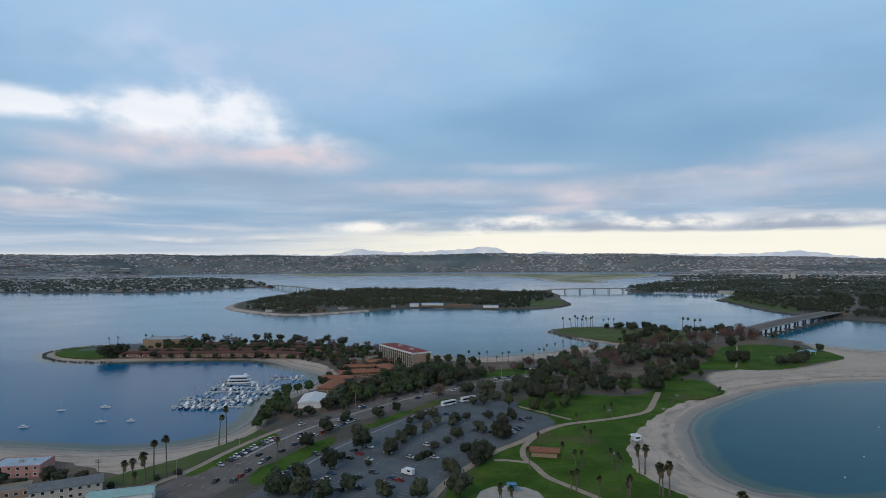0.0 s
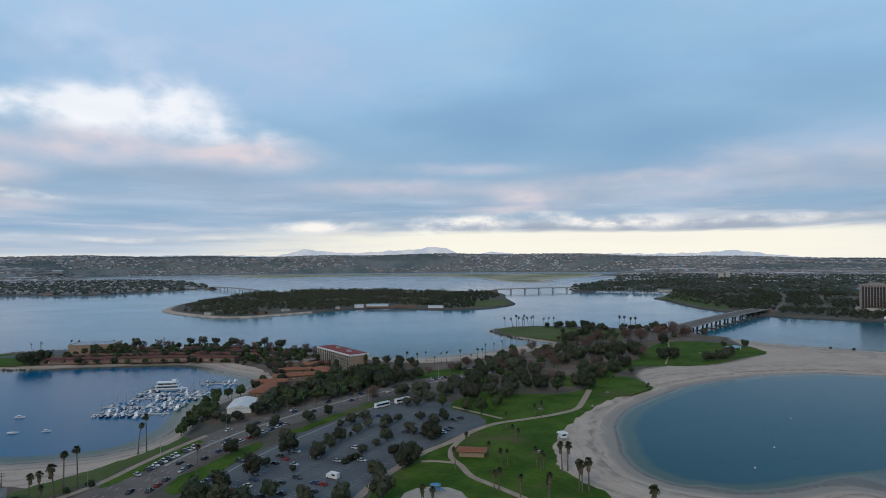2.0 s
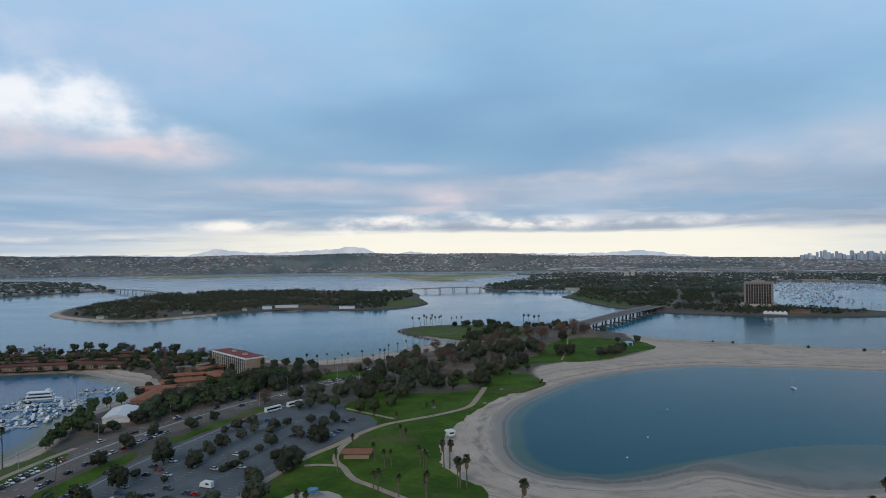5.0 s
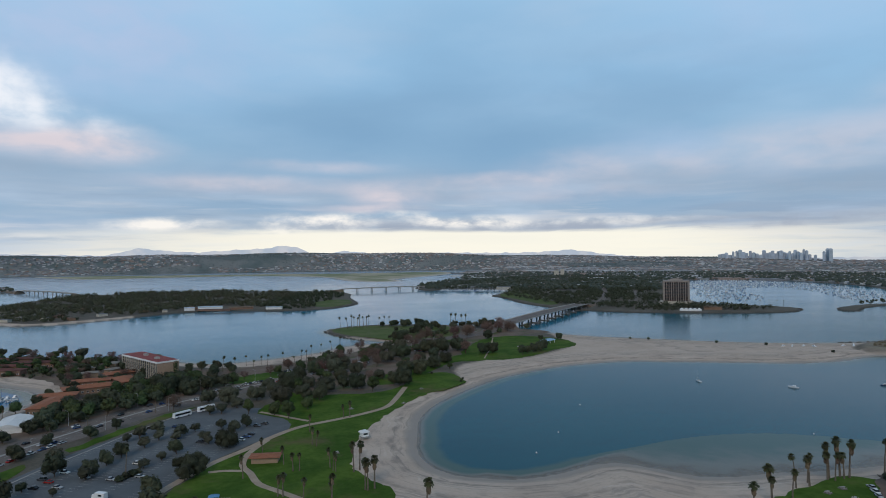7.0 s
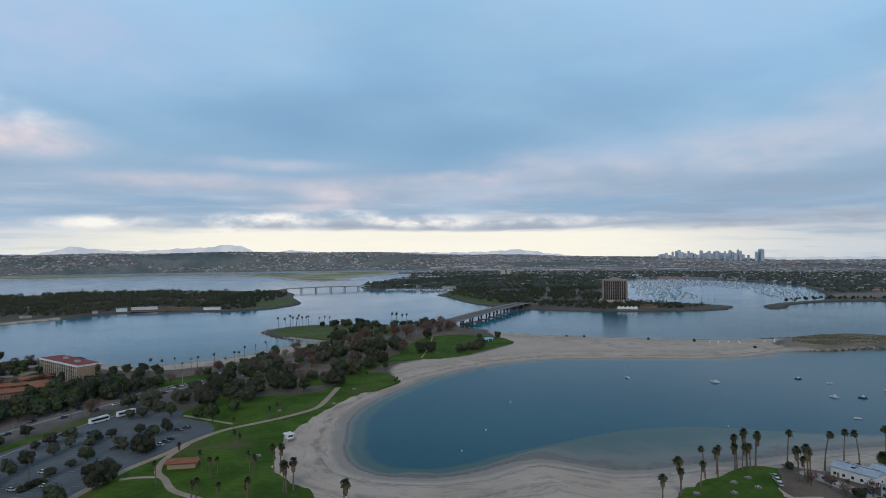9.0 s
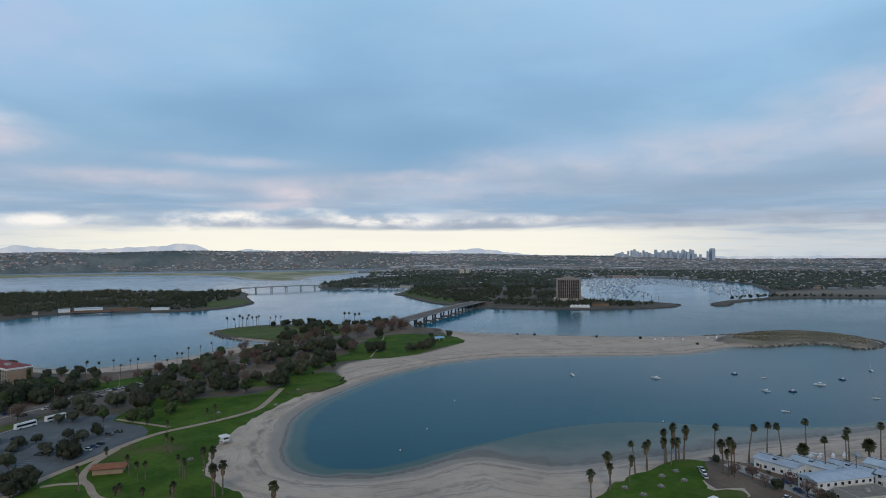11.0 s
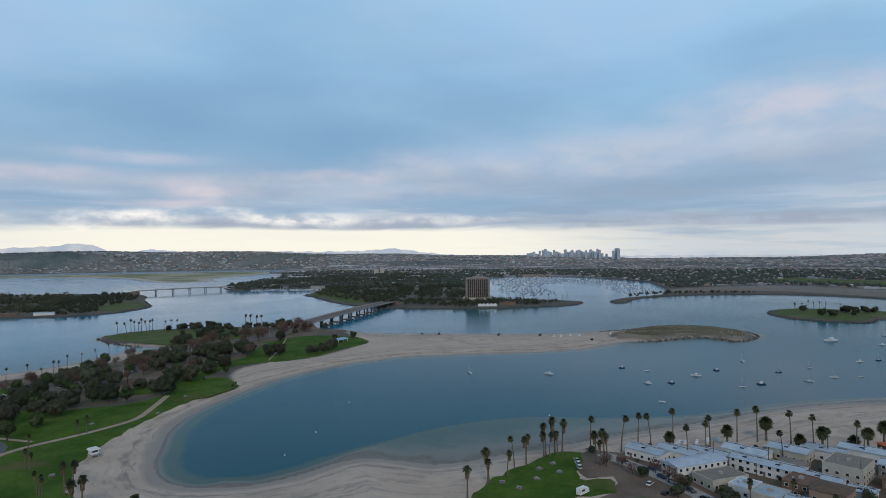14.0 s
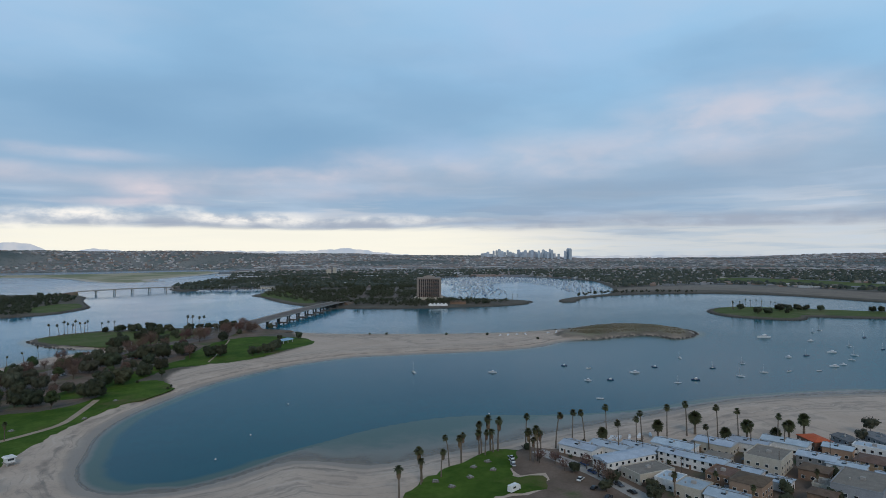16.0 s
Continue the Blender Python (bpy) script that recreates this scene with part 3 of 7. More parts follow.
def land_height(x, y):
    """Height of the ground at plan points, and its cover."""
    r = np.hypot(x - CENTRE[0], y - CENTRE[1])
    near = r < 1500
    d_main = np.full(x.shape, -900.0)
    d_main[near] = depth_in(MAIN, x[near], y[near])
    d_shoal = np.full(x.shape, -900.0)
    d_shoal[near] = depth_in(SHALLOW, x[near], y[near])
    d_mound = np.full(x.shape, -900.0)
    d_mound[near] = depth_in(MOUND, x[near], y[near])
    wob = 3.0 * np.sin(x * 0.11 + 2 * np.sin(y * 0.07)) * np.sin(y * 0.13 + 1.3)
    d_isle, d_islet = depth_in(ISLE, x, y), depth_in(ISLET, x, y)
    d_west, d_far, d_marsh, d_east = (depth_in(p, x, y) for p in (WEST_TOWN, FAR, MARSH, EAST))
    d_rock = np.maximum.reduce([d_isle, d_islet, d_west, d_far, d_east])
    beach = np.where(d_main > 0, 2.0 * smooth01((d_main + 0.4 * wob) / 24) + d_main * 0.002, d_main * 0.11)
    beach = np.where(d_main > 0, np.maximum(beach, 0.04 * np.minimum(d_main, 10)), beach)
    bank = smooth01((y - 752) / 16) * (x < 372) * (x > 60)
    beach = np.where(d_main > 0, beach * (1 - bank) + bank * (1.95 * smooth01(d_main / 6) + 0.05), beach)
    rock = np.where(d_rock > 0, 2.0 * smooth01(d_rock / 7) + 0.5, d_rock * 0.35)
    marsh = np.where(d_marsh > 0, 1.4 * smooth01(d_marsh / 60) + 0.1, d_marsh * 0.05)
    z = np.maximum(np.maximum(np.minimum(beach, 2.0), rock), marsh)
    z = np.maximum(z, -4.0)
    shoal = smooth01((d_shoal + 2) / 7) * (d_main < 0)
    z = z * (1 - shoal) + shoal * np.maximum(z, -0.08 - 0.0125 * np.minimum(-d_main, 62))
    z += 2.7 * smooth01((d_mound + 2) / 6) * (1 + 0.16 * np.sin(x * 0.13 + y * 0.05) * np.sin(y * 0.17)) * (d_mound > -2)
    town = np.maximum.reduce([d_west, d_far, d_east])
    az = np.degrees(np.arctan2(x - CENTRE[0], y - CENTRE[1]))
    ridge = 114 - 20 * smooth01((az - 14) / 12) - 26 * smooth01((az - 24) / 10) - 30 * smooth01((az - 42) / 8) + 30 * smooth01((az - 60) / 11)
    hill = 13 * smooth01((r - 2500) / 1600) + ridge * smooth01((r - 3750) / 1200) ** 1.4
    hill *= 1 + 0.05 * np.sin(x * 0.0021 + 1.0) * np.sin(y * 0.0017) + 0.03 * np.sin(x * 0.0067 + y * 0.004)
    z += np.where(town > 0, hill * smooth01(town / 220), 0)
    sand = np.where(d_main > 0, 1.0 - smooth01(depth_in(INLAND, x, y) / 5), 0.0)
    sand = np.maximum(sand, np.where((d_isle > 0) & (x < -190) & (y < 1330), smooth01((20 - d_isle) / 8), 0))
    sand = np.maximum(sand, 0.24 * smooth01(depth_in(CHANNEL, x, y) / 12))
    sand = np.where(z < 0.25, np.where(d_main > -90, 1.0, sand), sand)
    sand *= 1 - (0.80 + 0.18 * np.sin(x * 0.07 + 2) * np.sin(y * 0.09)) * smooth01((d_mound + 5) / 4)
    built = np.where(town > 12, 1.0, 0.0) * np.where(d_east > 0, smooth01((r - 1700) / 500), 1.0)
    green = np.maximum(np.where(d_marsh > 0, 1.0, 0.0), 0.6 * smooth01((d_mound - 3) / 6) * (0.6 + 0.4 * np.sin(x * 0.09) * np.sin(y * 0.11 + 1)))
    return z, np.stack([sand, green, built, np.clip(d_main, 0, 200)], -1)


def sheet_mesh(name, material, angles, radii, shape, keep=None):
    """A round sheet of quads about CENTRE; shape(x, y) gives heights and attributes."""
    A, R = np.meshgrid(angles, radii, indexing="ij")
    x, y = CENTRE[0] + np.sin(A) * R, CENTRE[1] + np.cos(A) * R
    z, name_attr, values = shape(x.ravel(), y.ravel())
    na, nr = len(angles), len(radii)
    i, j = np.meshgrid(np.arange(na), np.arange(nr - 1), indexing="ij")
    k = (i + 1) % na
    quads = np.stack([i * nr + j, k * nr + j, k * nr + j + 1, i * nr + j + 1], -1).reshape(-1, 4)
    if keep is not None:
        quads = quads[keep(values)[quads].any(1)]
    me = bpy.data.meshes.new(name)
    me.vertices.add(na * nr), me.loops.add(len(quads) * 4), me.polygons.add(len(quads))
    me.vertices.foreach_set("co", np.stack([x.ravel(), y.ravel(), z], -1).astype(np.float32).ravel())
    me.loops.foreach_set("vertex_index", quads[:, ::-1].astype(np.int32).ravel())
    me.polygons.foreach_set("loop_start", np.arange(0, len(quads) * 4, 4, dtype=np.int32))
    if values.ndim == 2:
        me.attributes.new(name_attr, "FLOAT_COLOR", "POINT").data.foreach_set("color", values.astype(np.float32).ravel())
    else:
        me.attributes.new(name_attr, "FLOAT", "POINT").data.foreach_set("value", values.astype(np.float32).ravel())
    me.materials.append(material)
    me.update(calc_edges=True)
    me.polygons.foreach_set("use_smooth", [True] * len(me.polygons))
    return me


ANGLES = np.radians(np.concatenate([np.arange(-58, 86, 0.25), np.arange(86, 302, 4)]))
RADII = np.concatenate([[1.0, 60.0], np.geomspace(110, 4930, 370)])


def bed(x, y):
    z, cover = land_height(x, y)
    bed.z = z
    return z, "cover", cover


def surface_of_water(x, y):
    return np.zeros_like(x), "depth", -bed.z


tagged(new("ground", sheet_mesh("ground", GROUND, ANGLES, RADII, bed)), "pale sand, bare soil and far suburban land", "ground", kind="structure")
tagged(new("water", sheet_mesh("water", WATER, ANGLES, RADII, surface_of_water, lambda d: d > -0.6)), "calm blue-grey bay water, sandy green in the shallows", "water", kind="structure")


def patch(name, outline, z, material, label, step=4, kind="structure", category="", closed_smooth=True):
    """A flat piece of ground cover with a skirt down into the ground below it."""
    line = spline(outline, step) if closed_smooth else np.array(outline, float)
    if material in (GRASS, GRASS_DRY, DIRT):
        x, y = line.T
        line = line + np.stack([np.sin(x * .31 + 1.7 * np.sin(y * .19)) + .6 * np.sin(y * .83), np.sin(y * .27 + 1.9 * np.sin(x * .23)) + .6 * np.sin(x * .71)], -1) * 0.9
    if np.sum(line[:, 0] * np.roll(line[:, 1], -1) - line[:, 1] * np.roll(line[:, 0], -1)) < 0:
        line = line[::-1]
    return single(name, Geo().prism([tuple(p) for p in line], z - 0.5, z), material, label, category or name.split("_")[0], kind=kind)


def ribbon(name, line, width, z, material, label, step=4, kind="structure", category=""):
    """A strip of even width along a plan line."""
    p = spline(line, step, False)
    d = np.gradient(p, axis=0)
    d /= np.hypot(d[:, 0], d[:, 1])[:, None]
    s = np.stack([-d[:, 1], d[:, 0]], -1) * width / 2
    g, k = Geo(), len(p)
    v = [(*q, zz) for zz in (z, z - 0.4) for q in np.concatenate([p + s, p - s])]
    f = []
    for i in range(k - 1):
        f += [(i, i + k, i + k + 1, i + 1), (i, i + 1, i + 1 + 2 * k, i + 2 * k), (i + k + 1, i + k, i + 3 * k, i + 3 * k + 1)]
    return single(name, g.add(v, f), material, label, category or name.split("_")[0], kind=kind)


# ---- lawns, roads and paths ----
patch("lawn", [(-10, 253), (4, 289), (18, 315), (52, 364), (48, 389), (34, 408), (44, 440), (57, 462), (74, 447), (91, 446), (114, 443), (133, 455), (155, 485), (171, 505), (185, 501), (190, 484), (189, 460), (170, 440), (151, 430), (120, 391), (99, 356), (85, 326), (80, 298), (82, 277), (92, 250), (80, 215), (-20, 210)], 2.06, GRASS, "wide green park lawn behind the beach")
patch("lawn_by_bridge", [(266, 666), (298, 701), (342, 704), (373, 660), (366, 613), (330, 590), (288, 559), (254, 548), (235, 560), (227, 594)], 2.06, GRASS, "green lawn near the bridge")
patch("lawn_under_trees", [(120, 470), (150, 478), (176, 512), (206, 548), (240, 552), (236, 590), (205, 575), (176, 552), (150, 520), (122, 500)], 2.045, GRASS, "shaded green lawn among park trees")
patch("lawn_behind_trees", [(205, 640), (238, 660), (262, 690), (240, 700), (206, 680), (184, 655)], 2.045, GRASS, "shaded green lawn among park trees")
patch("lawn_north_point", [(119, 836), (135, 862), (175, 876), (247, 850), (290, 815), (257, 733), (185, 722), (158, 752), (135, 782)], 2.12, GRASS_DRY, "green lawn on the rocky point")
patch("lawn_roadside", [(10, 511), (9, 530), (32, 548), (60, 552), (62, 532), (25, 511)], 2.06, GRASS, "small green roadside lawn")
patch("lawn_beach_strip", [(-163, 268), (-150, 286), (-144, 294), (-136, 310), (-128, 324), (-123, 335), (-119, 352), (-114, 347), (-119, 325), (-126, 306), (-130, 289), (-136, 277), (-145, 262)], 2.06, GRASS_DRY, "narrow lawn along the cove beach")
patch("lawn_verge", [(-127, 274), (-125, 289), (-121, 306), (-114, 328), (-109, 346), (-105, 341), (-110, 320), (-116, 297), (-121, 281)], 2.06, GRASS, "narrow grass verge beside the road")
CAR_PARK_LINE = [(-100, 215), (-88, 258), (-79, 297), (-68, 324), (-55, 352), (-43, 371), (-17, 410), (2, 430), (29, 423), (40, 414), (54, 369), (38, 348), (23, 329), (13, 315), (2, 289), (-7, 273), (-14, 250), (-30, 210)]
car_park = patch("car_park", CAR_PARK_LINE, 2.03, ASPHALT, "grey asphalt car park with worn bay lines")
patch("verge_car_park", [(-96, 269), (-98, 282), (-93, 295), (-87, 309), (-78, 332), (-72, 340), (-70, 333), (-77, 306), (-81, 288), (-84, 273), (-87, 266), (-91, 264)], 2.10, GRASS, "grass strip between road and car park")
patch("verge_car_park_east", [(-61, 357), (-53, 372), (-45, 388), (-32, 407), (-20, 425), (-6, 436), (-8, 430), (-18, 415), (-31, 397), (-43, 375), (-57, 353)], 2.10, GRASS, "grass strip between road and car park")
patch("soil_under_trees", [(60, 470), (120, 455), (160, 505), (178, 520), (208, 560), (230, 605), (265, 670), (345, 715), (390, 735), (340, 790), (260, 745), (205, 704), (158, 668), (104, 622), (44, 588), (-30, 590), (-120, 640), (-180, 620), (-130, 560), (-105, 500), (-112, 430), (-118, 380), (-80, 395), (-20, 470), (20, 500)], 2.02, DIRT, "bare brown soil and parking under park trees")
patch("soil_peninsula", [(-190, 612), (-290, 612), (-370, 600), (-430, 640), (-440, 670), (-400, 695), (-280, 700), (-170, 690), (-100, 665), (-100, 600), (-150, 590)], 2.03, DIRT, "bare soil between resort buildings")
patch("lawn_peninsula", [(-365, 600), (-405, 603), (-432, 625), (-442, 650), (-436, 668), (-400, 680), (-370, 660)], 2.08, GRASS, "lawn at the end of the resort peninsula")
patch("car_park_peninsula", [(-425, 648), (-400, 690), (-372, 695), (-360, 670), (-395, 655)], 2.12, ASPHALT, "small asphalt car park on the peninsula")
patch("lawn_beach_park", [(205, 160), (220, 189), (234, 199), (249, 205), (273, 211), (288, 213), (297, 207), (281, 191), (270, 182), (281, 175), (275, 163), (262, 165), (245, 166), (230, 140)], 2.06, GRASS, "green beach park lawn with fire pits")
patch("dirt_lot", [(297, 207), (306, 202), (312, 190), (304, 160), (296, 135), (260, 110), (245, 160), (272, 163), (284, 176), (274, 183)], 2.03, DIRT, "brown gravel parking lot")
patch("town_soil", [(300, 206), (312, 196), (350, 172), (400, 145), (440, 118), (500, 80), (480, 20), (380, 10), (300, 70), (285, 130)], 2.02, DIRT, "trodden soil and yards between beach houses")
patch("town_soil_west", [(-260, 282), (-205, 292), (-170, 280), (-150, 268), (-135, 240), (-150, 200), (-260, 200)], 2.02, DIRT, "yards between beach houses")
patch("lawn_islet", [(1030, 535), (1002, 482), (1016, 417), (1050, 412), (1085, 418), (1135, 345), (1250, 205), (1310, 215), (1225, 375), (1190, 460), (1150, 548), (1090, 562)], 2.62, GRASS_DRY, "grass on the low islet")
patch("lawn_isle_point", [(150, 1240), (192, 1295), (208, 1345), (205, 1440), (150, 1420), (110, 1300)], 2.62, GRASS_DRY, "lawn on the wooded island's point")
patch("lawn_channel_bank", [(588, 1430), (645, 1540), (690, 1590), (680, 1480), (640, 1330), (620, 1180), (585, 1130), (570, 1170), (580, 1300)], 2.62, GRASS_DRY, "grassy bank beside the channel")
GOLF = [(1930, 1040), (2020, 1150), (2282, 1197), (2260, 907), (2140, 663), (2060, 380), (1860, 380), (1875, 584), (1955, 840)]
patch("golf_lawn", GOLF, 3.3, GRASS_DRY, "pale green golf course beyond the flood channel", 40)
ROAD_LINE = [(-142, 215), (-119, 255), (-112, 290), (-103, 324), (-88, 360), (-62, 402), (-28, 446), (18, 488), (60, 522), (104, 566), (160, 625), (230, 698), (300, 752), (360, 798)]
ribbon("road", ROAD_LINE, 30, 2.04, ROAD_GREY, "wide worn asphalt road with lanes")
ribbon("road_east", [(606, 1050), (666, 1100), (860, 1400), (1228, 2057)], 13, 2.66, ROAD_GREY, "pale road leading away from the bridge", 30)
ribbon("road_hotel", [(730, 1010), (760, 1100), (950, 1400), (1206, 1823)], 8, 2.64, ROAD_GREY, "pale side road past the hotel tower", 30)
ribbon("road_houses", [(304, 200), (303, 165), (296, 130), (285, 80)], 8, 2.05, CONCRETE, "pale concrete lane beside the beach houses")
ribbon("road_park", [(20, 492), (60, 500), (110, 540), (150, 590), (210, 640), (262, 690)], 7, 2.06, ROAD_GREY, "narrow park road among trees")
ribbon("pavement_park", [(-16, 245), (-6, 275), (13, 311), (29, 331), (43, 351), (59, 367), (81, 377), (100, 387), (116, 400), (128, 426), (140, 456)], 4.0, 2.12, PATHWAY, "pale concrete park path")
ribbon("pavement_park_south", [(40, 345), (31, 324), (29, 306), (33, 294), (37, 279), (46, 267), (60, 248)], 3.2, 2.13, PATHWAY, "pale concrete park path")
ribbon("pavement_park_link", [(14, 301), (21, 301), (30, 298)], 2.6, 2.14, PATHWAY, "pale concrete park path")
ribbon("pavement_park_north", [(35, 410), (52, 391), (64, 378)], 2.6, 2.14, PATHWAY, "pale concrete park path")
ribbon("pavement_beach", [(-146, 247), (-138, 262), (-129, 280), (-122, 308), (-115, 331), (-107, 352)], 3.4, 2.1, PATHWAY, "pale concrete promenade path")
ribbon("pavement_lawn", [(240, 560), (254, 590), (276, 640), (300, 700)], 1.6, 2.12, PATHWAY, "pale path across the lawn")
ribbon("pavement_verge", [(-84, 258), (-76, 292), (-65, 322), (-50, 352), (-20, 408), (2, 433)], 0.8, 2.13, CONCRETE, "pale concrete kerb walk along the car park")
playground = patch("playground", [(19 + 14 * math.cos(w), 254 + 14 * math.sin(w)) for w in np.linspace(0, 6.283, 13)[:-1]], 2.13, surface("play_sand", (0.40, 0.345, 0.285), (0.48, 0.42, 0.35), 0.3, 0.95, 0.4), "round pale sand playground bed")


def along(line, offset, step, start=0.0):
    """Places and headings (degrees) every step metres along a plan line, moved sideways by offset (positive to the left)."""
    p = spline(line, 1.0, False)
    d = np.gradient(p, axis=0)
    s = np.concatenate([[0], np.cumsum(np.hypot(*np.diff(p, axis=0).T))])
    for q in np.arange(start, s[-1], step):
        i = int(np.searchsorted(s, q))
        h = math.atan2(d[i, 1], d[i, 0])
        yield p[i, 0] - math.sin(h) * offset, p[i, 1] + math.cos(h) * offset, math.degrees(h)


road = bpy.data.objects["road"]
dash = Geo().box(-1.6, -0.12, 0, 1.6, 0.12, 0.006).mesh("lane_dash", LINE_WHITE)
for offset, step in ((-7.0, 11), (-3.4, 11), (3.4, 11), (7.0, 11)):
    for x, y, h in along(ROAD_LINE, offset, step, 20):
        if 240 < y < 480:
            ob = part("lane_dash", dash, None, road)
            ob.matrix_world = pose(x, y, 2.046, 0, 0, h)
YELLOW = surface("yellow_paint", (0.50, 0.36, 0.07), (0.58, 0.43, 0.10), 0.5, 0.8, 0.1)
kerb = Geo().box(-3, -0.9, 0, 3, 0.9, 0.16, top=0.94).mesh("median_kerb", CONCRETE)
for x, y, h in along(ROAD_LINE, 0.0, 6.0, 96):
    if 300 < y < 520:
        part("median_kerb", kerb, None, road).matrix_world = pose(x, y, 2.04, 0, 0, h)
LOT = spline(CAR_PARK_LINE, 4)
bay = Geo().box(-2.4, -0.07, 0, 2.4, 0.07, 0.006).mesh("bay_line", LINE_WHITE)
LOT_TURN = 62.0
bays = []
for row in range(-2, 9):
    for k in range(0, 74):
        u, v = 2.8 * k, -6 - 16.0 * row
        h = radians(LOT_TURN)
        x, y = -95 + u * math.cos(h) - v * math.sin(h), 240 + u * math.sin(h) + v * math.cos(h)
        bays.append((x, y))
inside = depth_in(LOT, np.array([b[0] for b in bays]), np.array([b[1] for b in bays])) > 5
BAYS = [b for b, ok in zip(bays, inside) if ok]
for x, y in [b for b in BAYS if b[1] < 400][:295]:
    part("bay_line", bay, None, car_park).matrix_world = pose(x, y, 2.036, 0, 0, LOT_TURN + 90)


# ---- bridges ----
def bridge(name, a, b, width, z, spans, label, footings):
    a, b = Vector((*a, 0)), Vector((*b, 0))
    length, base = (b - a).length, thing(name, label, "bridge")
    base.matrix_world = Matrix.Translation(a) @ Matrix.Rotation(math.atan2(b.y - a.y, b.x - a.x), 4, "Z")
    k = 16

    def rise(s):
        return z + 1.6 * math.sin(math.pi * s)

    prof = [(-width / 2, 0), (width / 2, 0), (width / 2, -0.5), (width / 2 - 3, -1.3), (-width / 2 + 3, -1.3), (-width / 2, -0.5)]
    v = [(length * i / k, y, rise(i / k) + dz) for i in range(k + 1) for y, dz in prof]
    f = [(i * 6 + j, i * 6 + (j + 1) % 6, i * 6 + 6 + (j + 1) % 6, i * 6 + 6 + j) for i in range(k) for j in range(6)]
    f += [(0, 1, 2, 3, 4, 5), tuple(range(k * 6 + 5, k * 6 - 1, -1))]
    part("deck", Geo().add(v, f), CONCRETE, base)
    top = Geo()
    for i in range(k):
        top.add([(length * (i + j) / k, y, rise((i + j) / k) + 0.03) for j in (0, 1) for y in (-width / 2 + 1.6, width / 2 - 1.6)], [(0, 2, 3, 1)])
    part("roadway", top, ROAD_GREY, base, "worn asphalt roadway")
    for side in (-1, 1):
        rail, y = Geo(), side * (width / 2 - 0.2)
        rail.add([(length * i / k, y + dy, rise(i / k) + dz) for i in range(k + 1) for dy, dz in ((-.15, -.05), (.15, -.05), (.15, 1), (-.15, 1))],
                 [(4 * i + j, 4 * i + (j + 1) % 4, 4 * i + 4 + (j + 1) % 4, 4 * i + 4 + j) for i in range(k) for j in range(4)])
        part("parapet", rail, CONCRETE, base)
    for i in range(1, spans):
        x = length * i / spans
        for y in (-width * .36, width * .36):
            part("pier", Geo().tube([(x, y, -4), (x, y, rise(i / spans) - 1.2)], [1.25, 1.25], 8), WET_CONCRETE if footings else CONCRETE, base)
        if footings:
            part("footing", Geo().box(x - 1.9, -width / 2 - 10, 1.2, x + 1.9, -width / 2 + 6, 3.0, top=0.95), WET_CONCRETE, base, "weathered dark concrete footing")
            for y in (-width / 2 - 9, -width / 2 - 3):
                part("pile", Geo().tube([(x, y, -4), (x, y, 2.0)], [0.9, 0.9], 8), WET_CONCRETE, base, "weathered dark concrete pile")
            part("fender_post", Geo().box(x - 0.9, -width / 2 - 10, 3.4, x + 0.9, -width / 2 - 7.5, 6.6), WET_CONCRETE, base, "weathered dark concrete post")
        part("crosshead", Geo().box(x - 1.1, -width / 2 + 1.5, rise(i / spans) - 2.3, x + 1.1, width / 2 - 1.5, rise(i / spans) - 1.15), CONCRETE, base)
    for x0, s in ((0.2, -1), (length - 0.2, 1)):
        far_end, w0, w1 = x0 + s * 75, width / 2 - 0.5, width / 2 + 9
        part("embankment", Geo().add([(x0, -w0, z - .2), (x0, w0, z - .2), (far_end, w0, 2.1), (far_end, -w0, 2.1), (x0 + s, -w1, 0), (x0 + s, w1, 0), (far_end, w1 - 6, 1.6), (far_end, 6 - w1, 1.6)],
             [(0, 1, 2, 3), (0, 4, 5, 1), (1, 5, 6, 2), (2, 6, 7, 3), (3, 7, 4, 0), (4, 7, 6, 5)]), DIRT, base, "bare earth embankment")
        part("approach", Geo().add([(x0, -w0 + 1, z + .02), (x0, w0 - 1, z + .02), (far_end, w0 - 1, 2.25), (far_end, 1 - w0, 2.25)], [(0, 1, 2, 3)]), ROAD_GREY, base, "worn asphalt approach")
    return base


WET_CONCRETE = surface("wet_concrete", (0.075, 0.072, 0.068), (0.125, 0.118, 0.110), 0.5, 0.8, 0.3, 2.0)
bridge("road_bridge", (352, 790), (612, 1058), 26, 8.5, 10, "long low concrete road bridge on piers", True)
bridge("far_bridge", (236, 1790), (500, 1850), 14, 9.5, 6, "far pale concrete bridge over the channel", False)
bridge("west_bridge", (-700, 2130), (-480, 1870), 14, 9.0, 6, "far pale concrete bridge to the island", False)


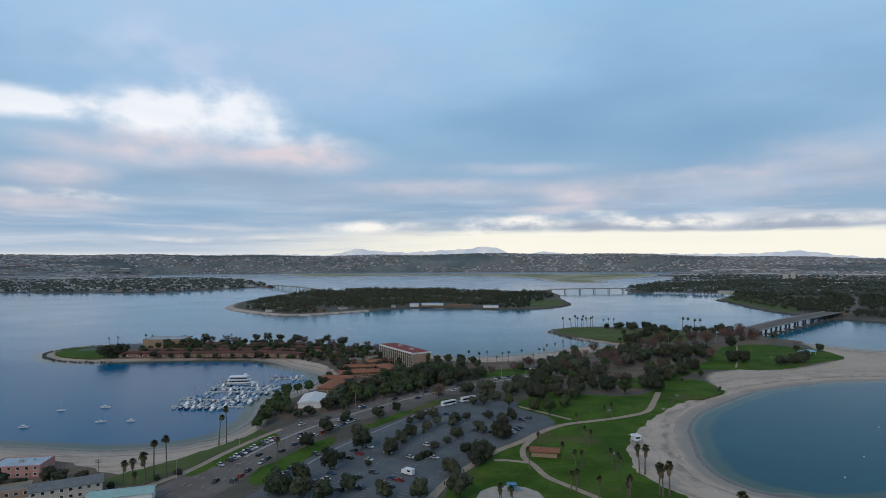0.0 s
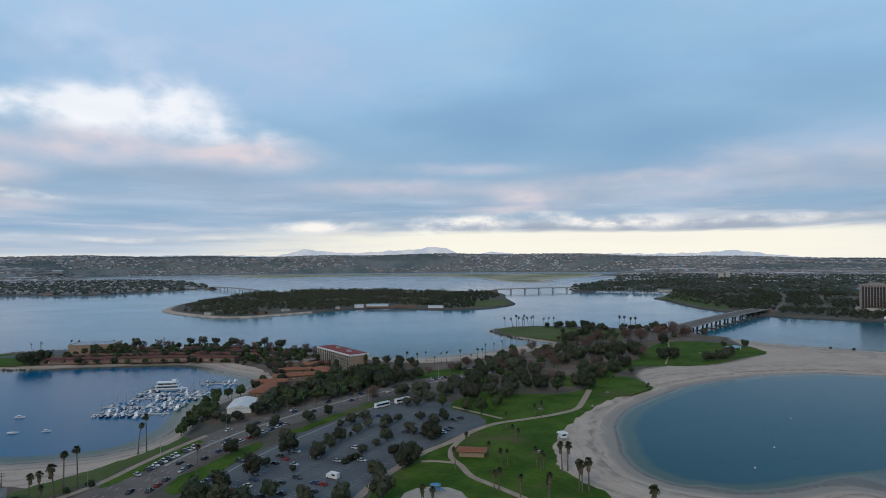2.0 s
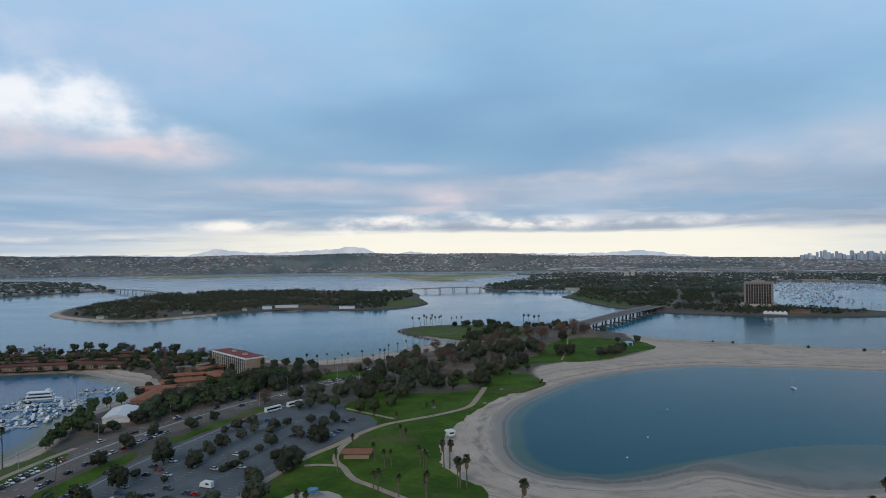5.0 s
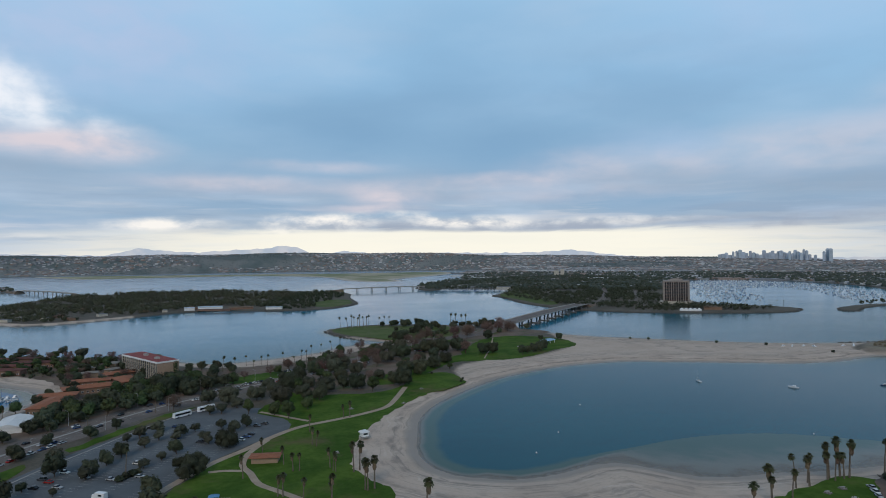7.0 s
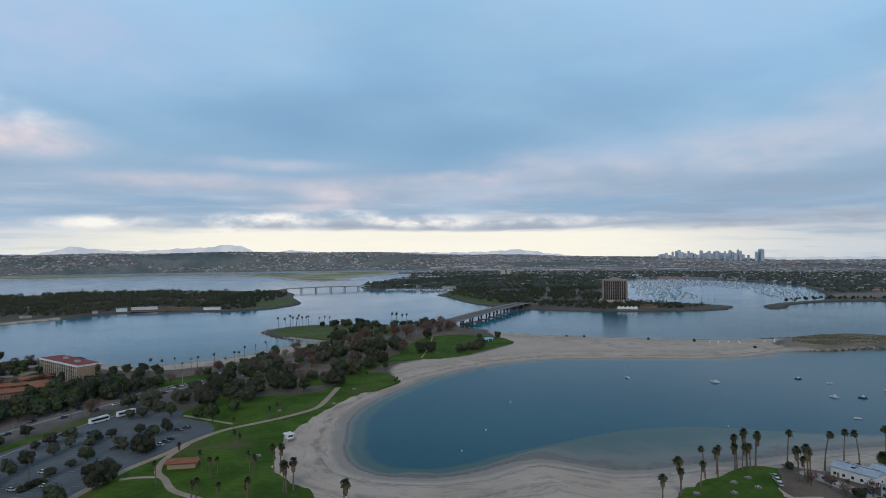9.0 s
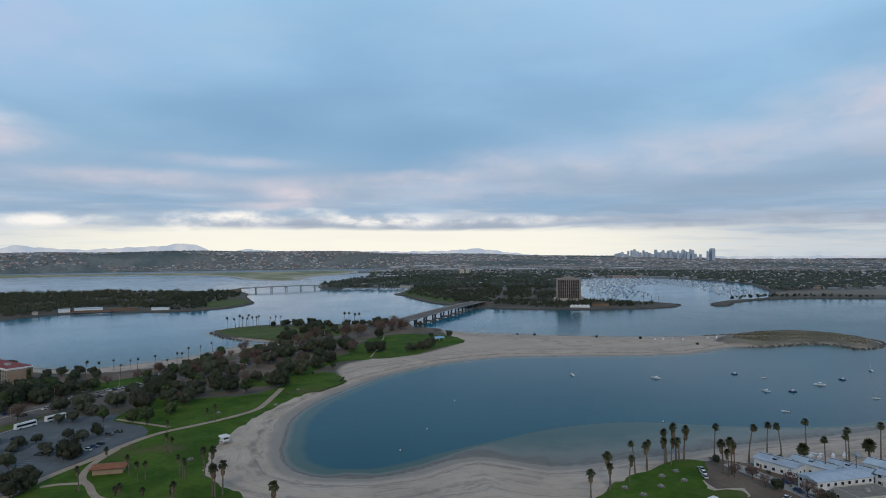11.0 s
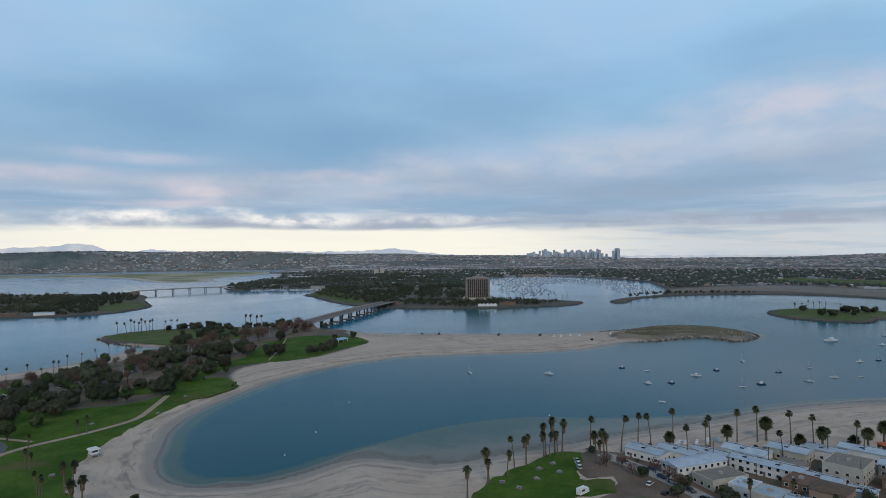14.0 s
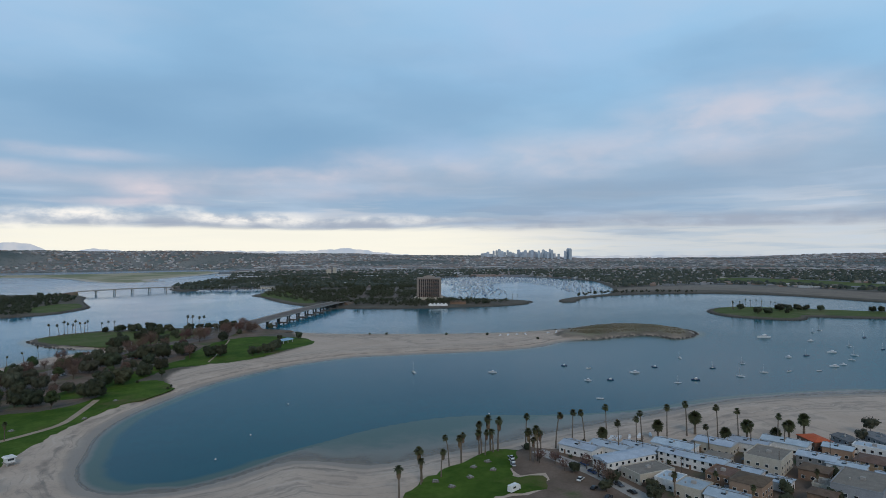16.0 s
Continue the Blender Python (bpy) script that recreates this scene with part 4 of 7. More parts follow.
# ---- hotels ----
def hotel_tower():
    ob = thing("hotel_tower", "tall brown concrete hotel tower with vertical fins", "hotel")
    ob.matrix_world = pose(834, 1074, 2, 0, 0, -37) @ Matrix.Diagonal((0.88, 0.92, 1, 1))
    part("core", Geo().box(-27, -16, 0, 27, 16, 43.5), GLASS, ob, "dark tinted glazing")
    slab = Geo().box(-27.5, -16.4, 0, 27.5, 16.4, 0.7).mesh("floor_slab", surface("red_brown_spandrel", (0.15, 0.085, 0.065), (0.19, 0.11, 0.085), 0.3, 0.8, 0.1))
    for k in range(14):
        part("floor_slab", slab, None, ob).location = (0, 0, 2.9 + 3.0 * k)
    fin = Geo().box(-0.55, -1.1, 0, 0.55, 1.1, 44).mesh("fin", BROWN)
    for k in range(11):
        for y in (-16.6, 16.6):
            part("fin", fin, None, ob).location = (-25 + 5.0 * k, y, 0)
    for k in range(5):
        for x in (-27.4, 27.4):
            q = part("fin", fin, None, ob)
            q.location, q.rotation_euler = (x, -14 + 7 * k, 0), (0, 0, math.pi / 2)
    for x in (-27.3, 27.3):
        for y in (-16.3, 16.3):
            part("corner_pier", Geo().box(x - 1.6, y - 1.6, 0, x + 1.6, y + 1.6, 44.5), BROWN, ob)
    part("parapet", Geo().box(-28.6, -18, 43.5, 28.6, 18, 46.8), BROWN, ob)
    part("penthouse", Geo().box(-15, -10, 46.8, 15, 10, 50.0, top=0.82).box(-6, -4, 50, 6, 4, 51.3), BROWN, ob)
    part("podium", Geo().box(-36, -26, 0, 34, 18, 5.0), CREAM, ob)
    return ob


def hotel_block():
    ob = thing("hotel_block", "five-storey white and tan hotel with a red roof", "hotel")
    ob.matrix_world = pose(-48, 540, 2, 0, 0, 124)
    L, D, N = 68.0, 18.0, 17
    part("core", Geo().box(0.6, -D, 0, L - 0.4, -0.75, 14.0), CREAM, ob)
    slab = Geo().box(0.3, -0.8, 0, L, -0.15, 0.2).mesh("balcony_slab", CREAM)
    for k in range(1, 5):
        part("balcony_slab", slab, None, ob).location = (0, 0, 2.8 * k)
    fin = Geo().box(-0.22, -0.8, 0, 0.22, 0.10, 14.0).mesh("balcony_wall", CREAM)
    pane = Geo().box(0, -0.04, 0, 3.3, 0.04, 2.3).mesh("window", surface("curtained_glass", (0.018, 0.021, 0.025), (0.04, 0.043, 0.047), 0.12, 0.35, 0.0, spec=0.25, vary=0.5))
    rail = Geo().box(0.2, -0.05, 0, 3.8, 0.05, 0.8).mesh("balcony_rail", surface("bronze_rail", (0.07, 0.065, 0.06), (0.10, 0.09, 0.08), 0.5, 0.6, 0.0))
    for i in range(N + 1):
        part("balcony_wall", fin, None, ob).location = (L * i / N if i else 0.52, 0, 0)
    for i in range(N):
        for k in range(5):
            part("window", pane, None, ob).location = (4.0 * i + 0.36, -0.69, 2.8 * k + 0.30)
            if 0 < k < 4:
                part("balcony_rail", rail, None, ob).location = (4.0 * i, -0.22, 2.8 * k + 0.22)
    part("parapet", Geo().box(-0.3, -D - 0.3, 13.9, L + 0.3, 0.35, 15.2), WHITE, ob)
    part("roof", Geo().box(0.4, -D + 0.4, 15.15, L - 0.4, -0.4, 15.5, top=0.99), RED_ROOF, ob, "dull red membrane roof")
    part("end_wall", Geo().box(-0.1, -D, 0, 0.6, -0.2, 13.9), TAN, ob, "plain tan brick end wall")
    for x, y, w in ((14, -9, 5), (40, -11, 4)):
        part("roof_plant", Geo().box(x, y, 15.5, x + w, y + 3, 17.0, top=0.95), CONCRETE, ob)
    g = clumps(np.random.default_rng(77), [(-0.3, -15, 3 + 2.4 * k, 2.0) for k in range(5)], 420, 0.4, 1.1)
    part("ivy", g, LEAF_BRIGHT, ob, "green ivy on the end wall")
    return ob


# ---- trees ----
LEAF_BRIGHT = surface("green_foliage", (0.038, 0.062, 0.021), (0.064, 0.092, 0.034), 0.35, 0.75, 0.0, 2.0, spec=0.25, vary=0.3)


def quad_clumps(rng, c, d, size):
    """Small tilted quads at centres c, facing roughly along d."""
    count = len(c)
    u = np.cross(d + rng.normal(0, 0.35, (count, 3)), rng.normal(size=(count, 3)))
    u /= np.linalg.norm(u, axis=1)[:, None]
    v = np.cross(d + rng.normal(0, 0.3, (count, 3)), u)
    v /= np.linalg.norm(v, axis=1)[:, None]
    s = size * rng.uniform(0.6, 1.4, (count, 1))
    return np.stack([c - u * s - v * s * .6, c + u * s - v * s * .7, c + u * s * .8 + v * s, c - u * s * .7 + v * s * .8], 1).reshape(-1, 3)


def clumps(rng, lumps, count, size, squash=0.7):
    """Leaf clumps: count small tilted quads spread over the outer part of some lumps (x, y, z, radius)."""
    lumps = np.array(lumps, float)
    w = lumps[:, 3] ** 2
    pick = rng.choice(len(lumps), count, p=w / w.sum())
    d = rng.normal(size=(count, 3))
    d /= np.linalg.norm(d, axis=1)[:, None]
    rad = lumps[pick, 3:4] * rng.uniform(0.55, 1.05, (count, 1))
    g = Geo()
    g.v = [tuple(p) for p in quad_clumps(rng, lumps[pick, :3] + d * rad * np.array([1, 1, squash]), d, size)]
    g.f = [(4 * i, 4 * i + 1, 4 * i + 2, 4 * i + 3) for i in range(count)]
    return g


def core_blobs(g, lumps, squash, share, rng):
    """Uneven dense hearts inside the leaf clumps, which keep the sky from showing through."""
    up = 0.5257
    ico = [(-up, 0, .8507), (up, 0, .8507), (-up, 0, -.8507), (up, 0, -.8507), (0, .8507, up), (0, .8507, -up), (0, -.8507, up), (0, -.8507, -up), (.8507, up, 0), (-.8507, up, 0), (.8507, -up, 0), (-.8507, -up, 0)]
    tri = [(0, 1, 4), (0, 4, 9), (9, 4, 5), (4, 8, 5), (4, 1, 8), (8, 1, 10), (8, 10, 3), (5, 8, 3), (5, 3, 2), (2, 3, 7), (7, 3, 10), (7, 10, 6), (7, 6, 11), (11, 6, 0), (0, 6, 1), (6, 10, 1), (9, 11, 0), (9, 2, 11), (9, 5, 2), (7, 11, 2)]
    for x, y, z, r in lumps:
        g.add([(x + a * r * share * w, y + b * r * share * w, z + c * r * share * squash * w) for (a, b, c), w in zip(ico, rng.uniform(.85, 1.15, 12))], tri)
    return g


def array_mesh(name, verts, faces, material):
    """A mesh from arrays; faces all of one size."""
    k = faces.shape[1]
    me = bpy.data.meshes.new(name)
    me.vertices.add(len(verts)), me.loops.add(len(faces) * k), me.polygons.add(len(faces))
    me.vertices.foreach_set("co", verts.astype(np.float32).ravel())
    me.loops.foreach_set("vertex_index", faces.astype(np.int32).ravel())
    me.polygons.foreach_set("loop_start", np.arange(0, len(faces) * k, k, dtype=np.int32))
    me.materials.append(material)
    me.update(calc_edges=True)
    return me


def broad_tree(seed, height, spread, leaf, name, label, count=820, size=0.44, bare=0.16, upward=0.0, lobes=11):
    """A trunk with limbs and a crown of leaf clumps; bare: share of the height below the crown."""
    rng = np.random.default_rng(seed)
    ob = thing(name, label, "tree")
    trunk, h0 = Geo(), height * bare
    lean = rng.normal(0, 0.03 * height, 2)
    trunk.tube([(0, 0, -0.3), (lean[0] * .5, lean[1] * .5, h0 * .6), (lean[0], lean[1], h0)], [0.36, 0.27, 0.2], 6)
    thick = (height - h0) * 0.5
    mid_z = h0 + thick * (0.95 + upward * 0.1)
    lumps = [(lean[0], lean[1], mid_z, min(spread * 0.41, thick * 1.15))]
    for i in range(lobes):
        w = i * 2.4 + rng.uniform(-.5, .5)
        up = rng.uniform(-0.6, 0.6)
        q = spread * 0.31 * math.sqrt(1 - up * up) * rng.uniform(0.75, 1.1)
        end = (lean[0] + math.cos(w) * q, lean[1] + math.sin(w) * q, mid_z + thick * up)
        trunk.tube([(lean[0], lean[1], h0 - .2), ((lean[0] + end[0]) * .5, (lean[1] + end[1]) * .5, (h0 + end[2]) / 2), end], [0.17, 0.1, 0.05], 4)
        lumps.append((*end, min(spread * rng.uniform(0.16, 0.24), thick * 0.75)))
    part("trunk", trunk, BARK, ob)
    crown = clumps(rng, lumps, int(count * 1.25), size * 0.74, 0.85)
    part("crown", crown if leaf is TWIG else core_blobs(crown, lumps, 0.85, 0.78, rng), leaf, ob)
    return ob


def fan_palm(seed, height, skirt, name, label):
    """Slim fan palm: a tall thin trunk, a small round crown of stiff fans and a skirt of dead ones."""
    rng = np.random.default_rng(seed)
    ob = thing(name, label, "palm")
    lean = rng.normal(0, 0.6, 2)
    top = Vector((lean[0], lean[1], height - 1.6))
    part("trunk", Geo().tube([(0, 0, -.3), (lean[0] * .2, lean[1] * .2, height * .4), (lean[0] * .6, lean[1] * .6, height * .75), top], [0.42, 0.28, 0.24, 0.24], 6), PALM_BARK, ob)
    live, dead = Geo(), Geo()
    for g, k, lo, hi, reach in ((live, 76, -0.75, 1.45, 1.75), (dead, skirt, -1.45, -0.8, 1.3)):
        for i in range(k):
            w, e = rng.uniform(0, 6.283), rng.uniform(lo, hi)
            at = top - Vector((0, 0, rng.uniform(0, 2.4) if g is dead and skirt > 30 else 0))
            d = Vector((math.cos(w) * math.cos(e), math.sin(w) * math.cos(e), math.sin(e)))
            s = d.cross(Vector((0, 0, 1))).normalized() if abs(d.z) < 0.98 else Vector((1, 0, 0))
            r = reach * rng.uniform(0.75, 1.15)
            a, b, t = at + d * r * .35, at + d * r * .75 - Vector((0, 0, .1)), at + d * r - Vector((0, 0, .4))
            g.add([at + d * .1, a + s * .12, b + s * .5, t + s * .28, t - s * .28, b - s * .5, a - s * .12], [(0, 1, 2, 3, 4, 5, 6)])
    part("crown", live, FROND, ob)
    if skirt:
        part("skirt", dead, DEAD_FROND, ob, "dead straw-coloured fronds")
    return ob


def date_palm(seed, height, name, label):
    """Stout palm with a great round head of long arching feathers."""
    rng = np.random.default_rng(seed)
    ob = thing(name, label, "palm")
    top = Vector((0, 0, height - 3.2))
    part("trunk", Geo().tube([(0, 0, -.3), (0, 0, height * .4), top, top + Vector((0, 0, 0.8))], [0.62, 0.5, 0.55, 0.7], 8), PALM_BARK, ob)
    g = Geo()
    for i in range(260):
        w, e = rng.uniform(0, 6.283), rng.uniform(-1.15, 1.5)
        r = rng.uniform(2.9, 3.7)
        side = Vector((-math.sin(w), math.cos(w), 0))
        line = []
        for q in (0.05, 0.4, 0.75, 1.0):
            flat_r, up = math.cos(e) * r * q, math.sin(e) * r * q - 0.8 * q * q
            line.append(top + Vector((math.cos(w) * flat_r, math.sin(w) * flat_r, up)))
        for (p, q), (a, b) in zip(zip(line, line[1:]), ((.15, .5), (.5, .45), (.45, .05))):
            g.add([p - side * a - Vector((0, 0, a * .5)), p, p + side * a - Vector((0, 0, a * .5)), q + side * b - Vector((0, 0, b * .5)), q, q - side * b - Vector((0, 0, b * .5))], [(0, 1, 4, 5), (1, 2, 3, 4)])
    part("crown", g, FROND, ob)
    return ob


def plant(kinds, places, seed, lo=0.85, hi=1.2, z=2.0, group="", tall=1.0):
    """The kinds themselves, then copies, at plan places, turned and sized by chance; a third number is the size."""
    rng = random.Random(seed)
    for p in places:
        ob = rng.choice(kinds)
        s = p[2] if len(p) > 2 else rng.uniform(lo, hi)
        m = pose(p[0], p[1], z, 0, 0, rng.uniform(0, 360))
        if ob.get("planted"):
            c = copy_thing(ob, m)
        else:
            c = ob
            c["planted"] = True
            c.matrix_basis = m
        c.scale = (s, s, s * tall * rng.uniform(0.92, 1.1))
        if group:
            tagged(c, group=group)


def scatter(outline, gap, seed, limit=400, tries=5000):
    """Plan places inside an outline, no two nearer than gap."""
    poly, rng = spline(outline, 15), np.random.default_rng(seed)
    c = rng.uniform(poly.min(0), poly.max(0), (tries, 2))
    c = c[depth_in(poly, c[:, 0], c[:, 1]) > 0]
    out = np.zeros((0, 2))
    for p in c:
        if len(out) < limit and (len(out) == 0 or ((out - p) ** 2).sum(1).min() > gap * gap):
            out = np.vstack([out, p])
    return [tuple(p) for p in out]


def woods(name, places, leaf, label, per, size, lo, hi, base_z, seed, wide=0.55):
    """Many trees as one mesh of leaf clumps: a far wood that nobody could count."""
    rng = np.random.default_rng(seed)
    p = np.array(places, float)
    k = len(p)
    h = rng.uniform(lo, hi, k) * (1 + 0.28 * np.sin(p[:, 0] / 31 + 1.6 * np.sin(p[:, 1] / 47)) * np.sin(p[:, 1] / 38 + 0.9))
    r = h * rng.uniform(wide * 0.7, wide * 1.2, k)
    d = rng.normal(size=(k, per, 3))
    d /= np.linalg.norm(d, axis=2)[..., None]
    rad = rng.uniform(0.6, 1.05, (k, per, 1))
    scale = np.stack([r, r, h * 0.42], -1)[:, None, :]
    lump = rng.normal(0, 0.25, (k, per, 3)) * scale
    c = d * rad * scale + lump * (rng.random((k, per, 1)) < 0.4)
    c += np.concatenate([p, (base_z + h * 0.55)[:, None]], 1)[:, None, :] if isinstance(base_z, np.ndarray) else np.stack([p[:, 0], p[:, 1], base_z + h * 0.55], -1)[:, None, :]
    v = quad_clumps(rng, c.reshape(-1, 3), d.reshape(-1, 3), size)
    return tagged(new(name, array_mesh(name, v, np.arange(len(v)).reshape(-1, 4), leaf)), label, "trees", kind="stuff")


BROAD = [broad_tree(s, h, w, LEAF, "broad_tree", "dark green broad-crowned tree on a short trunk") for s, h, w in ((1, 8.0, 9.5), (2, 8.5, 9), (3, 7.2, 9.5), (4, 9.0, 10))]
GREEN = [broad_tree(s, h, w, LEAF_BRIGHT, "leafy_tree", "mid-green leafy tree with a loose crown") for s, h, w in ((5, 8.0, 8.5), (6, 9.5, 8.0))]
LOT_TREES = [broad_tree(s, h, w, LEAF_GREY, "parking_tree", "grey-green rounded tree in the car park", 520, 0.36, 0.2) for s, h, w in ((21, 5.2, 6.4), (22, 4.8, 5.8), (23, 5.6, 6.0))]
TALL = [broad_tree(s, h, w, LEAF_GREY, "eucalyptus", "tall open-crowned eucalyptus with bare stems", 620, 0.42, 0.36, 0.3) for s, h, w in ((31, 13, 10.5), (32, 12, 11.5))]
BARE = [broad_tree(s, h, w, TWIG, "bare_tree", "reddish-brown nearly leafless winter tree", 520, 0.3, 0.3) for s, h, w in ((41, 8.5, 9), (42, 9.5, 10))]
SHRUB = [broad_tree(s, h, w, LEAF, "shrub", "low dark green rounded shrub", 260, 0.3, 0.12) for s, h, w in ((51, 2.2, 3.4), (52, 2.6, 3.0))]
PALMS = [fan_palm(s, h, 20, "fan_palm", "tall slender fan palm with a small crown") for s, h in ((11, 17), (12, 18.5), (13, 16))]
STOUT = [fan_palm(s, h, 90, "shaggy_palm", "fan palm with a shaggy brown skirt") for s, h in ((14, 12), (15, 13.5))]
DATES = [date_palm(s, h, "date_palm", "stout date palm with a great round head") for s, h in ((61, 12), (62, 11))]

BIG = [broad_tree(s, h, w, LEAF, "broad_tree", "large dark green dome-crowned tree", 2300, 0.46, 0.12, 0, 18) for s, h, w in ((7, 10.5, 15.5), (8, 12.0, 15.0), (9, 9.5, 16.0))]
BIG_GREY = [broad_tree(s, h, w, LEAF_GREY, "grey_green_tree", "large grey-green spreading park tree", 2000, 0.44, 0.18, 0, 20) for s, h, w in ((24, 9.0, 15.5), (25, 10.0, 15.0))]
BIG_BARE = [broad_tree(s, h, w, TWIG, "bare_tree", "large reddish-brown nearly leafless tree", 1500, 0.3, 0.22, 0.3, 20) for s, h, w in ((43, 11.5, 15.5), (44, 10.5, 15.0))]


def stand(small, large, places, seed, group):
    """Trees at plan places with their crown widths in metres."""
    plant(small, [(x, y, w / 9.3) for x, y, w in places if w < 12], seed, group=group, tall=1.18)
    plant(large, [(x, y, w / 15.4) for x, y, w in places if w >= 12], seed + 1, group=group, tall=1.22)


# car park
stand(BROAD, BIG, [(-53, 315, 10.6), (-38, 311, 8.1), (-34, 325, 7.8), (-30, 336, 6.8), (-4, 334, 8), (20, 338, 12.5), (-6, 278, 9.2), (8, 299, 12.7), (5, 292, 7.5), (-2, 254, 10.8), (-79, 344, 9.8), (-60, 298, 5), (-63, 285, 10.2), (-49, 258, 7.8), (-33, 251, 8), (-82, 316, 7.8), (28, 376, 7.7), (1, 310, 6.9), (-78, 255, 13), (-72, 268, 9), (-67, 250, 11), (-57, 247, 9), (-18, 250, 8)], 61, "car park trees")
plant(LOT_TREES, [(x, y, w / 6.1) for x, y, w in ((-28, 369, 7.5), (-21, 380, 8.4), (-17, 362, 6.4), (-7, 367, 8.5), (0, 374, 6.2), (7, 352, 8.4), (10, 347, 6), (-8, 359, 6.3), (-22, 350, 7.1), (-38, 307, 8.1), (-46, 289, 4.3), (-16, 316, 5.8), (-10, 326, 5.4), (-61, 342, 7.1), (22, 368, 7.5), (20, 426, 9), (11, 413, 8.6), (-33, 364, 6.1), (-33, 341, 5.3), (14, 378, 6.3), (4, 413, 8.4))], 62, group="car park trees")
stand(BROAD, BIG, [(-45, 393, 5.8), (-54, 376, 9.1), (-73, 369, 7), (-31, 478, 17), (-16, 478, 16), (-7, 496, 10), (-40, 496, 15), (-22, 490, 14)], 63, "roadside trees")
# park
stand(BROAD, BIG, [(190, 703, 17), (184, 713, 13.6), (210, 603, 17.5), (196, 613, 17), (229, 614, 17), (238, 622, 13), (162, 500, 16), (148, 496, 16.5), (140, 462, 15.5), (133, 466, 12.5), (181, 525, 14.4), (104, 459, 14.8), (94, 465, 10.5), (96, 492, 12), (74, 431, 11.3), (166, 586, 16), (76, 527, 15), (53, 464, 17), (62, 498, 15), (94, 601, 12.4), (77, 569, 10.6), (55, 568, 6.8), (157, 592, 14), (198, 549, 12.9), (192, 568, 11)], 6, "park trees")
stand(GREEN, BIG_GREY, [(81, 457, 17), (113, 446, 11.1), (146, 567, 17), (110, 516, 15), (93, 528, 17), (109, 629, 10.6), (14, 436, 15.5), (0, 445, 12.3), (32, 444, 14.6), (48, 424, 17), (148, 619, 14), (96, 575, 14), (44, 463, 12.9), (106, 561, 12.7), (69, 474, 13.3), (28, 407, 8.3), (126, 492, 12), (176, 560, 12.5), (208, 630, 13), (160, 640, 12), (84, 556, 12), (66, 545, 11), (40, 480, 12), (84, 492, 10), (157, 534, 11.3), (172, 640, 13), (128, 604, 10), (180, 660, 12)], 7, "park trees")
stand(GREEN, BIG_GREY, [(64, 441, 14), (52, 388, 10.8), (44, 399, 9.6), (59, 464, 11), (65, 408, 9.9), (192, 515, 6)], 9, "lawn edge trees")
stand(BARE, BIG_BARE, [(216, 699, 19), (206, 690, 14), (128, 576, 19), (138, 588, 14), (83, 528, 15), (104, 591, 12.2), (267, 700, 19), (255, 712, 17), (278, 722, 16), (349, 804, 17), (342, 749, 18), (330, 762, 17), (189, 645, 15), (232, 594, 11.8), (313, 759, 18), (133, 547, 10.4), (116, 482, 9), (152, 516, 9), (170, 545, 10), (120, 530, 8), (-20, 432, 13), (131, 644, 13), (224, 666, 11.7), (292, 765, 12), (318, 782, 12), (240, 655, 11)], 16, "bare park trees")
stand(BROAD, BIG, [(249, 588, 14.2), (259, 588, 14.2), (290, 690, 14), (370, 760, 7.8), (325, 804, 15), (336, 804, 12.9), (300, 580, 10), (308, 585, 11), (316, 590, 11), (292, 574, 9), (284, 570, 9), (366, 655, 8.5), (345, 660, 6.5)], 17, "lawn trees")
plant(BROAD, [(192, 862, 1.0), (205, 856, 1.2), (212, 864, 1.1), (220, 850, 1.4), (230, 858, 1.2), (241, 842, 1.5), (252, 846, 1.2), (262, 830, 1.4), (236, 806, 1.3), (224, 776, 1.5), (240, 784, 1.4), (256, 770, 1.3), (262, 812, 1.1), (214, 760, 1.2), (200, 800, .8), (306, 812, 1.1), (318, 808, 1.0), (326, 796, 1.0), (196, 740, .7), (180, 735, .6)], 18, group="trees on the point")
plant(TALL, [(278, 790), (292, 800), (310, 795), (322, 806), (270, 770), (338, 780)], 19, .8, 1.1, group="trees on the point")
plant(BROAD + GREEN + BARE + BARE, [(x + random.Random(int(y)).uniform(-5, 5), y) for o in (-23, 22) for x, y, h in along(ROAD_LINE, o, 17, 8) if 505 < y < 760 and not (227 < x < 380 and y < 712 and o < 0)], 71, .8, 1.25, group="street trees")
plant(GREEN + BROAD, [(-345 + 15.5 * k, 603 + 3 * math.sin(k * 2.1)) for k in range(13)] + [(-140, 590), (-128, 575), (-122, 562)], 72, .45, .75, group="resort shore trees")
# by the hotel
plant(BROAD + GREEN * 2, scatter([(-84, 410), (-74, 410), (-48, 440), (-15, 478), (8, 502), (-10, 530), (-42, 528), (-66, 502), (-82, 465), (-90, 432)], 8, 7, 62), 8, .9, 1.4, group="grove before the hotel")
plant(GREEN, [(-122, 354), (-122, 362), (-122, 371), (-123, 380), (-124, 391), (-124, 400), (-125, 412), (-126, 425), (-129, 398), (-130, 412), (-132, 424), (-130, 436), (-124, 446), (-118, 455), (-128, 384), (-120, 405), (-119, 388)], 20, .75, 1.15, group="cove shore trees")
plant(BROAD, [(-90, 396, 1.1), (-98, 381, 1.0), (-86, 404, 1.1), (-104, 377, .8), (-88, 414, 1.2), (-80, 398, .9), (-112, 384, .7)], 21, group="cove shore trees")
plant(BROAD, scatter([(-35, 560), (0, 540), (10, 570), (-10, 600), (-40, 600)], 9, 31, 9), 22, .8, 1.1, group="hotel trees")
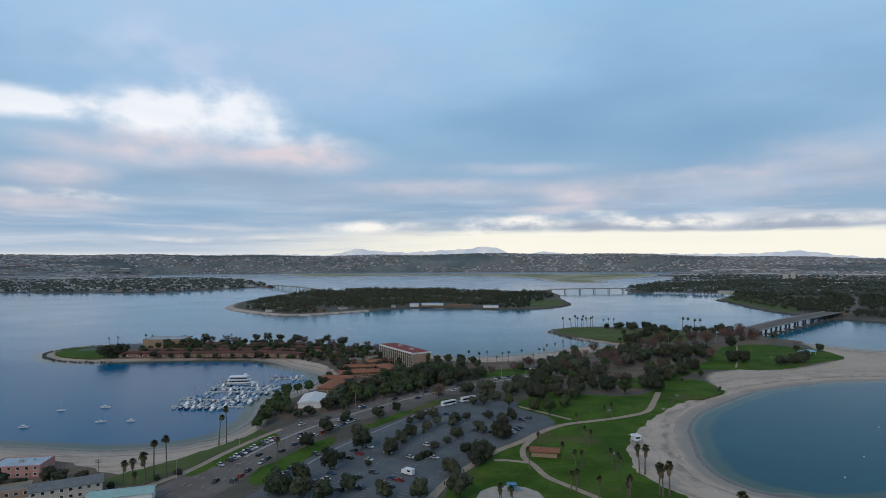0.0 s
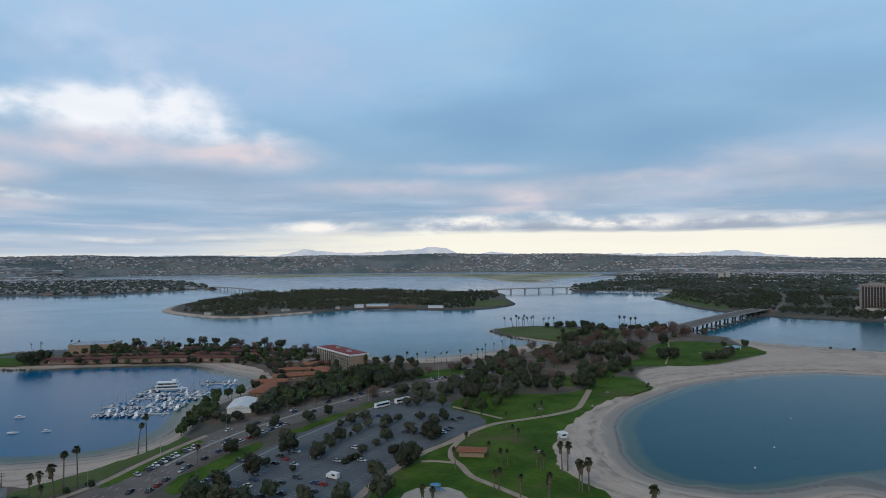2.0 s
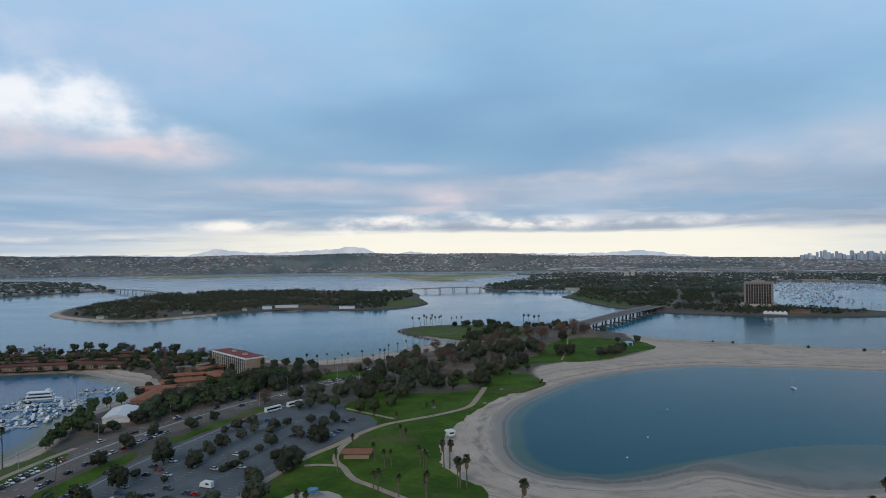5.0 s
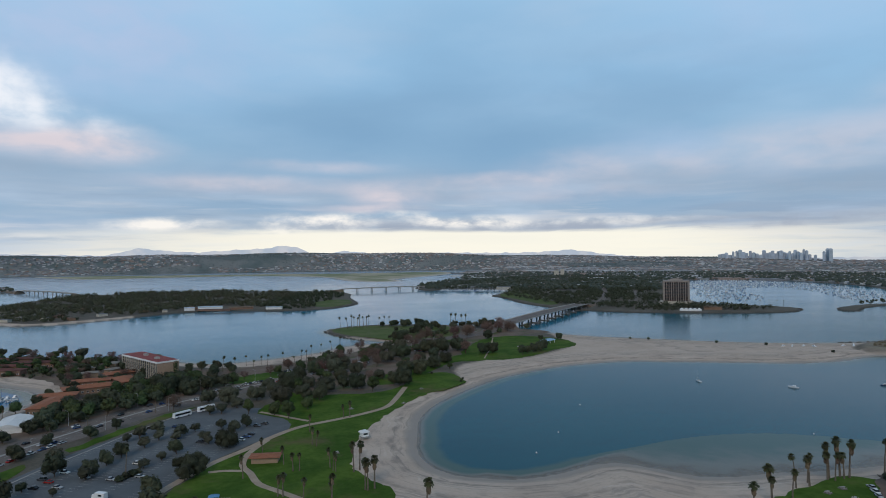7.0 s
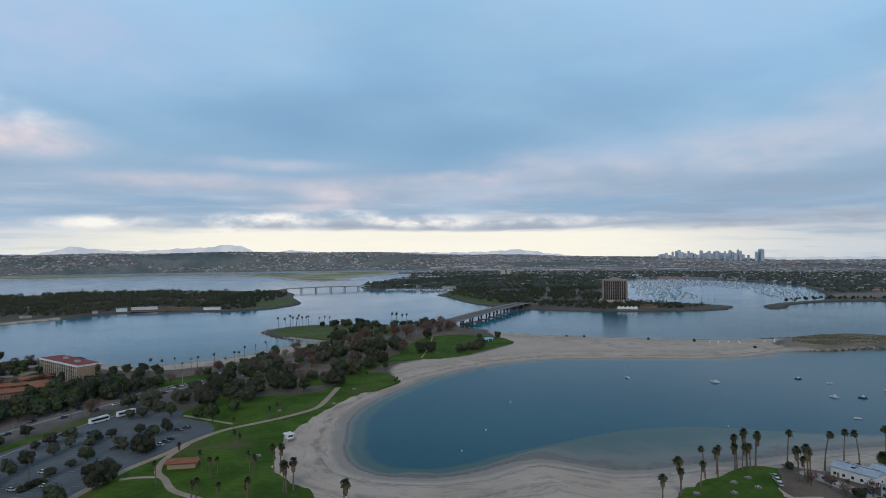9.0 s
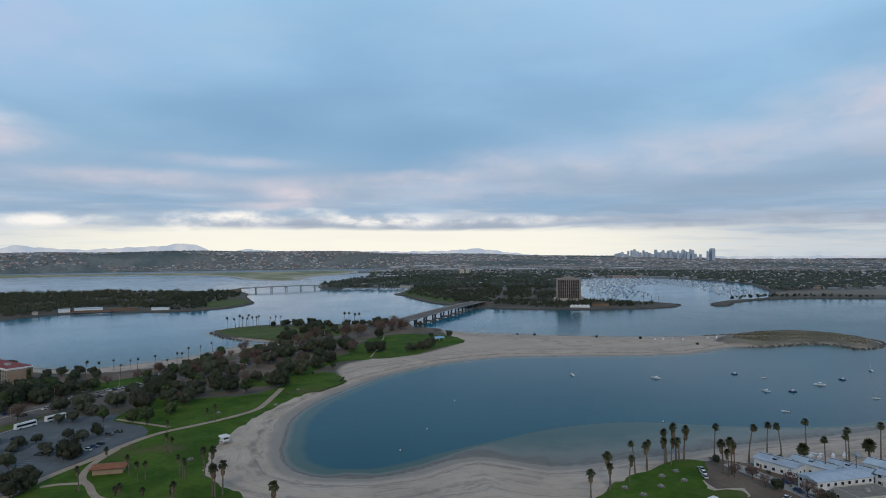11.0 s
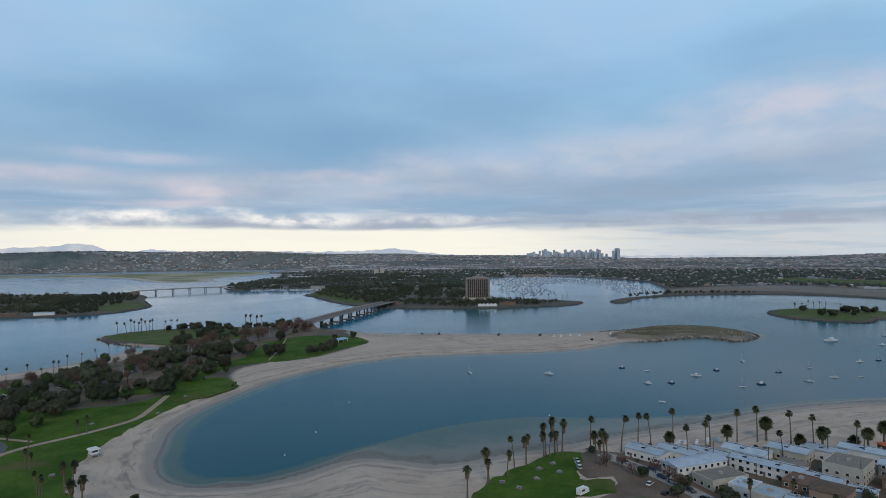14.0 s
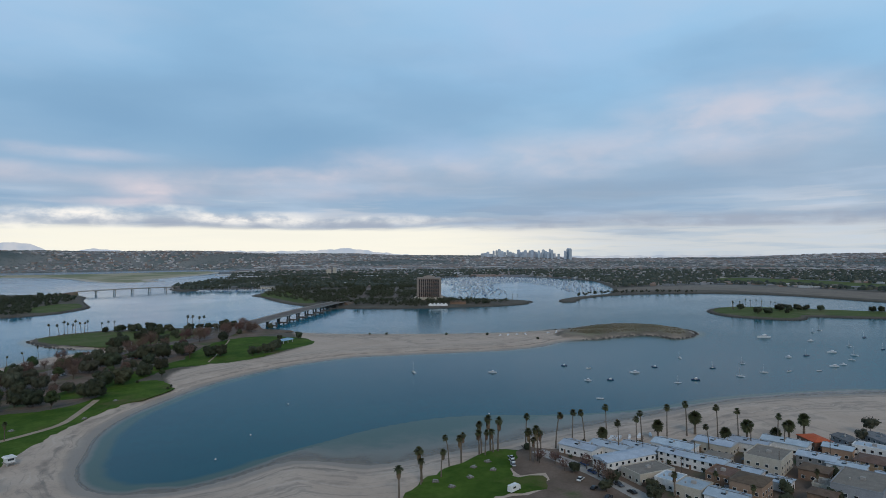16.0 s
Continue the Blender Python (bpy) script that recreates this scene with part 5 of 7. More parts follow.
plant(BARE + GREEN + BROAD, scatter([(-150, 585), (-118, 560), (-112, 530), (-60, 552), (-45, 600), (-60, 640), (-110, 650), (-150, 610)], 9, 35, 34), 43, .65, 1.15, group="hotel garden trees")
# resort peninsula
plant(GREEN + BROAD, [(-112, 474), (-92, 474), (-98, 500), (-84, 522), (-114, 504), (-76, 550), (-104, 528), (-88, 545), (-118, 490), (-64, 560)], 75, .6, .95, group="trees between the tiled roofs")
plant(BROAD + GREEN + GREEN, scatter([(-180, 618), (-290, 612), (-345, 622), (-345, 690), (-280, 700), (-170, 690), (-100, 640), (-110, 590), (-140, 595)], 8, 9, 112), 10, .65, 1.1, group="resort trees")
plant(BARE + GREEN, scatter([(-200, 625), (-320, 620), (-340, 690), (-280, 700), (-170, 690), (-110, 640), (-110, 600), (-140, 605)], 10, 19, 52), 12, .7, 1.1, group="resort trees")
plant(TALL + BARE + BARE, [(-296, 696), (-280, 700), (-266, 698), (-245, 700), (-232, 702), (-216, 698), (-196, 694), (-186, 690), (-168, 684), (-152, 680), (-138, 672), (-122, 664), (-108, 655), (-160, 690), (-96, 640), (-300, 690)], 23, .95, 1.25, group="resort skyline trees")
plant(GREEN, [(-334, 668), (-326, 664), (-318, 670), (-310, 664), (-303, 672), (-296, 664), (-322, 676), (-312, 678)], 76, .95, 1.3, group="resort trees")
plant(BROAD, [(-367, 604, 1.5), (-360, 600, 1.5), (-354, 603, 1.4), (-363, 612, 1.5), (-352, 610, 1.5)], 24, group="resort trees")
plant(SHRUB, scatter([(-350, 602), (-190, 606), (-150, 570), (-140, 580), (-190, 615), (-350, 610)], 6, 33, 18), 25, .8, 1.5, group="resort hedge shrubs")
plant(PALMS, [(-413, 690, .55), (-406, 694, .6), (-401, 688, .5), (-372, 690, .8), (-365, 694, .7), (-330, 700, .6), (-322, 702, .55), (-286, 706, .6), (-276, 706, .6), (-210, 618, .5), (-170, 600, .45), (-156, 590, .5), (-148, 575, .45)], 26, group="resort palms")
# palms
plant(PALMS, [(-141, 273, 1.05), (-135, 273, 1.1), (-131, 321, 1.0), (-128, 324, 1.0), (-88, 284, .8), (-65, 250, .8), (-21, 303, .75), (-73, 372, .7), (-58, 386, .7), (-30, 428, .6)], 27, group="cove palms")
plant(STOUT, [(-140, 264, 1.2), (-149, 262, .9), (-145, 263, .95), (-141, 258, .7), (-114, 386, .6), (-120, 440, .6)], 28, group="cove palms")
plant(PALMS, [(-4, 564, .6), (0, 567, .85), (11, 559, .8), (19, 589, .6), (26, 559, .65), (33, 574, .6), (38, 574, .7), (52, 584, .7), (62, 575, .6), (69, 597, .7), (73, 590, .7), (79, 617, .7), (90, 640, .6), (103, 663, .65), (115, 690, .65)], 29, group="bayside palms")
plant(PALMS, [(133, 862, 1.0), (142, 852, 1.05), (147, 850, 1.1), (151, 854, 1.0), (155, 850, 1.05), (160, 862, 1.05), (166, 864, 1.0), (169, 858, .95), (173, 862, .9), (188, 868, .85), (196, 870, .85), (203, 868, .8), (280, 815, 1.15), (286, 812, 1.2), (292, 806, 1.15), (297, 800, 1.1)], 30, z=2.1, group="palms on the point")
plant(STOUT, [(30, 288), (48, 302), (63, 355), (85, 380), (89, 381), (63, 330), (65, 326), (52, 291), (55, 291), (45, 262), (47, 261), (69, 291), (70, 287), (71, 285), (55, 254), (66, 251), (66, 248), (14, 247), (15, 247), (19, 240), (38, 318)], 34, .6, .85, group="lawn palms")
plant(STOUT, [(79, 282, 1.0), (82, 284, 1.05), (82, 258, 1.1), (81, 259, .95), (85, 259, 1.1), (100, 227, 1.2)], 35, group="beach palms")
plant(STOUT, [(218, 190, 1.1), (235, 199, 1.25), (233, 197, .9), (245, 199, .95), (263, 208, 1.05), (266, 212, .9), (277, 212, 1.1), (280, 214, 1.2), (279, 210, .9), (285, 213, 1.3), (285, 211, 1.0), (288, 211, 1.2), (291, 191, 1.1), (294, 189, 1.2), (298, 191, 1.0), (291, 188, .9)], 36, group="beach park palms")
plant(PALMS, [(256, 208, .85), (303, 207, 1.05), (314, 197, 1.05), (325, 196, 1.05), (330, 192, 1.05), (343, 189, 1.05), (329, 170, .95), (356, 177, 1.05), (340, 168, .95), (366, 169, 1.05), (385, 170, 1.1), (368, 147, .9), (391, 156, 1.05), (391, 145, 1.0), (386, 136, .9), (402, 131, .95), (398, 126, .9)], 37, group="promenade palms")
plant(DATES, [(335, 185, .9), (364, 173, 1.0), (391, 169, 1.15), (384, 148, .9), (401, 146, 1.0), (404, 133, .9), (420, 134, 1.0), (432, 132, 1.05)], 38, group="promenade date palms")
plant(PALMS, [(1078, 530, .9), (1086, 536, .8), (1092, 540, .85), (1100, 532, .8), (1108, 526, .9), (1114, 520, .85), (1122, 515, .9), (1130, 510, .8), (1138, 500, .85), (1146, 494, .85), (1235, 350, .9), (1242, 340, .85), (1248, 335, .9), (1226, 356, .8), (925, 950, .8), (935, 938, .7), (945, 930, .75), (950, 920, .7)], 39, z=2.6, group="islet palms")
plant(BROAD, [(1082, 520, 1.3), (1040, 470, 1.4), (1052, 462, 1.3), (1046, 455, 1.2), (1080, 445, .9), (1110, 470, 1.6), (1116, 460, 1.5), (1130, 478, 1.4), (1138, 455, 1.6), (1150, 448, 1.5), (1160, 430, 1.3), (1200, 370, 1.3), (1210, 362, 1.3)], 40, z=2.6, group="islet trees")
plant(TALL, [(462, 112, .85), (440, 108, .7)], 64, group="beach house trees")
plant(BROAD, [(-184, 265, .8), (-178, 263, .8), (-170, 267, .7), (-190, 255, .7), (-205, 262, .7), (-215, 268, .6), (296, 168, .6), (300, 150, .75), (290, 145, .7), (298, 128, .8), (306, 135, .6), (330, 92, .9), (350, 85, .8), (345, 100, .7), (380, 96, .6), (395, 105, .6), (318, 112, .6), (308, 98, .8), (400, 82, .7), (420, 88, .7), (340, 125, .5)], 65, group="garden trees")
plant(BARE, [(292, 186, .7), (297, 181, .7), (304, 168, .7), (300, 158, .8), (297, 150, .8), (294, 172, .6)], 73, group="garden trees")
plant(STOUT, [(307, 125, .8), (318, 100, .7), (360, 95, .7), (323, 118, .7)], 66, group="garden trees")
plant(SHRUB, [(304, 207), (301, 204), (330, 193), (352, 176), (372, 163), (-137, 268), (-131, 276), (-152, 258), (-21, 303, 1.3), (-19, 306, 1.3), (-23, 300, 1.3), (-17, 308, 1.2), (466, 625, 1.2), (520, 576, 1.2), (558, 545, 1.3), (582, 484, 1.1), (450, 638, 1), (190, 470, .8), (186, 462, .7), (172, 500, .9), (160, 505, .9)], 67, .9, 1.3, group="shrubs")
hotel_tower()
hotel_block()


# ---- small buildings ----
STUCCO = {"white": WHITE, "cream": CREAM, "tan": TAN,
          "grey": surface("grey_siding", (0.24, 0.25, 0.26), (0.30, 0.31, 0.32), 0.3, 0.8, 0.15, 3.0, vary=0.1),
          "brown": surface("brown_shingle_wall", (0.20, 0.125, 0.085), (0.27, 0.175, 0.12), 0.4, 0.9, 0.3, 3.0, vary=0.1),
          "pink": surface("pink_stucco", (0.45, 0.23, 0.20), (0.52, 0.28, 0.24), 0.3, 0.85, 0.2, 3.0)}
ROOFS = {"pale": surface("pale_flat_roof", (0.36, 0.43, 0.51), (0.47, 0.54, 0.61), 0.25, 0.75, 0.1, 2.0, vary=0.12, stain=((0.34, 0.36, 0.38), 0.6)),
         "beige": surface("beige_gravel_roof", (0.21, 0.185, 0.155), (0.27, 0.24, 0.205), 0.3, 0.9, 0.3, 3.0, stain=((0.22, 0.2, 0.17), 0.5)),
         "orange": surface("orange_tile_roof", (0.50, 0.10, 0.04), (0.58, 0.14, 0.055), 0.5, 0.85, 0.4, 3.0),
         "brown": surface("brown_shingle_roof", (0.13, 0.088, 0.062), (0.19, 0.135, 0.095), 0.5, 0.9, 0.4, 3.0, vary=0.15),
         "grey": surface("grey_shingle_roof", (0.15, 0.155, 0.16), (0.21, 0.215, 0.22), 0.5, 0.9, 0.3, 3.0, vary=0.15),
         "russet": surface("weathered_brown_tile", (0.115, 0.052, 0.036), (0.17, 0.078, 0.052), 0.3, 0.9, 0.5, 2.0, vary=0.2, stain=((0.08, 0.05, 0.036), 0.8)), "tile": TILE, "white": WHITE, "teal": surface("teal_metal_roof", (0.30, 0.46, 0.44), (0.38, 0.54, 0.51), 0.3, 0.5, 0.1, 2.0)}
PANES = {}


def house(name, x, y, turn, w, d, h, roof, wall, roof_colour, label, category="house", rows=2, group="", over=0.5, plant_on_roof=False, windows=True, face=-1, fittings=True):
    """A house w x d metres and h to the eaves; roof: flat, gable (ridge along w) or hip."""
    ob = thing(name, label, category, group)
    ob.matrix_world = pose(x, y, 2.0, 0, 0, turn)
    part("wall", Geo().box(-w / 2, -d / 2, -0.3, w / 2, d / 2, h), STUCCO[wall], ob)
    a, b, k = w / 2 + over, d / 2 + over, min(w, d) * 0.12
    if roof == "flat":
        part("roof", Geo().box(-w / 2 + .3, -d / 2 + .3, h - 0.1, w / 2 - .3, d / 2 - .3, h + 0.12), ROOFS[roof_colour], ob)
        for x0, y0, x1, y1 in ((-w / 2 - .1, -d / 2 - .1, w / 2 + .1, -d / 2 + .25), (-w / 2 - .1, d / 2 - .25, w / 2 + .1, d / 2 + .1), (-w / 2 - .1, -d / 2 + .25, -w / 2 + .25, d / 2 - .25), (w / 2 - .25, -d / 2 + .25, w / 2 + .1, d / 2 - .25)):
            part("parapet", Geo().box(x0, y0, h - 0.2, x1, y1, h + 0.45), STUCCO[wall], ob)
    else:
        r = a if roof == "gable" else max(a - b * 0.9, 0.3)
        v = [(-a, -b, h), (a, -b, h), (a, b, h), (-a, b, h), (-r, 0, h + k), (r, 0, h + k)]
        v += [(p[0], p[1], p[2] + 0.18) for p in v]
        f = [(3, 2, 1, 0), (6, 7, 11, 10), (7, 8, 11), (8, 9, 10, 11), (9, 6, 10), (0, 1, 7, 6), (1, 2, 8, 7), (2, 3, 9, 8), (3, 0, 6, 9)]
        part("roof", Geo().add(v, f), ROOFS[roof_colour], ob)
    if roof == "gable" and fittings and not plant_on_roof and w < 22:
        part("ridge_cap", Geo().box(-w / 2 - over, -.22, h + k + .10, w / 2 + over, .22, h + k + .26), ROOFS["grey"], ob)
        for i, u in enumerate((-.33, .05, .3)):
            tilt = math.atan2(k, b) * (-1 if i % 2 else 1)
            part("skylight", Geo().box(-.9, -.55, -.05, .9, .55, .10, m=pose(w * u, b * (.45 if i % 2 else -.45), h + k * .55 + .2, math.degrees(tilt), 0, 0)), GLASS, ob)
        for i in range(3):
            part("roof_vent", Geo().box(-w * .3 + i * w * .27, d * (.12 if i % 2 else -.2), h + k * .6, -w * .3 + i * w * .27 + .7, d * (.12 if i % 2 else -.2) + .7, h + k + .5, top=.9), CONCRETE, ob)
    if plant_on_roof:
        part("roof_unit", Geo().box(-1, -1, h + 0.1, 0.8, 0.6, h + 1.2, top=0.95), CONCRETE, ob)
        part("roof_vent", Geo().box(w * .2, d * .12, h + 0.1, w * .2 + .6, d * .12 + .6, h + 0.9, top=0.9), CONCRETE, ob)
    if windows:
        for side, length, gap in ((-1, w, d), (1, d, w)):
            for row in range(rows):
                count = max(1, int(length / 3.2))
                for i in range(count):
                    u, z = length * ((i + 0.5) / count - 0.5), 0.9 + 2.75 * row
                    if z + 1.3 > h:
                        continue
                    if "pane" not in PANES:
                        PANES["pane"] = Geo().box(-0.62, -0.05, 0, 0.62, 0.05, 1.2).mesh("pane", GLASS)
                        PANES["frame"] = Geo().box(-0.75, -0.04, -0.12, 0.75, 0.04, 0.0).box(-0.75, -0.04, 1.2, 0.75, 0.04, 1.3).box(-0.75, -0.04, 0, -0.62, 0.04, 1.2).box(0.62, -0.04, 0, 0.75, 0.04, 1.2).mesh("window", WHITE)
                    q = part("window", PANES["frame"], None, ob)
                    q.location = (u, face * (gap / 2 + 0.03), z) if side < 0 else (-gap / 2 - 0.03, u, z)
                    q.rotation_euler = (0, 0, 0 if side < 0 else math.pi / 2)
                    part("pane", PANES["pane"], None, q)
        part("door", Geo().box(w * .3, face * d / 2 - 0.05, 0, w * .3 + .95, face * d / 2 + 0.05, 2.05), STUCCO["brown"], ob)
    return ob


# rows of beach houses on a skewed plot grid; the special ones first
HOUSES = [(318, 184, 101, 18, 10.5, 4.2, "gable", "white", "pale"), (329.5, 175, 101, 18, 10, 4.4, "gable", "white", "pale"), (340.5, 166, 101, 17, 9.5, 4.0, "gable", "white", "pale"), (355, 157, 101, 19, 11, 4.8, "gable", "white", "pale"),
          (374, 147, 101, 17, 11, 4.8, "gable", "cream", "pale"), (387.5, 138, 101, 18, 10, 4.6, "gable", "white", "pale"), (402, 127, 101, 20, 10.5, 4.8, "gable", "white", "pale"), (418, 121, 60, 13, 9, 4.6, "hip", "brown", "orange"),
          (319, 159, -10, 28, 10, 5.6, "gable", "white", "pale"), (343.5, 149, 101, 13, 9, 5.0, "gable", "white", "pale"), (317, 145, -12, 19, 12, 4.2, "flat", "cream", "beige"), (346, 135, 101, 17, 9.5, 5.0, "gable", "white", "pale"),
          (359, 137, 101, 11, 8, 3.6, "hip", "cream", "beige"), (369, 119, 101, 15, 19, 7.4, "flat", "cream", "beige"), (389, 107, 100, 15, 10, 5.2, "gable", "grey", "pale"), (335, 121, 100, 10, 12, 5.8, "flat", "brown", "brown"),
          (331, 107, 100, 12, 13, 7.4, "hip", "tan", "brown"), (373, 101, 100, 11, 10, 4.6, "hip", "brown", "brown"), (350, 105, 100, 9, 8, 3.6, "gable", "white", "pale"), (316, 133, 100, 9, 11, 4.2, "flat", "white", "pale"),
          (315, 122, 100, 11, 12, 4.6, "flat", "cream", "pale"), (316, 108, 100, 14, 11, 4.4, "gable", "white", "pale"), (364, 80, 100, 17, 24, 7.8, "flat", "grey", "beige"), (404, 90, 100, 13, 13, 5.0, "hip", "tan", "brown"),
          (362, 93, 100, 7, 9, 3.4, "flat", "cream", "beige"), (428, 110, 60, 12, 8, 5.4, "gable", "grey", "grey"), (441, 99, 60, 16, 10, 5.6, "gable", "grey", "grey"), (413, 108, 101, 12, 9, 4.6, "gable", "tan", "pale")]
special = list(HOUSES)
plot_rng = random.Random(31)
PLOTS = spline([(313, 190), (340, 176), (372, 158), (404, 138), (442, 112), (480, 82), (470, 30), (390, 20), (318, 70), (308, 130)], 10)
for i in range(-3, 17):
    for j in range(-6, 5):
        u, v, h = 11.0 * i, 18.8 * j + (5 if i % 2 else 0), radians(101)
        x, y = 318 + u * math.sin(h) + v * math.cos(h), 172 - u * math.cos(h) + v * math.sin(h)
        if depth_in(PLOTS, np.array([x]), np.array([y]))[0] < 3 or any(math.hypot(x - q[0], y - q[1]) < 5.0 + (q[3] + q[4]) * .27 for q in special):
            continue
        pale = plot_rng.random() < (0.95 if y > 222 - 0.30 * x else 0.35)
        wall, colour = ("white", "pale") if pale else plot_rng.choice((("cream", "pale"), ("brown", "brown"), ("grey", "grey"), ("tan", "brown"), ("brown", "beige"), ("brown", "grey")))
        HOUSES.append((x, y, 101 + plot_rng.uniform(-3, 3) + plot_rng.choice((0, 0, 90)) * (not pale), plot_rng.uniform(14, 16.6) if pale else plot_rng.uniform(9, 12), plot_rng.uniform(7.6, 9.0) if pale else 7.6, plot_rng.choice((3.2, 3.8, 4.6, 5.8)) if pale else plot_rng.uniform(3.6, 5.4),
                       "gable" if pale and plot_rng.random() < .85 else plot_rng.choice(("flat", "hip", "hip")), wall, colour))
for i, (x, y, turn, w, d, h, roof, wall, colour) in enumerate(HOUSES):
    shade = {"pale": "pale grey", "beige": "beige gravel", "orange": "orange tiled", "brown": "brown shingle", "grey": "grey shingle"}[colour]
    form = {"flat": "flat", "gable": "low gabled", "hip": "hipped"}[roof]
    house("beach_house", x, y, turn, w, d, h, roof, wall, colour, f"{wall} beach house with a {form} {shade} roof", group="beach houses", plant_on_roof=roof == "flat", face=1 if 40 < turn < 140 else -1)
house("beach_house", -205, 276, 10, 22, 14, 5.0, "flat", "pink", "pale", "pink stucco beach building with a flat pale roof", group="western beach houses", plant_on_roof=True)
house("beach_house", -166, 250, 32, 26, 11, 5.2, "gable", "cream", "grey", "cream beach house with a low gabled grey roof", group="western beach houses")
house("beach_house", -186, 243, 32, 16, 10, 5.4, "flat", "tan", "beige", "tan beach house with a flat beige roof", group="western beach houses")
house("shop", -139, 244, 20, 24, 9, 4.0, "gable", "white", "teal", "long low shop with a pale teal metal roof", "shop", 1)
house("restroom_hut", 39.5, 309, -10, 12.5, 6, 2.9, "hip", "tan", "tile", "small tan park restroom with a clay tiled roof", "restroom", 1, over=1.3, windows=False)
house("event_tent", -105, 415, 96, 27, 15, 3.4, "gable", "white", "white", "large white event hall with a white gabled roof", "hall", 1, windows=False)
for x, y, turn, w, d, h, k in ((-101, 462, 84, 34, 13, 4.6, "tile"), (-104, 488, 4, 24, 12, 4.6, "tile"), (-90, 512, 20, 34, 14, 4.8, "tile"), (-70, 536, 120, 26, 14, 4.6, "tile"), (-96, 540, 10, 26, 12, 4.4, "tile"), (-82, 566, 30, 20, 12, 5, "tile")):
    house("resort_building", x, y, turn, w, d, h * .85, "hip", "brown", k, "low resort building with a clay tiled roof" if k == "tile" else "low resort building with a pale roof", "resort", 1, group="resort buildings", over=1.0)
for x, y, turn, w in ((-318, 609, 3, 66), (-248, 613, 2, 66), (-188, 612, -14, 46), (-315, 632, 2, 50), (-255, 634, 2, 60), (-192, 634, -10, 50), (-262, 656, 2, 80), (-170, 648, -12, 44), (-300, 676, 4, 48), (-212, 676, 0, 60)):
    house("resort_lodge", x, y, turn, w, 10, 4.4, "hip", "brown", "russet", "long low brown lodge with a dull russet tiled roof", "lodge", 2, group="resort lodges", over=1.0)
for x, y, turn, w, d in ((-108, 578, 20, 14, 9), (-92, 592, 60, 12, 8), (-118, 606, 10, 16, 8), (-78, 606, 35, 11, 8), (-132, 622, 5, 13, 9), (-100, 626, 80, 12, 8)):
    house("garden_pavilion", x, y, turn, w, d, 3.4, "hip", "tan", "beige", "low resort pavilion with a beige gravel roof", "pavilion", 1, group="garden pavilions", over=.8, windows=False)
house("resort_hall", -342, 684, 5, 44, 26, 9.0, "flat", "tan", "pale", "tan windowless hall with a pale flat roof", "hall", windows=False, plant_on_roof=True)

# yard fences and sheds between the beach houses
FENCE = surface("fence_boards", (0.16, 0.115, 0.080), (0.23, 0.17, 0.125), 0.8, 0.9, 0.3)
yard_rng = random.Random(44)
for x, y, turn, w, d, h, roof, wall, colour in HOUSES[::2]:
    ob = thing("yard_fence", "low weathered board fence beside a beach house", "fence", "yard fences")
    ob.matrix_basis = pose(x, y, 2.0, 0, 0, turn)
    for k in range(4):
        part("board_panel", Geo().box(-w / 2 + k * w / 4, -d / 2 - 1.3, -.2, -w / 2 + (k + .94) * w / 4, -d / 2 - 1.2, 1.5), FENCE, ob)
for x, y, turn, w, d, h, roof, wall, colour in HOUSES[1::3]:
    a_turn = radians(turn)
    house("garden_shed", x + math.cos(a_turn) * (w / 2 + 2.2), y + math.sin(a_turn) * (w / 2 + 2.2), turn, 2.6, 3.2, 2.2, "gable", yard_rng.choice(("white", "brown", "grey")), yard_rng.choice(("grey", "brown", "beige")), "small garden shed with a shingle roof", "shed", group="garden sheds", windows=False, over=.2, fittings=False)
plant(SHRUB, [(x + math.cos(radians(t + 90)) * (d / 2 + 1.2) + yard_rng.uniform(-3, 3), y + math.sin(radians(t + 90)) * (d / 2 + 1.2) + yard_rng.uniform(-3, 3)) for x, y, t, w, d, *rest in HOUSES], 74, .5, 1.0, group="garden shrubs")

LIFE = thing("lifeguard_tower", "small white lifeguard tower on the sand", "lifeguard tower")
LIFE.matrix_world = pose(91, 333, 2.0, 0, 0, 20)
part("cabin", Geo().box(-1.8, -1.8, 1.4, 1.8, 1.8, 3.6), WHITE, LIFE)
part("roof", Geo().box(-2.5, -2.5, 3.6, 2.5, 2.5, 4.3, top=0.7), WHITE, LIFE)
part("window", Geo().box(-1.3, -1.86, 2.3, 1.3, -1.8, 3.2), GLASS, LIFE)
part("platform", Geo().box(-2.4, -3.2, 1.2, 2.4, 2.0, 1.4), CONCRETE, LIFE)
for x in (-1.6, 1.6):
    for y in (-1.6, 1.6):
        part("leg", Geo().box(x - .12, y - .12, -.3, x + .12, y + .12, 1.2), WHITE, LIFE)
BLUE = surface("blue_canvas", (0.09, 0.24, 0.42), (0.13, 0.30, 0.50), 0.4, 0.8, 0.1)
canopy = thing("picnic_canopy", "pale blue picnic canopy on posts on the lawn", "canopy")
canopy.matrix_world = pose(343, 636, 2.06, 0, 0, 30)
part("roof", Geo().box(-10, -4, 3.0, 10, 4, 4.6, top=0.72), surface("pale_blue_canopy", (0.25, 0.42, 0.58), (0.32, 0.50, 0.66), 0.4, 0.8, 0.1), canopy)
for x in (-8, 0, 8):
    for y in (-3.2, 3.2):
        part("post", Geo().box(x - .15, y - .15, 0, x + .15, y + .15, 3.1), WHITE, canopy)
play = thing("play_frame", "blue climbing frame on playground sand", "play frame")
play.matrix_world = pose(20, 262, 2.13)
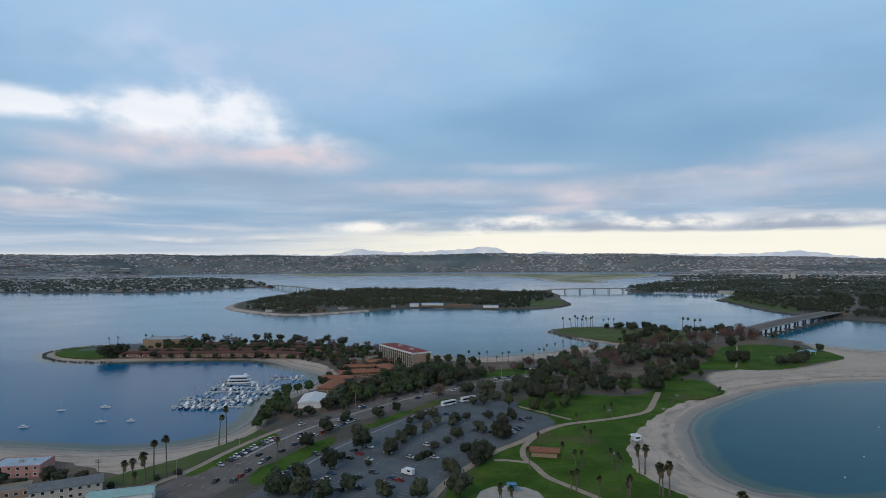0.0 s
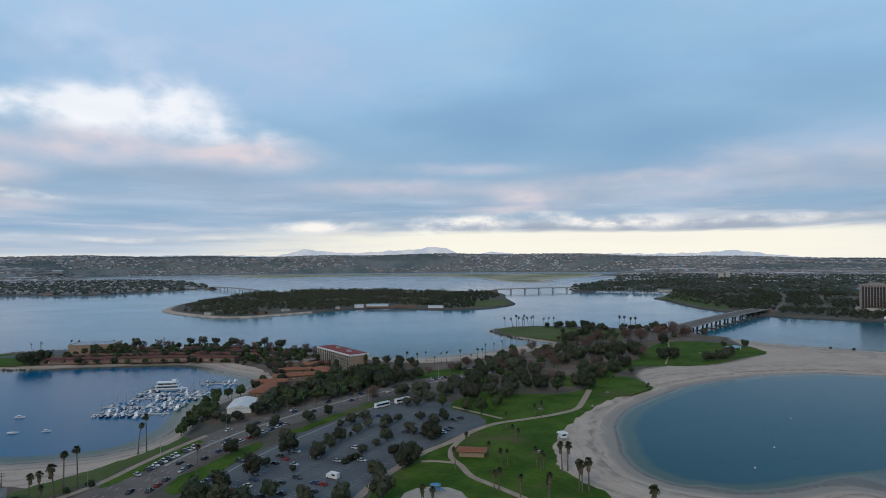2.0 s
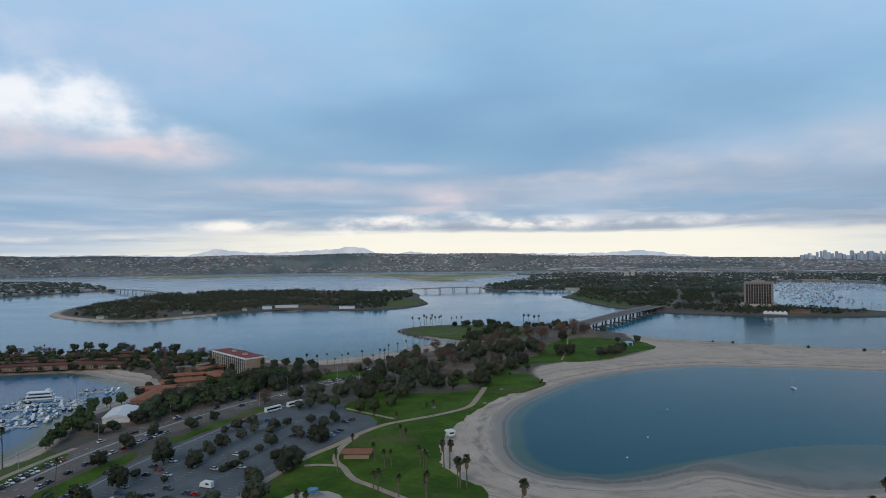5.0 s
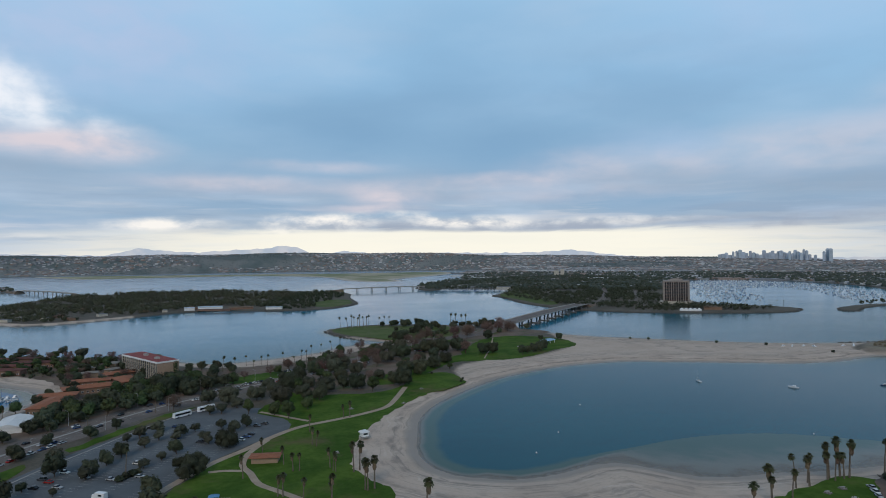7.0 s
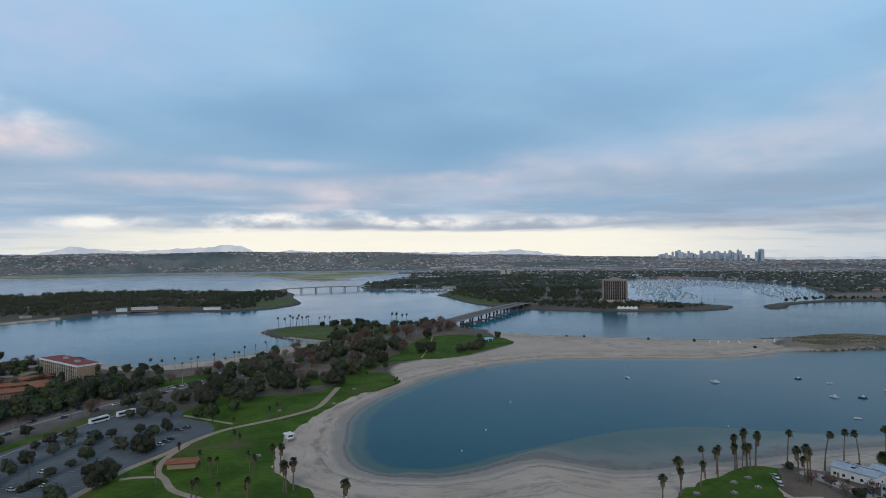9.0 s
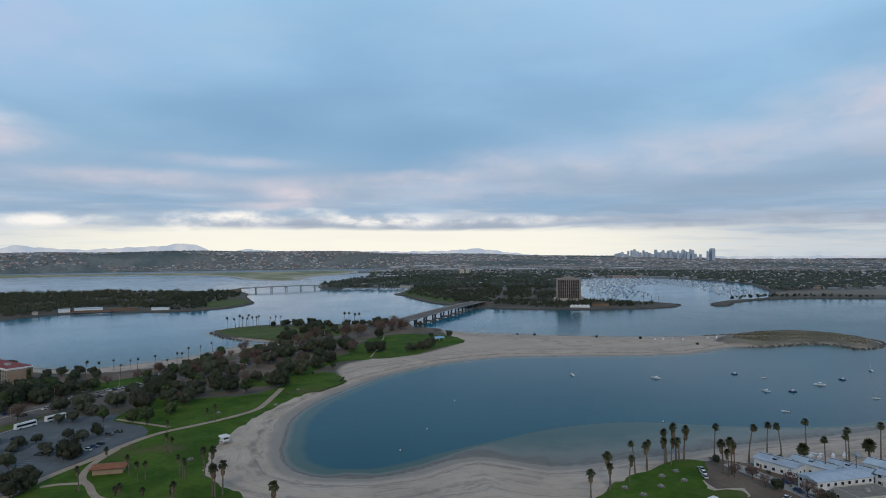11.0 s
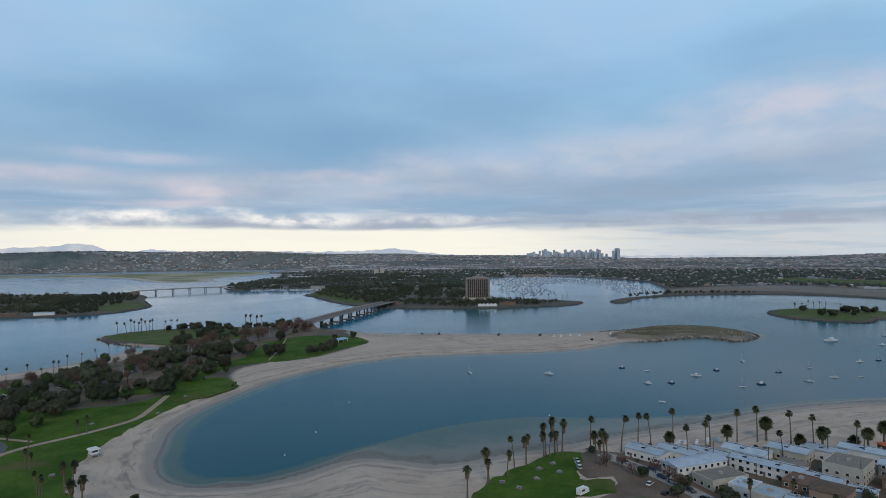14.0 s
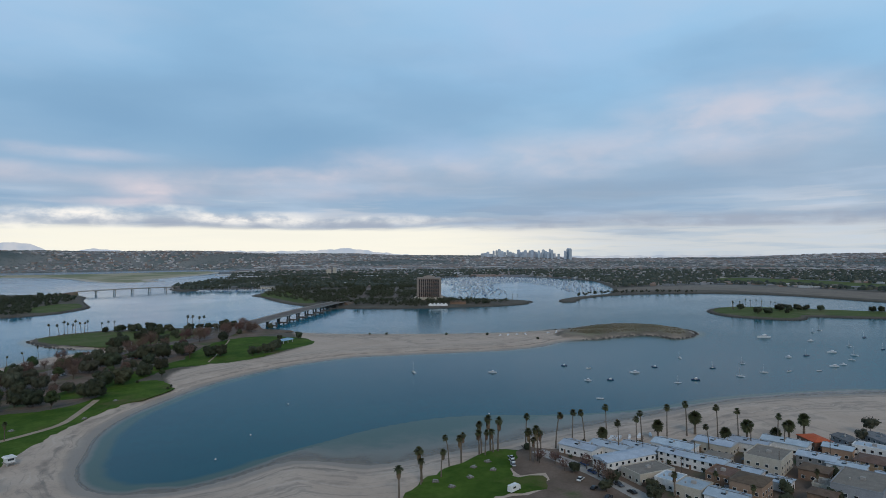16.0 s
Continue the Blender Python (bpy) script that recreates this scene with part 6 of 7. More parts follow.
part("deck", Geo().box(-2.0, -1.2, 1.2, 2.0, 1.2, 1.4), BLUE, play)
part("canopy", Geo().box(-2.2, -1.4, 2.8, 2.2, 1.4, 3.4, top=0.5), BLUE, play)
part("slide", Geo().add([(2, -.4, 1.4), (2, .4, 1.4), (4.6, .4, .1), (4.6, -.4, .1), (2, -.4, 1.2), (2, .4, 1.2), (4.6, .4, 0), (4.6, -.4, 0)], [(0, 3, 2, 1), (4, 5, 6, 7), (0, 1, 5, 4), (1, 2, 6, 5), (2, 3, 7, 6), (3, 0, 4, 7)]), BLUE, play)
for x in (-1.9, 1.9):
    for y in (-1.1, 1.1):
        part("post", Geo().box(x - .08, y - .08, -.1, x + .08, y + .08, 2.9), BLUE, play)


def picnic_table():
    ob = thing("picnic_table", "pale concrete picnic table on the lawn", "picnic table", "picnic tables")
    part("tabletop", Geo().box(-1.1, -.5, .7, 1.1, .5, .8), CONCRETE, ob)
    part("slab", Geo().box(-1.5, -1.4, 0, 1.5, 1.4, .07), ROAD_GREY, ob)
    for s in (-1, 1):
        part("bench", Geo().box(-1.1, s * 1.0 - .18, .40, 1.1, s * 1.0 + .18, .48), CONCRETE, ob)
        part("bench_leg", Geo().box(-.15, s * 1.0 - .12, .05, .15, s * 1.0 + .12, .42), CONCRETE, ob)
        part("leg", Geo().box(s * .7 - .12, -.3, .05, s * .7 + .12, .3, .72), CONCRETE, ob)
    return ob


table = picnic_table()
table.matrix_basis = pose(264, 200, 2.06, 0, 0, 20)
for i, (x, y) in enumerate([(274, 202), (269, 192), (255, 191), (242, 187), (240, 196), (74, 312), (92, 400), (128, 405), (150, 445), (300, 620)]):
    copy_thing(table, pose(x, y, 2.06, 0, 0, 37 * i))

# ---- vehicles ----
TYRE = surface("tyre_rubber", (0.018, 0.018, 0.018), (0.03, 0.03, 0.03), 3, 0.9, 0.1)


def paint(name, a):
    return surface(name, a, tuple(min(1, c * 1.15) for c in a), 0.7, 0.25, 0.0, 6.0, spec=0.6)


WHEEL = Geo().tube([(0, -0.11, 0), (0, 0.11, 0)], [0.33, 0.33], 10).mesh("wheel", TYRE)


def car(colour, name, label, length=4.5, height=1.45):
    ob = thing(name, label, "car")
    L, W = length / 2, 0.88
    prof = [(-L, .35), (-L, .80), (-L * .92, .92), (L * .45, .92), (L * .95, .74), (L, .55), (L, .32)]
    k = len(prof)
    v = [(x, -W, z) for x, z in prof] + [(x, W, z) for x, z in prof]
    part("body", Geo().add(v, [tuple(reversed(range(k))), tuple(range(k, 2 * k))] + [(i, (i + 1) % k, (i + 1) % k + k, i + k) for i in range(k)]), colour, ob)
    q = [(-L * .88, .9), (-L * .62, height), (L * .08, height), (L * .45, .9)]
    v = [(x, -W * (.93 if z < 1 else .78), z) for x, z in q] + [(x, W * (.93 if z < 1 else .78), z) for x, z in q]
    part("cabin_glass", Geo().add(v, [(3, 2, 1, 0), (4, 5, 6, 7)] + [(i, (i + 1) % 4, (i + 1) % 4 + 4, i + 4) for i in range(4)]), GLASS, ob)
    part("roof", Geo().box(-L * .60, -W * .76, height - .02, L * .06, W * .76, height + .05, top=.94), colour, ob)
    for x in (-L * .62, L * .62):
        for y in (-W + .05, W - .05):
            part("wheel", WHEEL, None, ob).location = (x, y, .33)
    return ob


CAR_PAINTS = [("white", (0.72, 0.72, 0.70)), ("silver", (0.42, 0.43, 0.44)), ("dark grey", (0.06, 0.063, 0.07)), ("black", (0.02, 0.02, 0.022)), ("red", (0.36, 0.025, 0.02)), ("blue", (0.035, 0.07, 0.17))]
CARS = [car(paint(f"{c} car paint", rgb), "car", f"parked {c} saloon car", h_, t_) for (c, rgb), (h_, t_) in zip(CAR_PAINTS, ((4.6, 1.6), (4.5, 1.45), (4.7, 1.65), (4.4, 1.45), (4.3, 1.45), (4.5, 1.5)))]


def park(places, seed, z=2.03, group="", weights=(4, 4, 4, 3, 1, 2)):
    rng = random.Random(seed)
    for x, y, h in places:
        ob = rng.choices(CARS, weights)[0]
        m = pose(x, y, z, 0, 0, h + rng.uniform(-2, 2) + rng.choice((0, 180)))
        if ob.get("planted"):
            ob = copy_thing(ob, m)
        else:
            ob["planted"] = True
            ob.matrix_basis = m
        tagged(ob, group=group)


LOT_CARS = [(-82, 275), (-82, 279), (-81, 284), (-79, 287), (-75, 306), (-57, 312), (-53, 307), (-57, 301), (-47, 299), (-42, 281), (-52, 272), (-48, 275), (-69, 268), (-65, 267), (-70, 263), (-75, 266), (-45, 262), (-33, 274), (-29, 272), (-32, 264), (-35, 261), (-27, 303), (-20, 323), (-28, 377), (-26, 389), (12, 388), (15, 347), (34, 375), (26, 349), (29, 354), (38, 379), (-8, 363), (-12, 387), (-15, 303), (5, 351), (18, 350), (-62, 287), (-61, 279), (-53, 259), (-58, 260), (-62, 272), (-50, 319), (-39, 309), (31, 358), (23, 345)]
park([(x, y, LOT_TURN + 90) for x, y in LOT_CARS], 3, group="cars in the car park")
park([(x, y, h + 62) for x, y, h in along(ROAD_LINE, 4.3, 3.1, 52) if 285 < y < 336 and (int(y * 7) % 5)], 4, z=2.05, group="cars along the kerb")
park([(x, y, h) for x, y, h in along(ROAD_LINE, -12.8, 6.4, 55) if 268 < y < 372 and (int(y * 3) % 6)], 5, z=2.05, group="cars along the kerb")
park([(x, y, h) for o, s, k in ((-5.2, 37, 60), (5.2, 31, 78), (8.8, 52, 100), (-8.8, 45, 130)) for x, y, h in along(ROAD_LINE, o, s, k) if y < 560 and (o < 0 or y > 348)], 6, z=2.05, group="cars on the road")
park([(x + 2.7 * k, y + 1.9 * k, 128) for x, y in ((20, 500), (50, 545), (-5, 520)) for k in range(6)], 7, z=2.06, group="cars by the hotel")
park([(286, 199, 70), (283, 195, 70), (280, 191, 60), (303, 184, 80), (304, 188, 80), (302, 163, 85), (301, 156, 85), (299, 146, 80), (297, 138, 80), (307, 172, 80), (291, 160, 20), (288, 150, 15), (285, 140, 15)], 8, z=2.06, group="cars by the beach houses")
park([(-412 + 3.2 * k, 668 + 3.6 * k, 140) for k in range(6)], 9, z=2.13, group="cars on the peninsula")
park([(100 + 22 * k + 3 * j, 560 + 17 * k - 4 * j, 40) for k in range(6) for j in range(3)], 10, z=2.06, group="cars under park trees")


def coach():
    ob = thing("coach", "long white coach with dark windows", "coach", "coaches")
    part("body", Geo().box(-6, -1.25, .5, 6, 1.25, 3.4, top=.97), paint("coach_white", (0.74, 0.74, 0.73)), ob)
    for s in (-1, 1):
        part("side_glass", Geo().box(-5.6, s * 1.27 - .03, 1.7, 5.2, s * 1.27 + .03, 2.8), GLASS, ob)
    part("windscreen", Geo().box(5.96, -1.1, 1.4, 6.05, 1.1, 2.9), GLASS, ob)
    for x in (-3.6, 4.0):
        for y in (-1.1, 1.1):
            part("wheel", WHEEL, None, ob).matrix_basis = pose(x, y, .5) @ Matrix.Scale(1.5, 4)
    return ob


bus = coach()
bus.matrix_basis = pose(-12, 412, 2.03, 0, 0, 44)
copy_thing(bus, pose(1, 424, 2.03, 0, 0, 42))


def camper(name, x, y, turn, label):
    ob = thing(name, label, "van")
    ob.matrix_basis = pose(x, y, 2.04, 0, 0, turn)
    body = paint("camper_white", (0.74, 0.74, 0.72))
    part("body", Geo().box(-3.2, -1.1, .5, 1.6, 1.1, 3.0, top=.96), body, ob)
    part("cab", Geo().box(1.6, -1.0, .5, 3.2, 1.0, 2.1, top=.8), body, ob)
    part("windscreen", Geo().box(2.2, -.85, 1.3, 3.08, .85, 1.95, top=.85), GLASS, ob)
    for s in (-1, 1):
        part("window", Geo().box(-2.0, s * 1.1 - .03, 1.7, -.2, s * 1.1 + .03, 2.4), GLASS, ob)
    for wx in (-2.1, 2.2):
        for wy in (-.95, .95):
            part("wheel", WHEEL, None, ob).location = (wx, wy, .33)
    return ob


camper("camper_van", -26, 280, 150, "white camper van in the car park")
camper("motorhome", 260, 168, 10, "white motorhome at the edge of the lawn")

# ---- boats ----
HULL = paint("white_hull", (0.66, 0.67, 0.68))
DECK = surface("boat_deck", (0.50, 0.49, 0.46), (0.60, 0.58, 0.55), 0.8, 0.7, 0.1)
ALLOY = surface("spar_alloy", (0.5, 0.5, 0.5), (0.6, 0.6, 0.6), 2, 0.4, 0.0, metal=0.6)
NAVY = surface("navy_canvas", (0.02, 0.035, 0.09), (0.03, 0.05, 0.12), 0.6, 0.9, 0.1)


def hull(length, beam, free):
    g, k = Geo(), 9
    v, f = [], []
    for i in range(k):
        s = i / (k - 1)
        w = beam / 2 * (0.8 + 0.2 * math.sin(min(s * 2.2, 1.57))) * (1 - max(0, s - .45) ** 2 / .3025 * .98)
        x, z = length * (s - .5), free * (1 + .25 * s)
        v += [(x, -w, z), (x, -w * .75, -.15), (x, w * .75, -.15), (x, w, z)]
    for i in range(k - 1):
        f += [(4 * i + j, 4 * i + j + 1, 4 * i + j + 5, 4 * i + j + 4) for j in range(3)]
    f.append((3, 2, 1, 0))
    top = [(4 * i, 4 * i + 3) for i in range(k)]
    f += [(a, c, d, b) for (a, b), (c, d) in zip(top, top[1:])]
    return g.add(v, f)


def sloop(length, name, label, cover):
    ob = thing(name, label, "sailboat")
    part("hull", hull(length, length * .3, length * .09), HULL, ob)
    z = length * .09
    part("cabin", Geo().box(-length * .12, -length * .09, z, length * .18, length * .09, z + .7, top=.85), DECK, ob)
    part("mast", Geo().tube([(length * .08, 0, z), (length * .08, 0, length * 1.15)], [.17, .11], 6), ALLOY, ob)
    part("boom_cover", Geo().tube([(length * .06, 0, z + 1.3), (-length * .34, 0, z + 1.25)], [.2, .14], 6), cover, ob)
    return ob


def cruiser(length, name, label):
    ob = thing(name, label, "motorboat")
    z = length * .11
    part("hull", hull(length, length * .33, z), HULL, ob)
    part("cabin", Geo().box(-length * .22, -length * .12, z, length * .18, length * .12, z + 1.1, top=.82), HULL, ob)
    part("cabin_glass", Geo().box(-length * .20, -length * .118, z + .45, length * .17, length * .118, z + .85, top=.93), GLASS, ob)
    part("flybridge", Geo().box(-length * .2, -length * .1, z + 1.1, length * .05, length * .1, z + 1.8, top=.85), HULL, ob)
    return ob


SLOOPS = [sloop(9, "sailboat", "white sailboat with furled sail", NAVY), sloop(11, "sailboat", "white sailboat with furled sail", DECK)]
CRUISERS = [cruiser(9, "motorboat", "white cabin motorboat with a flybridge"), cruiser(11.5, "motorboat", "white cabin motorboat with a flybridge")]


COVERED = [sloop(10, "sailboat", "white sailboat under a blue canvas cover", BLUE)]
part("deck_cover", Geo().box(-3.2, -1.2, .9, 1.5, 1.2, 2.0, top=.6), BLUE, COVERED[0], "blue canvas cover")

SMALL = [cruiser(8, "motorboat", "small motorboat with a dark blue hull")]
for piece in SMALL[0].children:
    if piece.name.startswith("hull"):
        piece.data.materials[0] = NAVY


LAUNCHES = [sloop(8, "sailboat", "dark-hulled sailboat with a furled sail", NAVY)]
for piece in LAUNCHES[0].children:
    if piece.name.startswith("hull"):
        piece.data.materials[0] = NAVY
SMALL_WHITE = [thing("motorboat", "small open white motorboat with a windscreen", "motorboat")]
part("hull", hull(6.5, 2.2, .75), HULL, SMALL_WHITE[0])
part("cockpit", Geo().box(-2.6, -.75, .76, .6, .75, .84), DECK, SMALL_WHITE[0], "beige cockpit sole")
part("windscreen", Geo().box(.5, -.7, .8, .75, .7, 1.35, top=.85), GLASS, SMALL_WHITE[0])
part("outboard", Geo().box(-3.6, -.2, .3, -3.2, .2, 1.25, top=.8), NAVY, SMALL_WHITE[0], "dark outboard motor")


def moor(places, kinds, seed, group, turn=None, size=0.64):
    rng = random.Random(seed)
    for x, y, *h in places:
        ob = rng.choice(kinds)
        m = pose(x, y, 0, 0, 0, h[0] if h else (turn + rng.uniform(-28, 28)))
        if ob.get("planted"):
            ob = copy_thing(ob, m)
        else:
            ob["planted"] = True
            ob.matrix_basis = m
        s = rng.uniform(.85, 1.1) * size
        ob.scale = (s, s, s)
        tagged(ob, group=group)


moor([(369, 414, 80), (606, 320, 60), (507, 256, 140), (567, 240, 95), (623, 269, 100), (598, 237, 130), (718, 218, 120), (747, 227, 80), (804, 253, 70), (894, 327, 90), (922, 332, 80)], SLOOPS, 11, "moored boats")
moor([(421, 373, 120), (499, 337, 160), (459, 303, 110), (514, 301, 130), (420, 258, 130), (619, 227, 165), (689, 260, 150), (641, 213, 150), (672, 214, 130), (751, 248, 140), (816, 296, 140), (687, 213, 120)], CRUISERS + SMALL_WHITE, 12, "moored boats", size=0.7)
moor([(491, 358, 150), (475, 294, 130), (548, 306, 110), (527, 254, 140), (583, 273, 150), (711, 254, 150), (891, 271, 160), (810, 225, 170)], SMALL + LAUNCHES, 15, "moored boats", size=0.75)
big = copy_thing(CRUISERS[1], pose(803, 341, 0, 0, 0, 150))
big.scale = (1.3, 1.3, 1.3)
moor([(-226, 371, 10), (-270, 398, 5)], SLOOPS, 13, "boats off the cove beach")
moor([(-265, 357, 20), (-208, 373, 10), (-245, 407, 0)], CRUISERS, 14, "boats off the cove beach")
ROWS = ((-203, 411, -152), (-207, 431, -150), (-200, 457, -140), (-203, 473, -146), (-168, 508, -136))
for j, (x0, y, x1) in enumerate(ROWS):
    ob = thing("floating_dock", "grey timber floating dock with berths", "dock", "marina docks")
    ob.matrix_basis = pose(0, 0, 0)
    part("walkway", Geo().box(x0 + 2, y - .8, -.2, x1 + 1, y + .8, .55), DECK, ob)
    for i, x in enumerate(np.arange(x0 + 4, x1, 9)):
        for s in (-1, 1):
            part("finger", Geo().box(x - .35, y + s * .8, -.2, x + .35, y + s * 6.0, .5), DECK, ob)
    kinds = CRUISERS + SLOOPS * 2 + COVERED * 2 + SMALL * 2 + LAUNCHES + SMALL_WHITE
    moor([(x, y + s * 5.6, 90 * s + (7 * x) % 9 - 4 + (180 if int(x * 5) % 3 == 0 else 0)) for x in np.arange(x0 + 6.2, x1, 4.5) for s in (-1, 1) if (int(x * 3 + s + j) % 7)], kinds, 20 + j, "marina boats", size=0.86)
part_ship = thing("excursion_boat", "white two-deck excursion paddle boat at the dock", "ship")
part_ship.matrix_basis = pose(-181, 486, 0, 0, 0, 8)
part("hull", hull(27, 8, 1.4), HULL, part_ship)
for k in range(3):
    part("deck", Geo().box(-11.5 + k * .8, -3.7, 1.5 + 2.4 * k, 8.5 - k * 1.5, 3.7, 1.8 + 2.4 * k), HULL, part_ship)
    if k < 2:
        part("saloon", Geo().box(-10 + k, -2.9, 1.8 + 2.4 * k, 6.5 - k, 2.9, 3.9 + 2.4 * k), HULL, part_ship)
        for s in (-1, 1):
            part("saloon_glass", Geo().box(-9.4 + k, s * 2.92 - .03, 2.5 + 2.4 * k, 6 - k, s * 2.92 + .03, 3.4 + 2.4 * k), GLASS, part_ship)
part("wheelhouse", Geo().box(1.5, -1.6, 6.6, 4.5, 1.6, 8.4, top=.9), HULL, part_ship)
part("paddle_wheel", Geo().tube([(-13.2, -2.4, 1.4), (-13.2, 2.4, 1.4)], [1.7, 1.7], 12), surface("paddle_paint", (0.30, 0.28, 0.27), (0.38, 0.35, 0.33), 1, 0.7, 0.1), part_ship)
buoy = thing("mooring_buoy", "small white round mooring buoy on the water", "buoy", "mooring buoys")
part("float", core_blobs(Geo(), [(0, 0, .25, .55)], 1.0, 1.0, np.random.default_rng(3)), HULL, buoy, smooth=True)
part("ring", Geo().tube([(0, 0, .7), (0, 0, 1.0)], [.08, .08], 6), ALLOY, buoy)
BUOYS = [(200, 318), (173, 288), (334, 273), (243, 373)]
buoy.matrix_basis = pose(*BUOYS[0], 0)
for x, y in BUOYS[1:]:
    copy_thing(buoy, pose(x, y, 0))
# boats drawn up on the sand bar and the beach
for i, (x, y, h) in enumerate([(569, 533, 10), (578, 530, 40), (590, 527, 15), (597, 521, 70), (629, 514, 0), (640, 511, 30), (646, 517, 50), (352, 188, 20), (358, 186, 30), (364, 184, 25), (370, 182, 40), (349, 190, 10)]):
    c = copy_thing(CRUISERS[i % 2], pose(x, y, 2.05, 0, 0, h))
    c.scale = (.6, .6, .6)
    tagged(c, "small white boat drawn up on the sand", group="beached boats")

# ---- poles ----
TIMBER = surface("pole_timber", (0.09, 0.07, 0.055), (0.13, 0.105, 0.08), 1.0, 0.95, 0.4)


def power_pole():
    ob = thing("power_pole", "dark timber power pole with crossarms", "pole", "power poles")
    part("shaft", Geo().tube([(0, 0, -.5), (0, 0, 11.5)], [.2, .14], 6), TIMBER, ob)
    for z in (10.9, 9.9):
        part("crossarm", Geo().box(-1.3, -.08, z, 1.3, .08, z + .16), TIMBER, ob)
    for x in (-1.1, -.4, .4, 1.1):
        part("insulator", Geo().tube([(x, 0, 11.06), (x, 0, 11.3)], [.06, .05], 6), CONCRETE, ob)
    return ob


pole = power_pole()
pole.matrix_basis = pose(334, 160, 2, 0, 0, 20)
for x, y in ((346, 141), (362, 111), (404, 108), (322, 132), (392, 92), (-160, 262)):
    copy_thing(pole, pose(x, y, 2, 0, 0, 20))


def street_lamp():
    ob = thing("street_lamp", "grey steel street lamp with one arm", "street lamp", "street lamps")
    part("shaft", Geo().tube([(0, 0, -.2), (0, 0, 8.5)], [.12, .07], 6), ALLOY, ob)
    part("arm", Geo().tube([(0, 0, 8.4), (1.2, 0, 8.9), (2.6, 0, 9.0)], [.06, .05, .05], 6), ALLOY, ob)
    part("lamp_head", Geo().box(2.3, -.15, 8.88, 3.1, .15, 9.05, top=.8), CONCRETE, ob)
    return ob


lamp = street_lamp()
first = True
for o, flip in ((14.4, 180), (-14.4, 0)):
    for x, y, h in along(ROAD_LINE, o, 48, 60):
        m = pose(x, y, 2.04, 0, 0, h + 90 + flip + 180)
        if first:
            lamp.matrix_basis, first = m, False
        else:
            copy_thing(lamp, m)


# ---- the far shores ----
def ground_z(p):
    p = np.array(p, float)
    return land_height(p[:, 0], p[:, 1])[0]


island_places = np.array(scatter([(-470, 1235), (-420, 1180), (-320, 1095), (-260, 1125), (-195, 1180), (-136, 1245), (-60, 1290), (40, 1300), (60, 1420), (100, 1600), (60, 1780), (-100, 1880), (-300, 1900), (-440, 1820), (-480, 1500)], 13.5, 71, 1700, 12000))
island_gaps = np.sin(island_places[:, 0] / 29 + 1.8 * np.sin(island_places[:, 1] / 60)) + np.sin(island_places[:, 1] / 41 + 1.4 * np.sin(island_places[:, 0] / 52))
woods("island_wood", island_places[island_gaps > -0.75], LEAF, "dark mixed trees covering the island", 84, 0.9, 6.5, 12, 2.4, 72, 0.68)
woods("island_tall_trees", scatter([(-400, 1240), (-300, 1150), (-190, 1260), (-60, 1330), (60, 1420), (60, 1700), (-300, 1800), (-440, 1500)], 30, 70, 110, 4000), LEAF_GREY, "taller loose-crowned trees above the island wood", 90, 0.95, 13, 19, 3.0, 69, 0.42)
woods("island_point_wood", scatter([(70, 1215), (130, 1240), (120, 1330), (180, 1460), (220, 1660), (150, 1780), (60, 1500), (20, 1300)], 16, 73, 160), LEAF, "dark trees on the island point", 80, 0.95, 6, 11, 2.4, 74, 0.7)
EAST_WOOD = [(510, 1950), (520, 1800), (700, 1710), (700, 1600), (660, 1400), (640, 1250), (600, 1130), (640, 1020), (760, 940), (860, 890), (880, 1000), (800, 990), (760, 1050), (880, 1120), (990, 1380), (1120, 1530), (1280, 1850), (1500, 2090), (1400, 2500), (1000, 2500), (650, 2180)]
pts = np.array(scatter(EAST_WOOD, 12.5, 75, 2900, 18000))
for line, keep in ((((606, 1050), (666, 1100), (860, 1400), (1228, 2057)), 8), (((730, 1010), (760, 1100), (950, 1400), (1206, 1823)), 6)):
    way_pts = spline(line, 8, False)
    pts = pts[((pts[:, None] - way_pts[None]) ** 2).sum(2).min(1) > keep * keep]
pts = pts[((pts - np.array([834, 1074])) ** 2).sum(1) > 40 ** 2]
clear = np.sin(pts[:, 0] / 43 + 2 * np.sin(pts[:, 1] / 90)) + np.sin(pts[:, 1] / 61 + 1.5 * np.sin(pts[:, 0] / 70)) + 0.6 * np.sin((pts[:, 0] + pts[:, 1]) / 23)
pts = pts[clear > -1.05]
woods("shore_wood", pts, LEAF, "dark trees on the eastern shore", 70, 0.95, 6, 13, 2.6, 76, 0.7)
woods("bank_trees", scatter([(606, 1440), (660, 1560), (690, 1600), (690, 1500), (660, 1360), (640, 1200), (600, 1150), (596, 1290)], 20, 98, 46, 2500), LEAF, "dark trees scattered on the grassy channel bank", 80, 0.9, 6, 10, 2.6, 99, 0.7)
mound_places = np.array(scatter([(640, 488), (660, 505), (700, 513), (745, 515), (776, 495), (784, 458), (770, 425), (752, 409), (733, 404), (728, 410), (733, 428), (716, 451), (684, 460), (652, 463)], 2.9, 93, 900, 16000))
woods("spit_scrub", mound_places, surface("dry_scrub", (0.125, 0.104, 0.060), (0.235, 0.190, 0.120), 0.05, 0.9, 0.0, 0.6, spec=0.1), "low dry brown scrub on the rocky spit", 14, 0.34, 0.25, 0.8, ground_z(mound_places) - 0.1, 94, 2.2)
